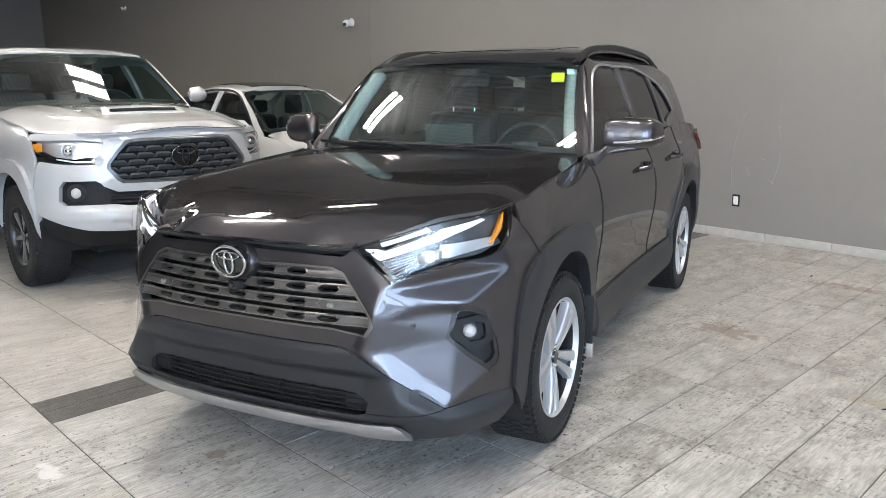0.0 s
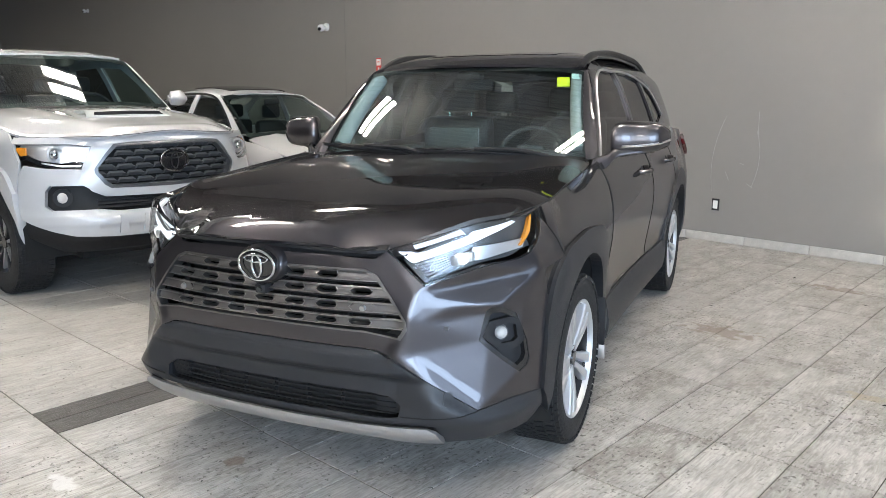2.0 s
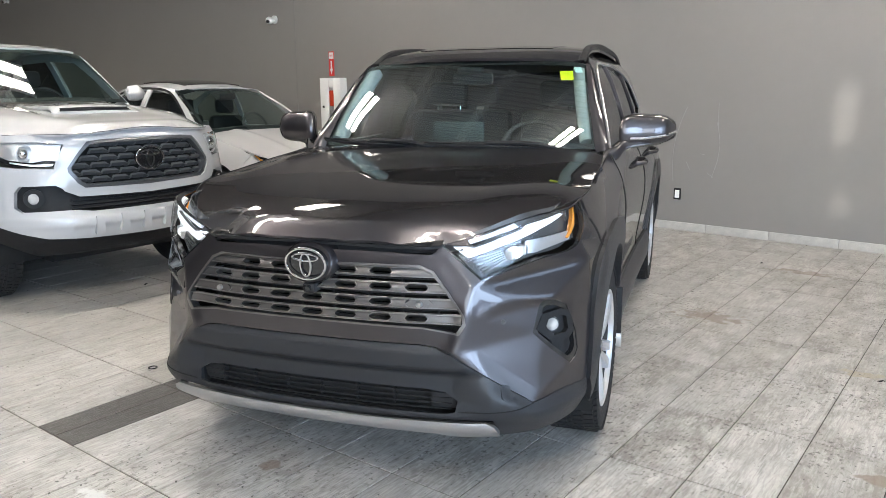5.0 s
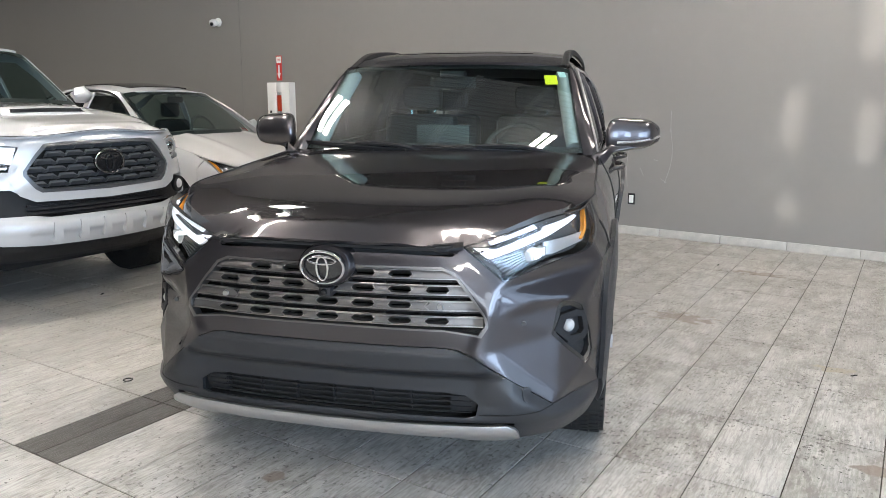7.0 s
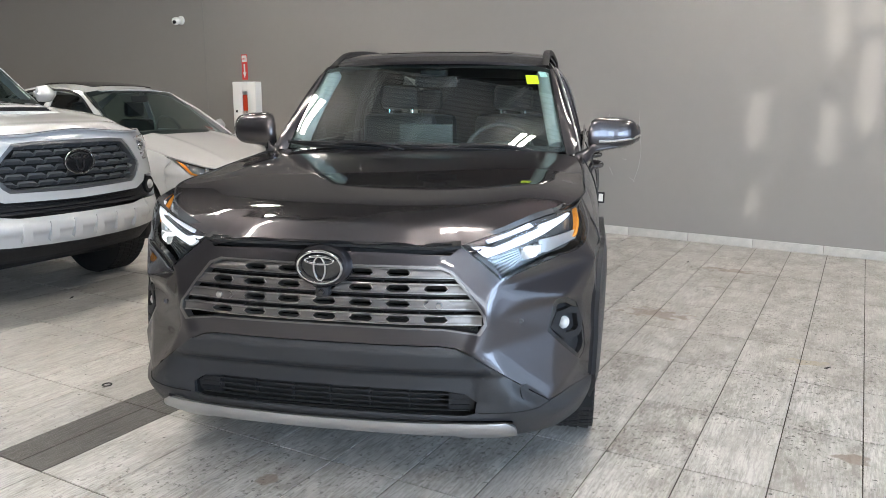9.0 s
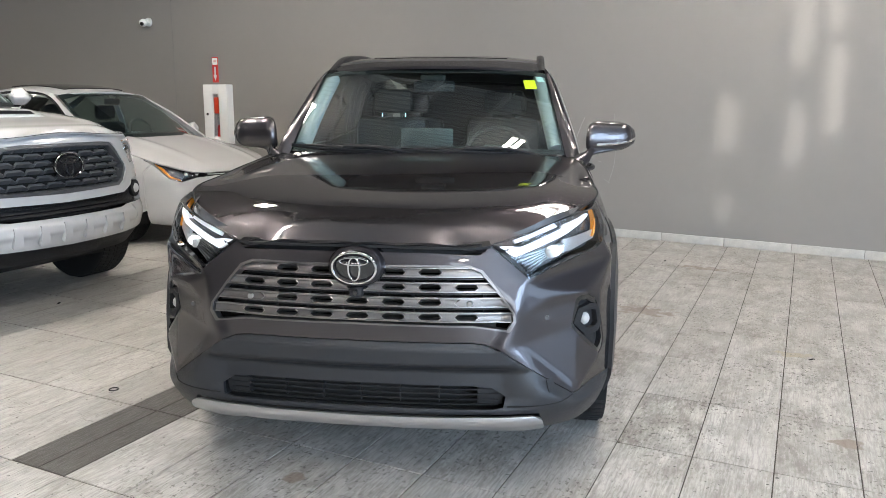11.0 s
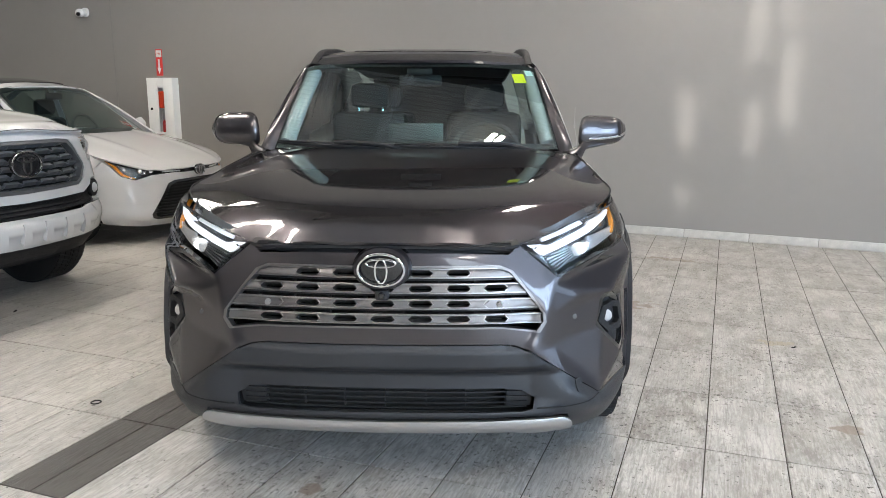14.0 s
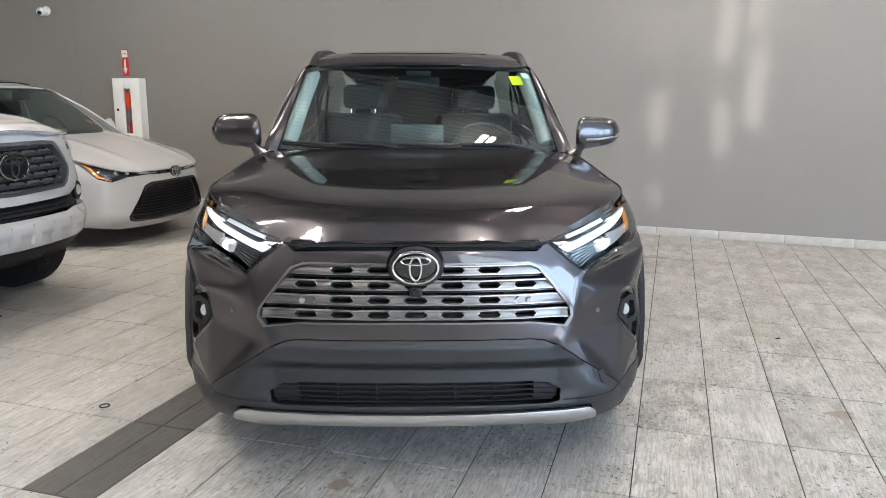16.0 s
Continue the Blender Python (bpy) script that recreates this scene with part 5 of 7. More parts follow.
    # roof with a dark sunroof, shark fin and rails
    rz = curve1([(0.96, 1.587), (1.2, 1.648), (1.6, 1.686), (2.2, 1.688), (2.8, 1.65), (3.32, 1.55)])
    rxe = curve1([(0.96, 0.62), (1.2, 0.615), (1.7, 0.60), (2.2, 0.60), (2.8, 0.60), (3.32, 0.56)])

    def roof(x, y):
        q = min(1.05, abs(x) / rxe(y))
        return Vector((x, y + 0.065 * (abs(x) / 0.6) ** 2 * max(0, min(1, (1.4 - y) / 0.4)), rz(y) - 0.030 * q**3))

    skin("roof", sheet(both([(0, 1.000), (0.3, 1.000), (0.56, 1.0), (0.605, 1.06)] + [(rxe(y), y) for y in np.linspace(1.15, 3.3, 14)] + [(0, 3.32)]), 0.06), roof, PAINT_GREY, car, 1, 0.015)
    skin("sunroof", sheet(both([(0, 1.25), (0.36, 1.26), (0.40, 1.30), (0.40, 2.05), (0.36, 2.10), (0, 2.10)]), 0.08), lambda x, y: roof(x, y) + Vector((0, 0, 0.0025)), BLACK_GLOSS, car, 1, 0.006, "dark glass sunroof")
    for sg in (1, -1):
        v, f = loft([[(sg * (0.602 + dx), 1.075, 1.577), (sg * (0.598 + dx), 1.28, 1.650), (sg * (0.593 + dx), 1.6, 1.684), (sg * (0.59 + dx), 2.2, 1.690), (sg * (0.59 + dx), 2.75, 1.655), (sg * (0.585 + dx), 3.05, 1.595)] if dz else
                     [(sg * (0.602 + dx), 1.05, 1.563), (sg * (0.598 + dx), 1.28, 1.628), (sg * (0.593 + dx), 1.6, 1.655), (sg * (0.59 + dx), 2.2, 1.660), (sg * (0.59 + dx), 2.75, 1.627), (sg * (0.585 + dx), 3.07, 1.560)]
                     for dx, dz in ((0.020, 0), (0.017, 1), (-0.017, 1), (-0.022, 0))], 40)
        link_mesh("roof_rail", v, f if sg > 0 else [tuple(reversed(q)) for q in f], BLACK_MATT, car, "raised black roof rail", angle=60)
    v, f = loft([[(-0.02, 2.85, 1.62), (-0.012, 2.98, 1.66), (-0.004, 3.08, 1.69), (-0.02, 3.1, 1.60)], [(0, 2.82, 1.62), (0, 2.96, 1.68), (0, 3.08, 1.70), (0, 3.13, 1.60)], [(0.02, 2.85, 1.62), (0.012, 2.98, 1.66), (0.004, 3.08, 1.69), (0.02, 3.1, 1.60)]], 10)
    link_mesh("roof_aerial", v, f, PAINT_GREY, car)

    # flanks
    door_line = [fy(0.60, 1.118), fy(0.585, 0.95), fy(0.585, 0.7), fy(0.595, 0.46)]
    for sg in (1, -1):
        fend = [fy(-0.325, 1.036), *[fy(y, ze(y) + 0.0) for y in np.linspace(-0.2, 0.55, 8)], fy(0.60, 1.13), *door_line[1:], fy(0.555, 0.45)] + list(reversed(flare_o[13:38])) + [fy(-0.262, 0.852), fy(-0.345, 0.965)]
        skin("front_fender", sheet(fend, 0.035), lambda s, z: R(s, z), PAINT_GREY, car, sg, 0.01)
        rear_o = smooth2([fy(2.27, 0.40), fy(2.32, 0.58), fy(2.44, 0.80), fy(2.56, 0.872), fy(2.97, 0.874), fy(3.12, 0.76), fy(3.22, 0.55), fy(3.24, 0.40)], 30)
        d1 = [fy(0.60, 1.115), *[fy(y, 1.118 + 0.02 * (y - 0.6)) for y in (0.9, 1.3, 1.69)], fy(1.69, 0.46), fy(0.60, 0.46), fy(0.59, 0.7)]
        fd = skin("front_door", sheet(d1, 0.05), lambda s, z: R(s, z), PAINT_GREY, car, sg, 0.012)
        d2 = [fy(1.698, 1.14), fy(2.1, 1.155), fy(2.50, 1.19), fy(2.53, 0.99)] + [q for q in reversed(rear_o) if q[0] < R.at(None, 2.53)] + [fy(2.22, 0.46), fy(1.698, 0.46)]
        rd = skin("rear_door", sheet(d2, 0.05), lambda s, z: R(s, z), PAINT_GREY, car, sg, 0.012)
        q3 = [fy(2.508, 1.19), fy(2.9, 1.20), fy(3.3, 1.17), fy(3.58, 1.10), fy(3.62, 0.5), fy(3.25, 0.42)] + [q for q in reversed(rear_o) if q[0] > R.at(None, 2.54)] + [fy(2.538, 0.99)]
        skin("quarter_panel", sheet(q3, 0.06), lambda s, z: R(s, z), PAINT_GREY, car, sg, 0.012)
        skin("tail_lamp", sheet([fy(3.28, 1.10), fy(3.45, 1.13), fy(3.60, 1.12), fy(3.62, 0.98), fy(3.45, 0.97)], 0.04), R.lifted(0.022), TAIL_RED, car, sg, 0.05, "dark red tail lamp")
        for nm, ax, outer in (("front_wheel_flare", AX0, flare_o), ("rear_wheel_flare", AX1, rear_o)):
            inn = []
            k = len(outer)
            for a in np.linspace(200, -20, k):
                inn.append(fy(ax + 0.415 * math.cos(radians(a)), AZ + 0.04 + (0.405) * math.sin(radians(a))))
            skin(nm, sheet(list(outer) + list(reversed(inn)), 0.02), R.lifted(0.016), CLAD, car, sg, 0.05, "dark grey plastic arch trim")
            # liner
            v, f = [], []
            for x in (0.90, 0.45):
                for a in np.linspace(205, -25, 24):
                    v.append((sg * x, ax + 0.42 * math.cos(radians(a)), AZ + 0.04 + 0.41 * math.sin(radians(a))))
            for i in range(23):
                f.append((i, i + 1, 24 + i + 1, 24 + i))
            link_mesh("arch_liner", v, f, DARK_GAP, car)
        rock = [fy(0.56, 0.468), fy(2.26, 0.468), fy(2.25, 0.285), fy(0.54, 0.285)]
        skin("rocker_trim", sheet(rock, 0.05), R.lifted(lambda s, z: 0.012 + 0.018 * math.sin(min(1, max(0, (0.46 - z) / 0.19)) * math.pi * 0.6)), CLAD, car, sg, 0.03)
        fl = bmesh.new()
        box(fl, 0.68, 0.925, 0.405, 0.42, 0.235, 0.52, 0.004)
        bmesh.ops.transform(fl, matrix=Matrix.Diagonal((sg, 1, 1, 1)), verts=fl.verts)
        if sg < 0:
            bmesh.ops.reverse_faces(fl, faces=fl.faces)
        mf = part("mudflap", fl, BLACK_MATT, car)
        fl = bmesh.new()
        box(fl, 0.80, 0.928, 0.401, 0.424, 0.23, 0.295, 0.003)
        bmesh.ops.transform(fl, matrix=Matrix.Diagonal((sg, 1, 1, 1)), verts=fl.verts)
        part("mudflap_plate", fl, STEEL, mf, "worn pale metal plate")
        for y in (1.45, 2.30):
            b0 = R(R.at(None, y), 1.015, 0.0)
            h = new("door_handle")
            h.parent = car
            h["label"] = "body-colour pull handle with a bright strip"
            v, f = tube([(sg * (b0.x - 0.004), y - 0.09, 1.005), (sg * (b0.x + 0.035), y - 0.06, 1.008), (sg * (b0.x + 0.038), y + 0.05, 1.018), (sg * (b0.x - 0.004), y + 0.09, 1.02)], 0.014, 10, 20)
            link_mesh("grip", v, f, PAINT_GREY, h)
            v, f = tube([(sg * (b0.x + 0.030), y - 0.075, 1.002), (sg * (b0.x + 0.046), y - 0.04, 1.006), (sg * (b0.x + 0.048), y + 0.03, 1.012)], 0.006, 8, 12)
            link_mesh("handle_strip", v, f, CHROME, h)
            bm = bmesh.new()
            bmesh.ops.create_uvsphere(bm, u_segments=16, v_segments=8, radius=0.04, matrix=Matrix.Translation((sg * (b0.x - 0.028), y, 1.012)) @ Matrix.Diagonal((0.8, 1.3, 0.8, 1)))
            part("recess", bm, BLACK_MATT, h)

    # fog pockets
    for sg in (1, -1):
        fp = new("fog_lamp")
        fp.parent = car
        fp["label"] = "black fog lamp pocket with a round lit lamp"
        cen = np.mean(np.array(pocket), axis=0)
        ins = [tuple(cen + (np.array(p) - cen) * 0.80) for p in pocket]
        skin("bezel", sheet(pocket, 0.02, [ins]), R.lifted(-0.003), BLACK_GLOSS, fp, sg, 0.03)
        skin("pocket_back", sheet(pocket, 0.02), R.lifted(-0.022), BLACK_MATT, fp, sg, 0.01)
        c = R(R.at(0.812), 0.632, -0.010)
        box_in = [fx(0.768, 0.630), fx(0.785, 0.680), fx(0.825, 0.688), fx(0.847, 0.675), fx(0.850, 0.600), fx(0.838, 0.580), fx(0.803, 0.578)]
        hole_c = np.mean(np.array(box_in), axis=0)
        skin("lamp_frame", sheet(box_in, 0.02, [[tuple(hole_c + (np.array(p) - hole_c) * 0.60) for p in box_in]]), R.lifted(0.0), BLACK_MATT, fp, sg, 0.03)
        bm = bmesh.new()
        d = Vector((sg * 0.55, -0.83, 0)).normalized()
        cc = Vector((sg * c.x, c.y, c.z))
        cyl(bm, cc - d * 0.03, cc - d * 0.008, 0.027, n=20)
        part("lamp_body", bm, ALLOY_GREY, fp)
        bm = bmesh.new()
        bmesh.ops.create_uvsphere(bm, u_segments=18, v_segments=10, radius=0.023, matrix=Matrix.Translation(cc - d * 0.012))
        part("bulb", bm, FOGLIGHT, fp, "white lit lamp")
        # parking sensor and tow cover
        q = R(R.at(0.665), 0.672, 0.002)
        bm = bmesh.new()
        cyl(bm, (sg * q.x, q.y + 0.01, q.z), (sg * (q.x + 0.001), q.y - 0.002, q.z), 0.009, 0.008, n=16)
        part("parking_sensor", bm, ALLOY_GREY, car, "round grey parking sensor")
        v, f = tube([tuple(Vector((sg * p.x, p.y, p.z))) for p in (R(*q, 0.002) for q in smooth2([fx(0.515, 0.374), fx(0.60, 0.373), fx(0.68, 0.377), fx(0.745, 0.384)], 16))], 0.0022, 6, 40)
        link_mesh("cladding_seam", v, f, DARK_GAP, car, "dark joint in the lower cladding")
    tc = R.at(0.664)
    skin("tow_cover", sheet(smooth2([(tc - 0.015, 0.458), (tc + 0.015, 0.458), (tc + 0.017, 0.436), (tc + 0.004, 0.416), (tc - 0.014, 0.421), (tc - 0.017, 0.440), (tc - 0.015, 0.458)], 20)[:-1], 0.01), R.lifted(0.006), CLAD, car, 1, 0.01, "small tow-eye cover")

    # headlights
    for sg in (1, -1):
        hl = new("headlight")
        hl.parent = car
        hl["label"] = "lit slanting headlight with white light bars and an amber corner"
        skin("housing", sheet(lampo, 0.03), R.lifted(-0.055), LAMP_CELL, hl, sg, 0.005)
        cen = np.mean(np.array(lampo), axis=0)
        ins = [tuple(cen + (np.array(p) - cen) * np.array((0.984, 0.945))) for p in lampo]
        skin("lamp_edge", sheet(lampo, 0.02, [ins]), R.lifted(-0.001), BLACK_GLOSS, hl, sg, 0.02)
        thin = [fx(0.548, 0.941), fx(0.64, 0.966), fx(0.722, 0.991), fx(0.735, 0.978), fx(0.65, 0.955), fx(0.556, 0.930)]
        skin("light_bar", sheet(thin, 0.02), R.lifted(-0.020), DRL_DIM, hl, sg, 0.012, "dim white upper bar")
        hook = [fx(0.490, 0.921), fx(0.545, 0.922), fx(0.572, 0.919), fx(0.66, 0.946), fx(0.745, 0.972), fx(0.762, 0.985), fy(-0.53, 1.006), fy(-0.515, 1.000), fx(0.795, 0.965), fx(0.775, 0.955), fx(0.66, 0.918), fx(0.552, 0.886), fx(0.538, 0.890)]
        skin("light_bar", sheet(hook, 0.02), R.lifted(-0.017), DRL, hl, sg, 0.014, "white lit hook-shaped bar")
        skin("bar_edge", sheet([fx(0.545, 0.925), fx(0.572, 0.922), fx(0.66, 0.949), fx(0.745, 0.976), fx(0.745, 0.972), fx(0.66, 0.945), fx(0.572, 0.918), fx(0.545, 0.921)], 0.02), R.lifted(-0.014), ALLOY_GREY, hl, sg, 0.012)
        skin("inner_panel", sheet([fx(0.60, 0.845), fx(0.66, 0.865), fx(0.80, 0.912), fy(-0.45, 0.93), fy(-0.44, 0.91), fx(0.78, 0.878), fx(0.69, 0.85)], 0.02), R.lifted(-0.040), LAMP_CELL, hl, sg, 0.008)
        p = R(R.at(0.722), 0.893, -0.034)
        bm = bmesh.new()
        bmesh.ops.create_uvsphere(bm, u_segments=20, v_segments=12, radius=0.021, matrix=Matrix.Translation((sg * p.x, p.y, p.z)) @ Matrix.Diagonal((1.3, 0.8, 1.0, 1)))
        part("projector", bm, LOWBEAM, hl, "bright low-beam projector")
        for dx, dz, wd in ((-0.020, -0.006, 0.016), (0.024, 0.008, 0.015)):
            q = R(R.at(0.722 + dx), 0.893 + dz, -0.030)
            part("led_lens", boxm(sg * q.x - wd, sg * q.x + wd, q.y - 0.008, q.y + 0.02, q.z - 0.017, q.z + 0.015, 0.005), REFLECTOR, hl, "small clear lens")
        for k in range(6):
            w = k / 5
            a0, z0, b0, z1 = 0.557 + 0.050 * w, 0.879 - 0.043 * w, 0.672 + 0.018 * w, 0.904 - 0.030 * w
            skin("fin", sheet([fx(a0, z0 + 0.0025), fx(b0, z1 + 0.0025), fx(b0, z1 - 0.002), fx(a0, z0 - 0.002)], 0.03), R.lifted(-0.024), FIN, hl, sg, 0.02)
        am = [fy(-0.385, 1.012), fy(-0.402, 1.008), fy(-0.452, 0.970), fy(-0.513, 0.920), fy(-0.507, 0.916), fy(-0.440, 0.958)]
        skin("turn_signal", sheet(am, 0.02), R.lifted(-0.024), AMBER, hl, sg, 0.015, "amber turn signal")
        skin("reflector_panel", sheet([fx(0.76, 0.93), fy(-0.47, 0.94), fy(-0.49, 0.91), fx(0.78, 0.885), fx(0.75, 0.89)], 0.02), R.lifted(-0.032), REFLECTOR, hl, sg, 0.01)
        gl = skin("lens", sheet(lampo, 0.025), R.lifted(0.004), LENS, hl, sg)
        gl.visible_shadow = False

    # mirrors
    for sg in (1, -1):
        mr = new("door_mirror")
        mr.parent = car
        mr["label"] = "folding door mirror with a painted cap and bright strip"
        rows = [[(0.866, 0.812, 1.212), (0.862, 0.800, 1.214), (0.861, 0.797, 1.218), (0.861, 0.797, 1.236), (0.862, 0.801, 1.242), (0.868, 0.816, 1.246)],
                [(0.858, 0.800, 1.160), (0.848, 0.748, 1.172), (0.846, 0.737, 1.190), (0.848, 0.737, 1.248), (0.858, 0.755, 1.282), (0.885, 0.83, 1.297)],
                [(0.955, 0.815, 1.152), (0.955, 0.768, 1.164), (0.955, 0.757, 1.184), (0.957, 0.757, 1.254), (0.963, 0.776, 1.290), (0.975, 0.85, 1.305)],
                [(1.055, 0.855, 1.162), (1.060, 0.800, 1.174), (1.062, 0.788, 1.192), (1.064, 0.788, 1.248), (1.066, 0.808, 1.280), (1.065, 0.88, 1.293)],
                [(1.098, 0.90, 1.180), (1.106, 0.872, 1.190), (1.110, 0.862, 1.205), (1.110, 0.862, 1.240), (1.106, 0.875, 1.260), (1.095, 0.91, 1.272)]]
        v, f = loft(rows, 18)
        f2 = f if sg > 0 else [tuple(reversed(q)) for q in f]
        ob = link_mesh("cap", [(p[0] * sg, p[1], p[2]) for p in v], f2, PAINT_GREY, mr, angle=80)
        md = ob.modifiers.new("solid", "SOLIDIFY")
        md.thickness, md.offset = 0.012, 1.0 if sg < 0 else -1.0
        v, f = loft([[(0.865, 0.80, 1.19), (0.865, 0.81, 1.28)], [(0.97, 0.825, 1.18), (0.98, 0.83, 1.29)], [(1.065, 0.865, 1.188), (1.07, 0.87, 1.28)], [(1.10, 0.90, 1.20), (1.095, 0.905, 1.265)]], 6)
        link_mesh("mirror_glass", [(p[0] * sg, p[1], p[2]) for p in v], f, CHROME, mr)
        v, f = tube([(sg * 0.90, 0.744, 1.188), (sg * 0.97, 0.757, 1.190), (sg * 1.062, 0.787, 1.203), (sg * 1.108, 0.86, 1.218)], 0.008, 8, 24)
        link_mesh("signal_strip", v, f, CHROME, mr, "bright signal strip")
        v, f = loft([[(0.785, 0.60, 1.065), (0.785, 0.66, 1.135), (0.785, 0.76, 1.10)], [(0.85, 0.665, 1.09), (0.845, 0.70, 1.155), (0.84, 0.78, 1.125)], [(0.89, 0.725, 1.140), (0.88, 0.75, 1.185), (0.87, 0.81, 1.165)], [(0.955, 0.757, 1.155), (0.955, 0.78, 1.185), (0.95, 0.83, 1.17)], [(1.05, 0.81, 1.168), (1.05, 0.83, 1.19), (1.05, 0.86, 1.18)]], 12)
        f2 = f if sg > 0 else [tuple(reversed(q)) for q in f]
        ob = link_mesh("mirror_arm", [(p[0] * sg, p[1], p[2]) for p in v], f2, PAINT_GREY, mr, "painted mirror foot", angle=80)
        md = ob.modifiers.new("solid", "SOLIDIFY")
        md.thickness = 0.02

    # pale pillar trims inside the glass, and the dark gaps between panels
    for sg in (1, -1):
        pts = [wind(wx(z) - 0.045, z) + Vector((0, 0.05, 0)) for z in (1.16, 1.28, 1.40, 1.53)]
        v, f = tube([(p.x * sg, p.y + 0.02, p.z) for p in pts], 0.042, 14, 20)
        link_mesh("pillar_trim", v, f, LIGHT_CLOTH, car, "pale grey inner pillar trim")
        seams = [[hood_z(x, y) + Vector((0.002, 0, 0.0005)) for x, y in edge[4:31]], [R(*q, 0.0005) for q in smooth2(door_line, 16)], [R(R.at(None, 1.694), z, 0.0005) for z in np.linspace(1.13, 0.47, 12)],
                 [R(*q, 0.0005) for q in smooth2([fy(-0.345, 0.965), fy(-0.262, 0.852)], 6)], [R(R.at(None, 2.50 + 0.03 * k), 1.185 - 0.19 * k, 0.0005) for k in np.linspace(0, 1, 6)]]
        for pts in seams:
            v, f = tube([(p.x * sg, p.y, p.z) for p in pts], 0.0032, 6, 40)
            link_mesh("panel_gap", v, f, DARK_GAP, car, "dark shut line")
    # wipers: a flat blade with a spine, and an arm from its pivot
    for pts in ([(-0.70, 0.610, 1.172), (-0.40, 0.550, 1.160), (-0.14, 0.540, 1.150)], [(-0.10, 0.540, 1.162), (0.22, 0.550, 1.154), (0.50, 0.59, 1.148)]):
        wp = new("wiper")
        wp.parent = car
        v, f = tube(pts, [0.006 + 0.012 * math.sin(math.pi * (k + 1) / 26) for k in range(24)], 8, 24)
        link_mesh("blade", v, f, BLACK_MATT, wp)
        v, f = tube([(a, b - 0.012, c + 0.008) for a, b, c in pts], 0.0035, 6, 24)
        link_mesh("spine", v, f, BLACK_GLOSS, wp)
        a = pts[2]
        v, f = tube([(a[0] + 0.10, a[1] + 0.01, a[2] - 0.012), (a[0] - 0.02, a[1] - 0.015, a[2] + 0.016), (pts[1][0], pts[1][1] - 0.016, pts[1][2] + 0.018)], 0.010, 8, 16)
        link_mesh("arm", v, f, BLACK_MATT, wp)

    # painted windshield pillars between the glass and the doors
    lead = curve1([(1.12, 0.66), (1.14, 0.668), (1.36, 0.872), (1.556, 1.078)])
    for sg in (1, -1):
        rows = []
        for z in np.linspace(1.125, 1.556, 12):
            a, b = wind(wx(z) - 0.004, z) + Vector((0, -0.006, 0)), green(lead(z) + 0.012, z) + Vector((0.004, 0, 0))
            mid = (a + b) / 2 + (Vector((0.6, -0.75, 0.3)).normalized()) * 0.010
            rows.append([tuple(q * 1.0) for q in (a, mid, b)])
        rows = [[(sg * p[0], p[1], p[2]) for p in r] for r in rows]
        v, f = loft(rows, 8)
        link_mesh("windshield_pillar", v, f if sg > 0 else [tuple(reversed(q)) for q in f], PAINT_GREY, car, "", True, 70)

    # stickers inside the windshield
    for nm, x0, x1, z0, z1, m in (("yellow_sticker", 0.506, 0.571, 1.474, 1.522, STICKER), ("blue_sticker", 0.573, 0.610, 1.512, 1.540, STICKER_BLUE)):
        q = [wind(a, b) + Vector((0, 0.003, 0)) for a, b in ((x0 + 0.012, z0), (x1 + 0.012, z0), (x1 - 0.004, z1), (x0 - 0.004, z1))]
        link_mesh(nm, q, [(0, 1, 2, 3)], m, car, "", False)

    # wheels
    for x, y in ((0.797, AX0), (0.797, AX1)):
        for sg in (1, -1):
            m = pose(sg * x, y, AZ, 0, 0, 0 if sg > 0 else 180) @ Matrix.Rotation(0.35, 4, "X")
            wheel("wheel", car, m, 0.352, 0.225, 0.246, spokes_alloy, "silver alloy wheel with paired spokes", ALLOY, BLACK_GLOSS, True)

    # cabin
    cabin = new("cabin")
    cabin.parent = car
    cabin["label"] = "dark cabin with seats and dashboard"
    v, f = loft([[(-0.68, 0.66, 1.10), (-0.3, 0.66, 1.125), (0.3, 0.66, 1.125), (0.68, 0.66, 1.10)], [(-0.70, 0.85, 1.12), (-0.3, 0.85, 1.145), (0.3, 0.85, 1.145), (0.70, 0.85, 1.12)],
                 [(-0.70, 1.05, 1.10), (-0.3, 1.05, 1.12), (0.3, 1.05, 1.13), (0.70, 1.05, 1.10)], [(-0.70, 1.12, 0.9), (-0.3, 1.12, 0.9), (0.3, 1.12, 0.9), (0.70, 1.12, 0.9)]], 20)
    link_mesh("dashboard", v, f, INTERIOR, cabin)
    part("screen", boxm(-0.15, 0.138, 0.80, 0.82, 1.13, 1.263, 0.008), DISPLAY, cabin, "upright dark display")
    v, f = ellipse_ring(0.18, 0.18, 0.014)
    link_mesh("steering_wheel", [(0.37 + a, 0.98 + b + 0.4 * c * 0.8, 1.11 + c * 0.82) for a, b, c in v], f, INTERIOR, cabin)
    part("wheel_boss", boxm(0.29, 0.45, 0.95, 1.01, 1.05, 1.17, 0.02), INTERIOR, cabin)
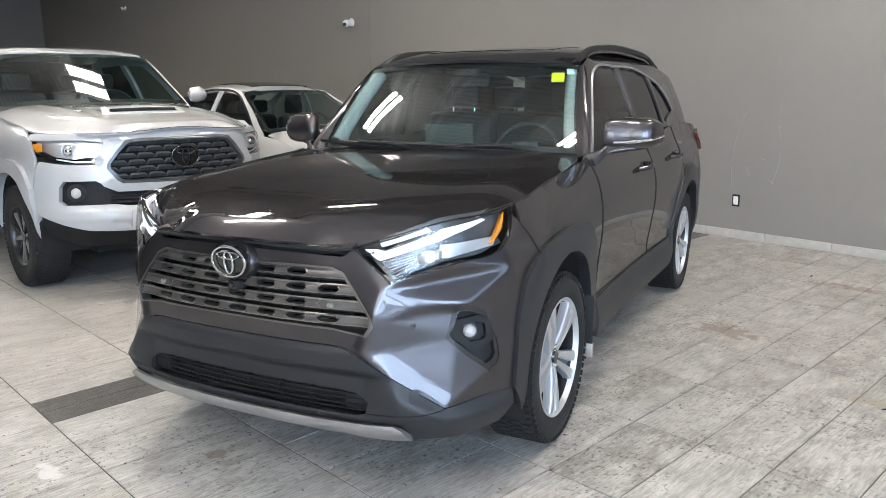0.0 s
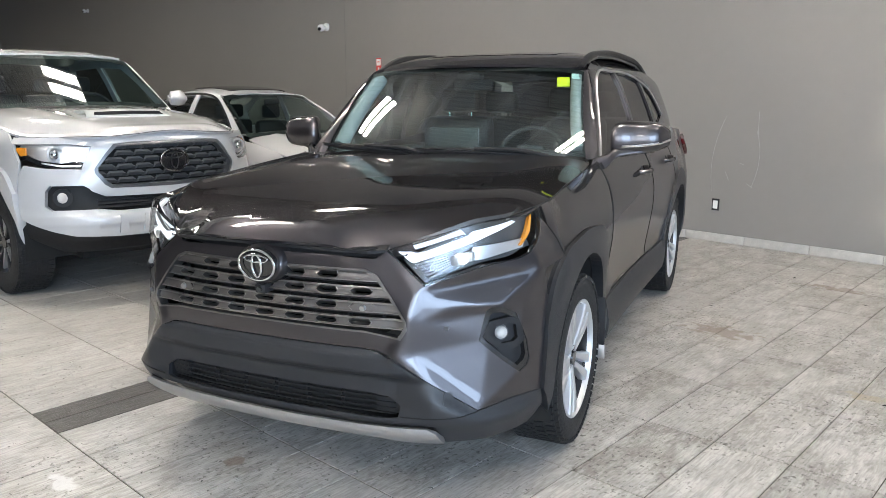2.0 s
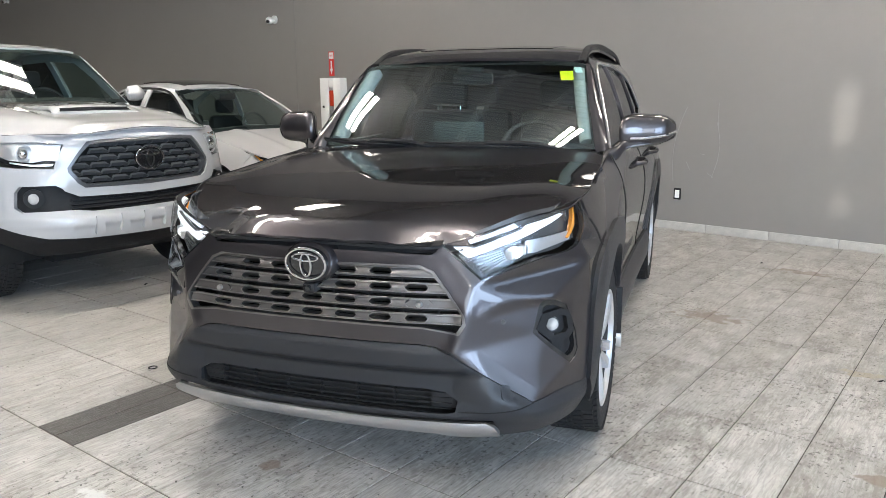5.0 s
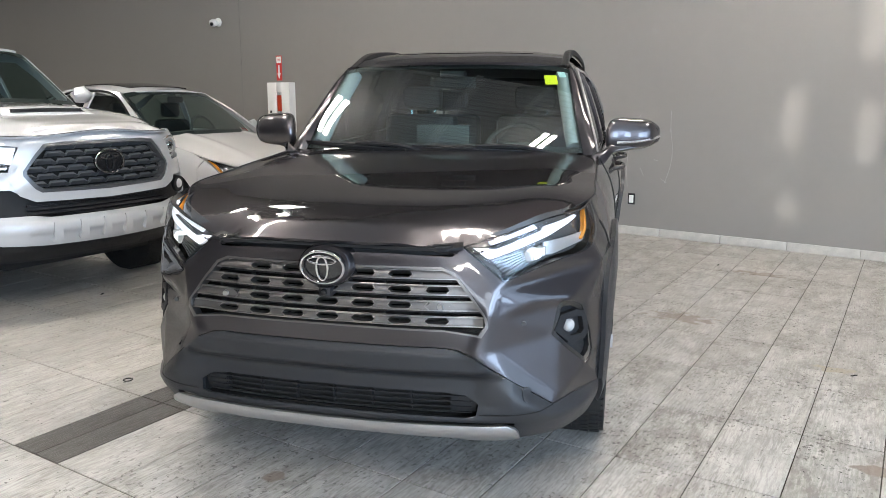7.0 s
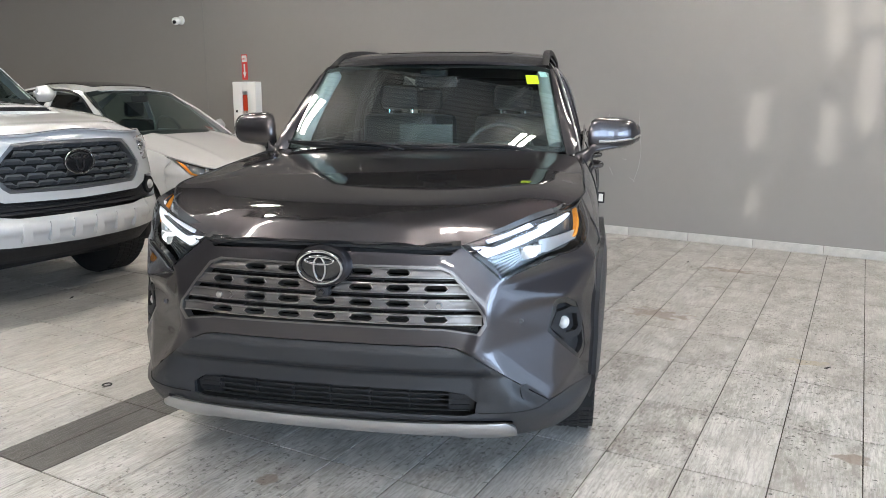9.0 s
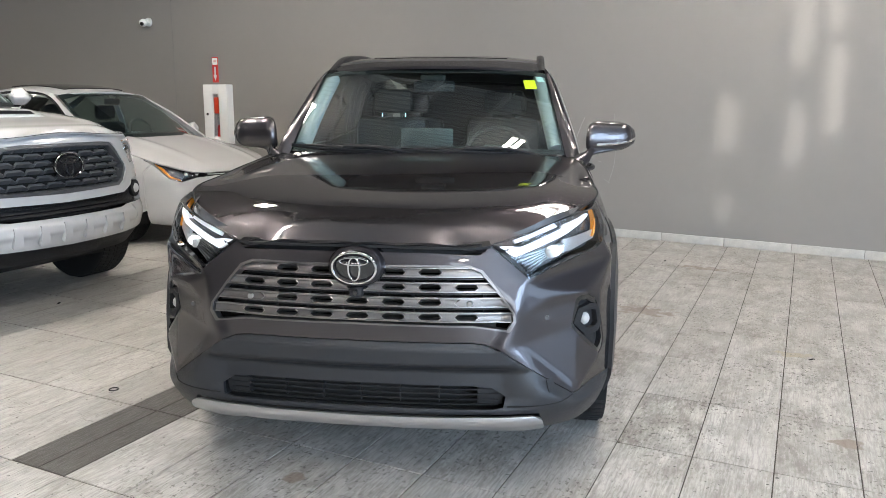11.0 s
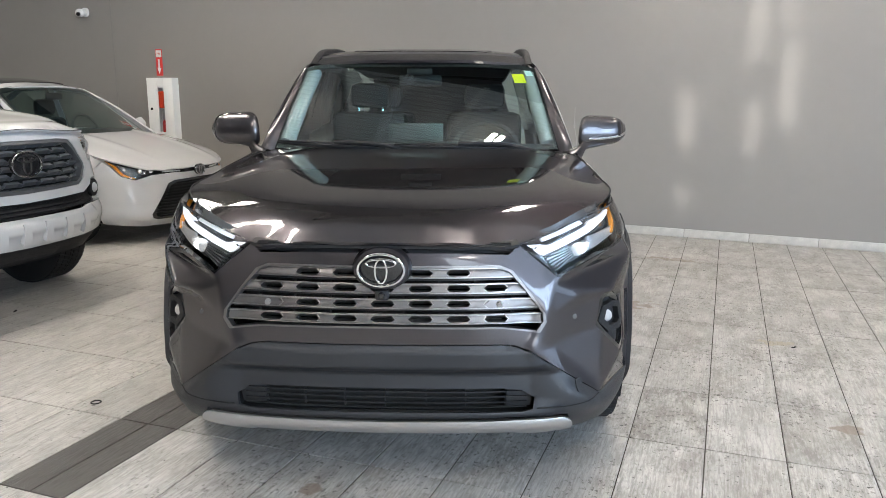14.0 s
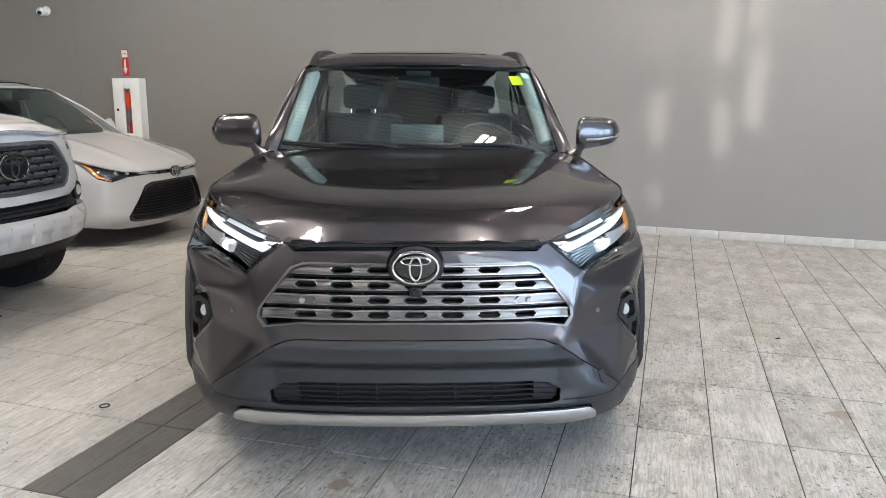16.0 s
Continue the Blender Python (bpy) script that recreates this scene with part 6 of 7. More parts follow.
    for x in (-0.37, 0.37):
        for y, tz in ((1.65, 0), (2.45, -0.02)):
            bm = bmesh.new()
            box(bm, x - 0.24, x + 0.24, y, y + 0.14, 0.75, 1.30 + tz, 0.05, None)
            part("seat_back", bm, SEAT, cabin)
            bm = bmesh.new()
            box(bm, x - 0.13, x + 0.13, y + 0.05, y + 0.15, 1.325 + tz, 1.48 + tz, 0.04)
            box(bm, x - 0.06, x - 0.045, y + 0.09, y + 0.105, 1.28 + tz, 1.34 + tz), box(bm, x + 0.045, x + 0.06, y + 0.09, y + 0.105, 1.28 + tz, 1.34 + tz)
            part("headrest", bm, SEAT, cabin)
            if y < 2:
                for px in (x - 0.078, x + 0.078):
                    cm = bmesh.new()
                    cyl(cm, (px, y + 0.10, 1.25), (px, y + 0.10, 1.345), 0.006, n=8)
                    part("headrest_post", cm, CHROME, cabin, "bright steel post")
    part("floor_tub", boxm(-0.8, 0.8, 0.7, 3.4, 0.42, 0.75), INTERIOR, cabin)
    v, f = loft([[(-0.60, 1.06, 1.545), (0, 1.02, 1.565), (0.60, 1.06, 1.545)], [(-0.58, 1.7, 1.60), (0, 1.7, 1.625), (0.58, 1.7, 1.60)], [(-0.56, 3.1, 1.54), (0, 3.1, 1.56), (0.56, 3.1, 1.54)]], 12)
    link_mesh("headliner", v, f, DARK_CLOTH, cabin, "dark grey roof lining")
    part("rear_view_mirror", boxm(-0.12, 0.12, 1.05, 1.075, 1.455, 1.52, 0.015), BLACK_MATT, cabin)
    part("sensor_box", boxm(-0.07, 0.07, 0.985, 1.05, 1.515, 1.55, 0.008), BLACK_MATT, cabin)
    # tail: closed plainly
    tail = both([(0, 1.56), (0.54, 1.53), (0.60, 1.30), (0.70, 1.10), (0.80, 0.5), (0, 0.45)])
    skin("tailgate", sheet(tail, 0.08), lambda x, z: Vector((x, 3.30 + 0.38 * min(1, max(0, (1.55 - z) / 0.55)) - 0.06 * x * x, z)), PAINT_GREY, car, 1, 0.02, flip=True)
    return car


grey_suv()


def mirrored_tube(pts, sg, r, n=8, k=24):
    return tube([(sg * a, b, c) for a, b, c in pts], r, n, k)


def spokes_dark(w, rim, hw, rim_mat, hub_mat):
    """Six split spokes in dark metal with machined faces."""
    for k in range(6):
        for off in (-0.16, 0.16):
            a = 2 * math.pi * k / 6 + off
            b = 2 * math.pi * k / 6 + off * 1.5
            q0, q1 = Vector((0, math.cos(a), math.sin(a))) * rim * 0.22, Vector((0, math.cos(b), math.sin(b))) * rim * 0.95
            d = (q1 - q0).normalized()
            sd = Vector((0, -d.z, d.y)) * rim * 0.07
            vs = []
            for c, xf in ((q0, 0.72), (q1, 0.8)):
                vs += [c - sd + Vector((hw * 0.3, 0, 0)), c - sd * 0.7 + Vector((hw * xf, 0, 0)), c + sd * 0.7 + Vector((hw * xf, 0, 0)), c + sd + Vector((hw * 0.3, 0, 0))]
            link_mesh("spoke", vs, [(0, 1, 5, 4), (1, 2, 6, 5), (2, 3, 7, 6), (3, 0, 4, 7)], rim_mat if off < 0 else STEEL, w, angle=20)
    bm = bmesh.new()
    cyl(bm, (hw * 0.2, 0, 0), (hw * 0.75, 0, 0), rim * 0.26, rim * 0.2, n=24)
    part("hub", bm, hub_mat, w)


def cabin_seats(car, x, ys, z0, z1):
    c = new("cabin")
    c.parent = car
    c["label"] = "dark cabin with seats"
    for y in ys:
        for sx in (-x, x):
            part("seat_back", boxm(sx - 0.24, sx + 0.24, y, y + 0.13, z0, z1, 0.05), SEAT, c)
            part("headrest", boxm(sx - 0.13, sx + 0.13, y + 0.04, y + 0.13, z1 + 0.02, z1 + 0.17, 0.04), SEAT, c)
    return c


# ---- white pickup ----
def pickup():
    car = empty("pickup_truck", "white double-cab pickup truck with a black honeycomb grille", "truck", pose(-3.70, 0.395, 0, 0, 0, 90))
    plan = [(0, 0.0), (0.3, 0.015), (0.55, 0.075), (0.70, 0.16), (0.82, 0.29), (0.90, 0.47), (0.93, 0.75), (0.94, 1.3), (0.94, 3.5), (0.94, 4.9), (0.90, 5.3), (0.5, 5.38), (0, 5.39)]
    levels = [0.36, 0.46, 0.60, 0.72, 0.85, 1.0, 1.12, 1.22, 1.34]
    st = [(0.0,), (0.45,), (0.72,), (None, 0.45), (None, 1.0), (None, 2.0), (None, 5.0)]
    table = [[-0.12, -0.02, 0.02, -0.03, -0.03, -0.045, -0.06, -0.12, -0.3],
             [-0.12, -0.02, 0.02, -0.03, -0.03, -0.045, -0.06, -0.12, -0.3],
             [-0.10, -0.02, 0.01, -0.01, -0.02, -0.05, -0.08, -0.14, -0.3],
             [-0.08, -0.02, 0.0, 0.01, 0.0, -0.01, -0.03, -0.10, -0.25],
             [-0.05, -0.02, 0.0, 0.0, 0.0, 0.0, -0.02, -0.08, -0.2],
             [-0.06, -0.03, -0.01, 0.0, 0.0, 0.0, -0.01, -0.05, -0.1],
             [-0.06, -0.03, -0.01, 0.0, 0.0, 0.0, -0.01, -0.05, -0.1]]
    R = Shell(plan, st, levels, table)
    fx = lambda x, z: (R.at(x), z)
    fy = lambda y, z: (R.at(None, y), z)
    neg = lambda pts: [(-a, b) for a, b in reversed(pts)]
    AY0, AY1, AZ = 0.92, 4.16, 0.385
    gr_o = [fx(0, 1.125), fx(0.30, 1.125), fx(0.41, 1.115), fx(0.47, 1.05), fx(0.545, 0.95), fx(0.545, 0.92), fx(0.49, 0.84), fx(0.45, 0.812), fx(0, 0.80)]
    sur = [fx(0, 1.195), fx(0.30, 1.195), fx(0.43, 1.18), fx(0.545, 1.118), fx(0.612, 0.975), fx(0.628, 0.915), fx(0.575, 0.80), fx(0.49, 0.757), fx(0, 0.745)]
    skin("grille_surround", sheet(both(sur), 0.03, [both(gr_o)]), R.lifted(0.02), PAINT_WHITE, car, 1, 0.04, "raised white grille surround")
    low = [fx(0, 0.655), fx(0.42, 0.657), fx(0.52, 0.672), fx(0.66, 0.672), fx(0.79, 0.672), fx(0.815, 0.70), fx(0.81, 0.80), fx(0.79, 0.838), fx(0.62, 0.838), fx(0.56, 0.80)]
    bump = low + [fx(0.602, 0.91), fx(0.60, 0.945), fx(0.80, 0.955), fy(0.42, 0.975), fy(0.47, 0.90), fy(0.485, 0.70), fy(0.47, 0.60), fx(0.80, 0.53), fx(0.68, 0.49), fx(0.45, 0.475), fx(0, 0.465)]
    skin("front_bumper", sheet(both(bump), 0.03), R.lifted(lambda s, z: 0.03 * math.exp(-((abs(z - 0.60) / 0.05) ** 4)) * (1 if abs(s) < R.at(0.55) else 0.3)), PAINT_WHITE, car, 1, 0.04, "white front bumper")
    slot = [fx(0, 0.75), fx(0.46, 0.76), fx(0.55, 0.80), fx(0.62, 0.84), fx(0.79, 0.84), fx(0.82, 0.80), fx(0.82, 0.69), fx(0.79, 0.665), fx(0.5, 0.665), fx(0, 0.65)]
    skin("lower_intake", sheet(both(slot), 0.05), R.lifted(-0.05), BLACK_MATT, car, 1, 0.01, "black intake band")
    for z in (0.68, 0.705, 0.73):
        skin("intake_slat", sheet(both([fx(0, z + 0.005), fx(0.54, z + 0.005), fx(0.54, z - 0.005), fx(0, z - 0.005)]), 0.05), R.lifted(-0.02), BLACK_MATT, car, 1, 0.03)
    for x in (-0.40, -0.24, -0.08, 0.08, 0.24, 0.40):
        c = R.at(abs(x)) * (1 if x > 0 else -1)
        skin("bumper_rib", sheet([(c - 0.03, 0.50), (c + 0.03, 0.50), (c + 0.02, 0.63), (c - 0.02, 0.63)], 0.03), R.lifted(0.040), PAINT_WHITE, car, 1, 0.03)
    skin("valance", sheet(both([fx(0, 0.47), fx(0.45, 0.48), fx(0.68, 0.495), fx(0.80, 0.535), fy(0.47, 0.60), fy(0.48, 0.47), fx(0.78, 0.36), fx(0, 0.355)]), 0.05), R.lifted(-0.02), BLACK_MATT, car, 1, 0.02, "black lower valance")
    # honeycomb grille
    gr = new("grille")
    gr.parent = car
    gr["label"] = "black honeycomb grille in a dark grey frame"
    gc = np.array([0, 0.965])
    inn = [tuple(gc + (np.array(p) - gc) * np.array((0.955, 0.86))) if p[0] > 0.01 else (0, gc[1] + (p[1] - gc[1]) * 0.86) for p in gr_o]
    skin("grille_frame", sheet(both(gr_o), 0.03, [both(inn)]), R.lifted(0.012), ALLOY_GREY, gr, 1, 0.05)
    skin("backing", sheet(both(gr_o), 0.06), R.lifted(-0.07), DARK_GAP, gr)
    for r in range(7):
        zc = 0.822 + 0.047 * r
        for k in range(-6, 7):
            c = (k + 0.5 * (r % 2)) * 0.135
            if not inside((c, zc), both(gr_o)):
                continue
            seg = [(c - 0.070, zc - 0.013), (c - 0.046, zc + 0.010), (c + 0.046, zc + 0.010), (c + 0.070, zc - 0.013), (c + 0.044, zc - 0.003), (c - 0.044, zc - 0.003)]
            skin("grille_wing", sheet(seg, 0.04), R.lifted(lambda s, z, q=zc: -0.006 - 0.9 * max(0, z - q + 0.014)), GREY_WING, gr, 1, 0.035)
    oval_badge(car, pose(0, 0.0, 0.985, 0), 0.108, 0.080, CHROME, BLACK_GLOSS, ALLOY_DARK)
    # lamps
    hl_o = [fx(0.555, 1.115), fx(0.70, 1.120), fx(0.82, 1.118), fy(0.50, 1.115), fy(0.53, 1.085), fy(0.45, 1.02), fx(0.83, 0.972), fx(0.74, 0.955), fx(0.615, 0.955), fx(0.60, 0.985)]
    for sg in (1, -1):
        hl = new("headlight")
        hl.parent = car
        hl["label"] = "clear headlight with a round projector and amber corner"
        skin("housing", sheet(hl_o, 0.04), R.lifted(-0.05), REFLECTOR, hl, sg, 0.01)
        skin("bezel", sheet([fx(0.60, 0.99), fx(0.66, 1.0), fx(0.74, 0.985), fx(0.84, 1.005), fy(0.47, 1.06), fy(0.53, 1.085), fy(0.45, 1.02), fx(0.83, 0.972), fx(0.74, 0.955), fx(0.615, 0.955)], 0.03), R.lifted(-0.028), BLACK_GLOSS, hl, sg, 0.02)
        skin("reflector", sheet([fx(0.58, 1.09), fx(0.70, 1.098), fx(0.72, 1.0), fx(0.62, 0.985)], 0.03), R.lifted(-0.03), REFLECTOR, hl, sg, 0.01)
        skin("lower_strip", sheet([fx(0.62, 0.975), fx(0.74, 0.975), fx(0.83, 0.995), fx(0.83, 0.985), fx(0.74, 0.962), fx(0.63, 0.962)], 0.03), R.lifted(-0.02), REFLECTOR, hl, sg, 0.01)
        skin("turn_signal", sheet([fy(0.415, 1.092), fy(0.495, 1.094), fy(0.50, 1.075), fy(0.455, 1.035), fy(0.41, 1.042)], 0.02), R.lifted(-0.012), AMBER, hl, sg, 0.012, "amber corner lamp")
        p = R(R.at(0.775), 1.045, -0.03)
        v, f = ellipse_ring(0.048, 0.048, 0.010)
        link_mesh("projector_ring", [(sg * p.x + a, p.y + b, p.z + c) for a, b, c in v], f, REFLECTOR, hl)
        bm = bmesh.new()
        bmesh.ops.create_uvsphere(bm, u_segments=18, v_segments=10, radius=0.036, matrix=Matrix.Translation((sg * p.x, p.y + 0.01, p.z)))
        part("projector", bm, CHROME, hl)
        g = skin("lens", sheet(hl_o, 0.04), R.lifted(0.004), LENS, hl, sg)
        g.visible_shadow = False
        fg = new("fog_lamp")
        fg.parent = car
        fg["label"] = "round fog lamp in a black pocket"
        q = R(R.at(0.735), 0.755, -0.012)
        d = Vector((sg * 0.35, -0.94, 0)).normalized()
        cc = Vector((sg * q.x, q.y, q.z))
        bm = bmesh.new()
        cyl(bm, cc + d * -0.03, cc, 0.062, n=24)
        part("pocket_ring", bm, BLACK_MATT, fg)
        bm = bmesh.new()
        bmesh.ops.create_uvsphere(bm, u_segments=20, v_segments=10, radius=0.038, matrix=Matrix.Translation(cc - d * 0.008) @ Matrix.Diagonal((1, 0.6, 1, 1)))
        part("lamp_glass", bm, FOGLIGHT, fg, "pale round lamp")
    # hood with a scoop
    zc = curve1([(0.02, 1.195), (0.06, 1.215), (0.20, 1.240), (0.5, 1.272), (0.9, 1.308), (1.30, 1.338), (1.60, 1.355)])
    ze = curve1([(0.02, 1.16), (0.06, 1.165), (0.20, 1.165), (0.5, 1.165), (0.9, 1.222), (1.30, 1.272), (1.60, 1.30)])
    xe = curve1([(0.02, 0.43), (0.06, 0.50), (0.20, 0.62), (0.5, 0.80), (0.9, 0.865), (1.30, 0.865), (1.60, 0.84)])

    def hood(x, y):
        top = lambda u: zc(y) - 0.022 * u * u + 0.008 * math.exp(-(((abs(u) - 0.47) / 0.08) ** 2)) * min(1, max(0, y / 0.4))
        lean = (xe(y + 0.02) - xe(max(0.02, y - 0.02))) / 0.04
        roll = (top(xe(y)) - ze(y)) * math.exp(-((max(0, xe(y) - abs(x)) / math.hypot(1, lean) / 0.13) ** 2))
        return Vector((x, y, top(x) - roll))

    edge = [(0, 0.022), (0.30, 0.030), (0.43, 0.058)] + [(xe(y), y) for y in np.linspace(0.10, 1.50, 22)] + [(0.6, 1.53), (0, 1.46)]
    skin("hood", sheet(both(edge), 0.05), hood, PAINT_WHITE, car, 1, 0.015, "white hood")
    v, f = loft([[(-0.34, 0.62, 1.278), (-0.31, 0.70, 1.320), (-0.28, 0.95, 1.332), (-0.26, 1.20, 1.330)], [(0, 0.60, 1.284), (0, 0.69, 1.328), (0, 0.95, 1.342), (0, 1.22, 1.336)], [(0.34, 0.62, 1.278), (0.31, 0.70, 1.320), (0.28, 0.95, 1.332), (0.26, 1.20, 1.330)]], 14)
    sc = link_mesh("hood_scoop", v, f, PAINT_WHITE, car, "hood scoop with a black slatted mouth")
    md = sc.modifiers.new("solid", "SOLIDIFY")
    md.thickness = 0.03
    v, f = loft([[(-0.275, 0.655, 1.293), (-0.255, 0.69, 1.316)], [(0, 0.64, 1.296), (0, 0.68, 1.322)], [(0.275, 0.655, 1.293), (0.255, 0.69, 1.316)]], 6)
    link_mesh("scoop_mouth", [(a, b - 0.012, c + 0.006) for a, b, c in v], f, DARK_GAP, sc, "black slatted mouth")
    for k in range(3):
        w = (k + 0.5) / 3
        ln = [(x, 0.630 + (0.012 if x else 0) + 0.036 * w - 0.004, 1.303 + 0.024 * w - (0.003 if x else 0)) for x in (-0.26, 0, 0.26)]
        v, f = tube(ln, 0.0035, 6, 16)
        link_mesh("scoop_slat", v, f, CLAD, sc)
    for pts in ([hood(x, y) + Vector((0, -0.001, 0.0)) for x, y in [(-a, b) for a, b in reversed(edge[1:9])] + edge[:9]],):
        v, f = tube([tuple(q) for q in pts], 0.0018, 6, 60)
        link_mesh("panel_gap", v, f, DARK_GAP, car, "dark shut line")
    for sg in (1, -1):
        skin("front_panel", sheet([fx(0.40, 1.19), fx(0.50, 1.118), fx(0.552, 1.10), fx(0.70, 1.118), fx(0.82, 1.121), fy(0.50, 1.118), fy(0.56, 1.12), fy(0.56, 1.16), fx(0.84, 1.163), fx(0.64, 1.172), fx(0.5, 1.18)], 0.03), R.lifted(-0.003), PAINT_WHITE, car, sg, 0.03)
    # flanks
    for sg in (1, -1):
        fl = [fy(0.485, 0.62)] + smooth2([fy(0.50, 0.78), fy(0.62, 0.92), fy(0.80, 0.965), fy(1.05, 0.965), fy(1.24, 0.91), fy(1.36, 0.76), fy(1.40, 0.56)], 24)
        fen = [fy(0.53, 1.118), *[fy(y, ze(y) + 0.005) for y in (0.7, 0.9, 1.1, 1.35)], fy(1.60, 1.30), fy(1.62, 1.1), fy(1.62, 0.5)] + list(reversed(fl[1:])) + [fy(0.47, 0.92), fy(0.46, 0.99)]
        skin("front_fender", sheet(fen, 0.05), R, PAINT_WHITE, car, sg, 0.02)
        inn2 = [fy(AY0 + 0.43 * math.cos(radians(a)), AZ + 0.055 + 0.43 * math.sin(radians(a))) for a in np.linspace(192, -5, 24)]
        skin("wheel_flare", sheet(fl + list(reversed(inn2)), 0.03), R.lifted(0.03), PAINT_WHITE, car, sg, 0.06, "bulging white wheel arch")
        for ay in (AY0, AY1):
            v, f = [], []
            for x in (0.9, 0.4):
                for a in np.linspace(200, -20, 20):
                    v.append((sg * x, ay + 0.44 * math.cos(radians(a)), AZ + 0.06 + 0.43 * math.sin(radians(a))))
            link_mesh("arch_liner", v, [(i, i + 1, 21 + i, 20 + i) for i in range(19)], DARK_GAP, car)
            wheel("wheel", car, pose(sg * 0.80, ay, AZ, 0, 0, 0 if sg > 0 else 180), 0.385, 0.265, 0.225, spokes_dark, "dark split-spoke wheel with a chunky tyre", ALLOY_DARK, BLACK_GLOSS)
        for nm, y0, y1 in (("front_door", 1.63, 2.70), ("rear_door", 2.71, 3.60)):
            skin(nm, sheet([fy(y0, 0.48), fy(y1, 0.48), fy(y1, 1.32), fy(y0, 1.305)], 0.1), R, PAINT_WHITE, car, sg, 0.02)
        arch = smooth2([fy(3.68, 0.48), fy(3.75, 0.72), fy(3.95, 0.90), fy(4.37, 0.90), fy(4.57, 0.72), fy(4.64, 0.48)], 20)
        skin("bed_side", sheet([fy(3.62, 0.48)] + arch[1:] + [fy(5.2, 0.52), fy(5.2, 1.22), fy(3.62, 1.27)], 0.1), R, PAINT_WHITE, car, sg, 0.03)
        part("sill", boxm(min(sg * 0.5, sg * 0.90), max(sg * 0.5, sg * 0.90), 1.4, 3.6, 0.38, 0.48), BLACK_MATT, car)
        mr = new("door_mirror")
        mr.parent = car
        mr["label"] = "white door mirror"
        v, f = loft([[(1.01, 1.90, 1.355), (1.00, 1.86, 1.41), (1.02, 1.92, 1.485)], [(1.10, 1.91, 1.35), (1.10, 1.85, 1.415), (1.11, 1.92, 1.50)], [(1.19, 1.97, 1.36), (1.205, 1.93, 1.415), (1.19, 1.98, 1.485)]], 10)
        ob = link_mesh("cap", [(a * sg, b, c) for a, b, c in v], f, PAINT_WHITE, mr, angle=80)
        md = ob.modifiers.new("solid", "SOLIDIFY")
        md.thickness, md.offset = 0.10, -1.0 if sg > 0 else 1.0
        v, f = mirrored_tube([(0.87, 1.93, 1.32), (0.97, 1.95, 1.36), (1.10, 1.96, 1.37)], sg, 0.035)
        link_mesh("mirror_arm", v, f, BLACK_MATT, mr)
    # cab
    wind = lambda x, z: Vector((x, 1.375 + 0.525 * (z - 1.361) / 0.412 + 0.323 * (abs(x) / 0.871) ** 2.2, z))
    wxx = lambda z: 0.85 - 0.46 * (z - 1.34)
    ws = [(0, 1.365), (0.4, 1.36)] + [(wxx(z), z) for z in np.linspace(1.335, 1.762, 10)] + [(0.5, 1.784), (0, 1.79)]
    g = skin("windshield", sheet(both(ws), 0.08), wind, WINDSHIELD, car, 1, 0, "clear windshield")
    g.visible_shadow = False
    band = both([(0, 1.395), (0.4, 1.39), (0.77, 1.37)] + [(wxx(z) - 0.035, z) for z in np.linspace(1.39, 1.72, 6)] + [(0.45, 1.755), (0, 1.762)])
    skin("windshield_border", sheet(both(ws), 0.06, [band]), lambda x, z: wind(x, z) + Vector((0, 0.006, 0)), BLACK_MATT, car)
    gx = curve1([(1.2, 0.91), (1.34, 0.87), (1.5, 0.80), (1.66, 0.725), (1.77, 0.655), (1.85, 0.55)])
    gs = lambda y, z: Vector((gx(z), y, z))
    w1 = [(1.84, 1.335), (2.03, 1.55), (2.22, 1.71), (2.64, 1.735), (2.66, 1.34)]
    w2 = [(2.76, 1.34), (2.74, 1.735), (3.30, 1.72), (3.47, 1.35)]
    cab = [(1.66, 1.29), (1.70, 1.33), (1.90, 1.55), (2.09, 1.76), (2.4, 1.812), (3.1, 1.81), (3.50, 1.75), (3.63, 1.29)]
    for sg in (1, -1):
        skin("cab_side", sheet(cab, 0.07, [w1, w2]), lambda y, z: gs(y, z) + Vector((0.015, 0, 0)), PAINT_WHITE, car, sg, 0.03)
        for nm, q in (("front_side_window", w1), ("rear_side_window", w2)):
            skin(nm, sheet(q, 0.12), lambda y, z: gs(y, z) - Vector((0.01, 0, 0)), TINTED if nm[0] == "r" else SIDE_GLASS, car, sg, 0)
    rz = curve1([(1.90, 1.796), (2.1, 1.835), (2.5, 1.862), (3.1, 1.855), (3.6, 1.79)])
    skin("roof", sheet(both([(0, 1.915), (0.4, 1.955), (0.60, 2.02), (0.655, 2.14), (0.655, 3.35), (0.60, 3.55), (0, 3.59)]), 0.08), lambda x, y: Vector((x, y + 0.06 * x * x, rz(y) - 0.045 * (abs(x) / 0.65) ** 4)), PAINT_WHITE, car, 1, 0.02)
    part("roof_aerial", boxm(-0.02, 0.02, 2.9, 3.05, 1.84, 1.895, 0.012), BLACK_MATT, car)
    skin("rear_window", sheet(both([(0, 1.34), (0.75, 1.32), (0.62, 1.75), (0, 1.78)]), 0.1), lambda x, z: Vector((x, 3.63 - 0.1 * (z - 1.28), z)), TINTED, car)
    part("tailgate", boxm(-0.85, 0.85, 5.2, 5.28, 0.55, 1.22, 0.02), PAINT_WHITE, car)
    part("bed_floor", boxm(-0.8, 0.8, 3.66, 5.2, 0.60, 0.70), BLACK_MATT, car)
    part("underbody", boxm(-0.55, 0.55, 0.4, 5.0, 0.28, 0.62), DARK_GAP, car)
    part("bulkhead", boxm(-0.85, 0.85, 3.61, 3.65, 0.6, 1.33), PAINT_WHITE, car)
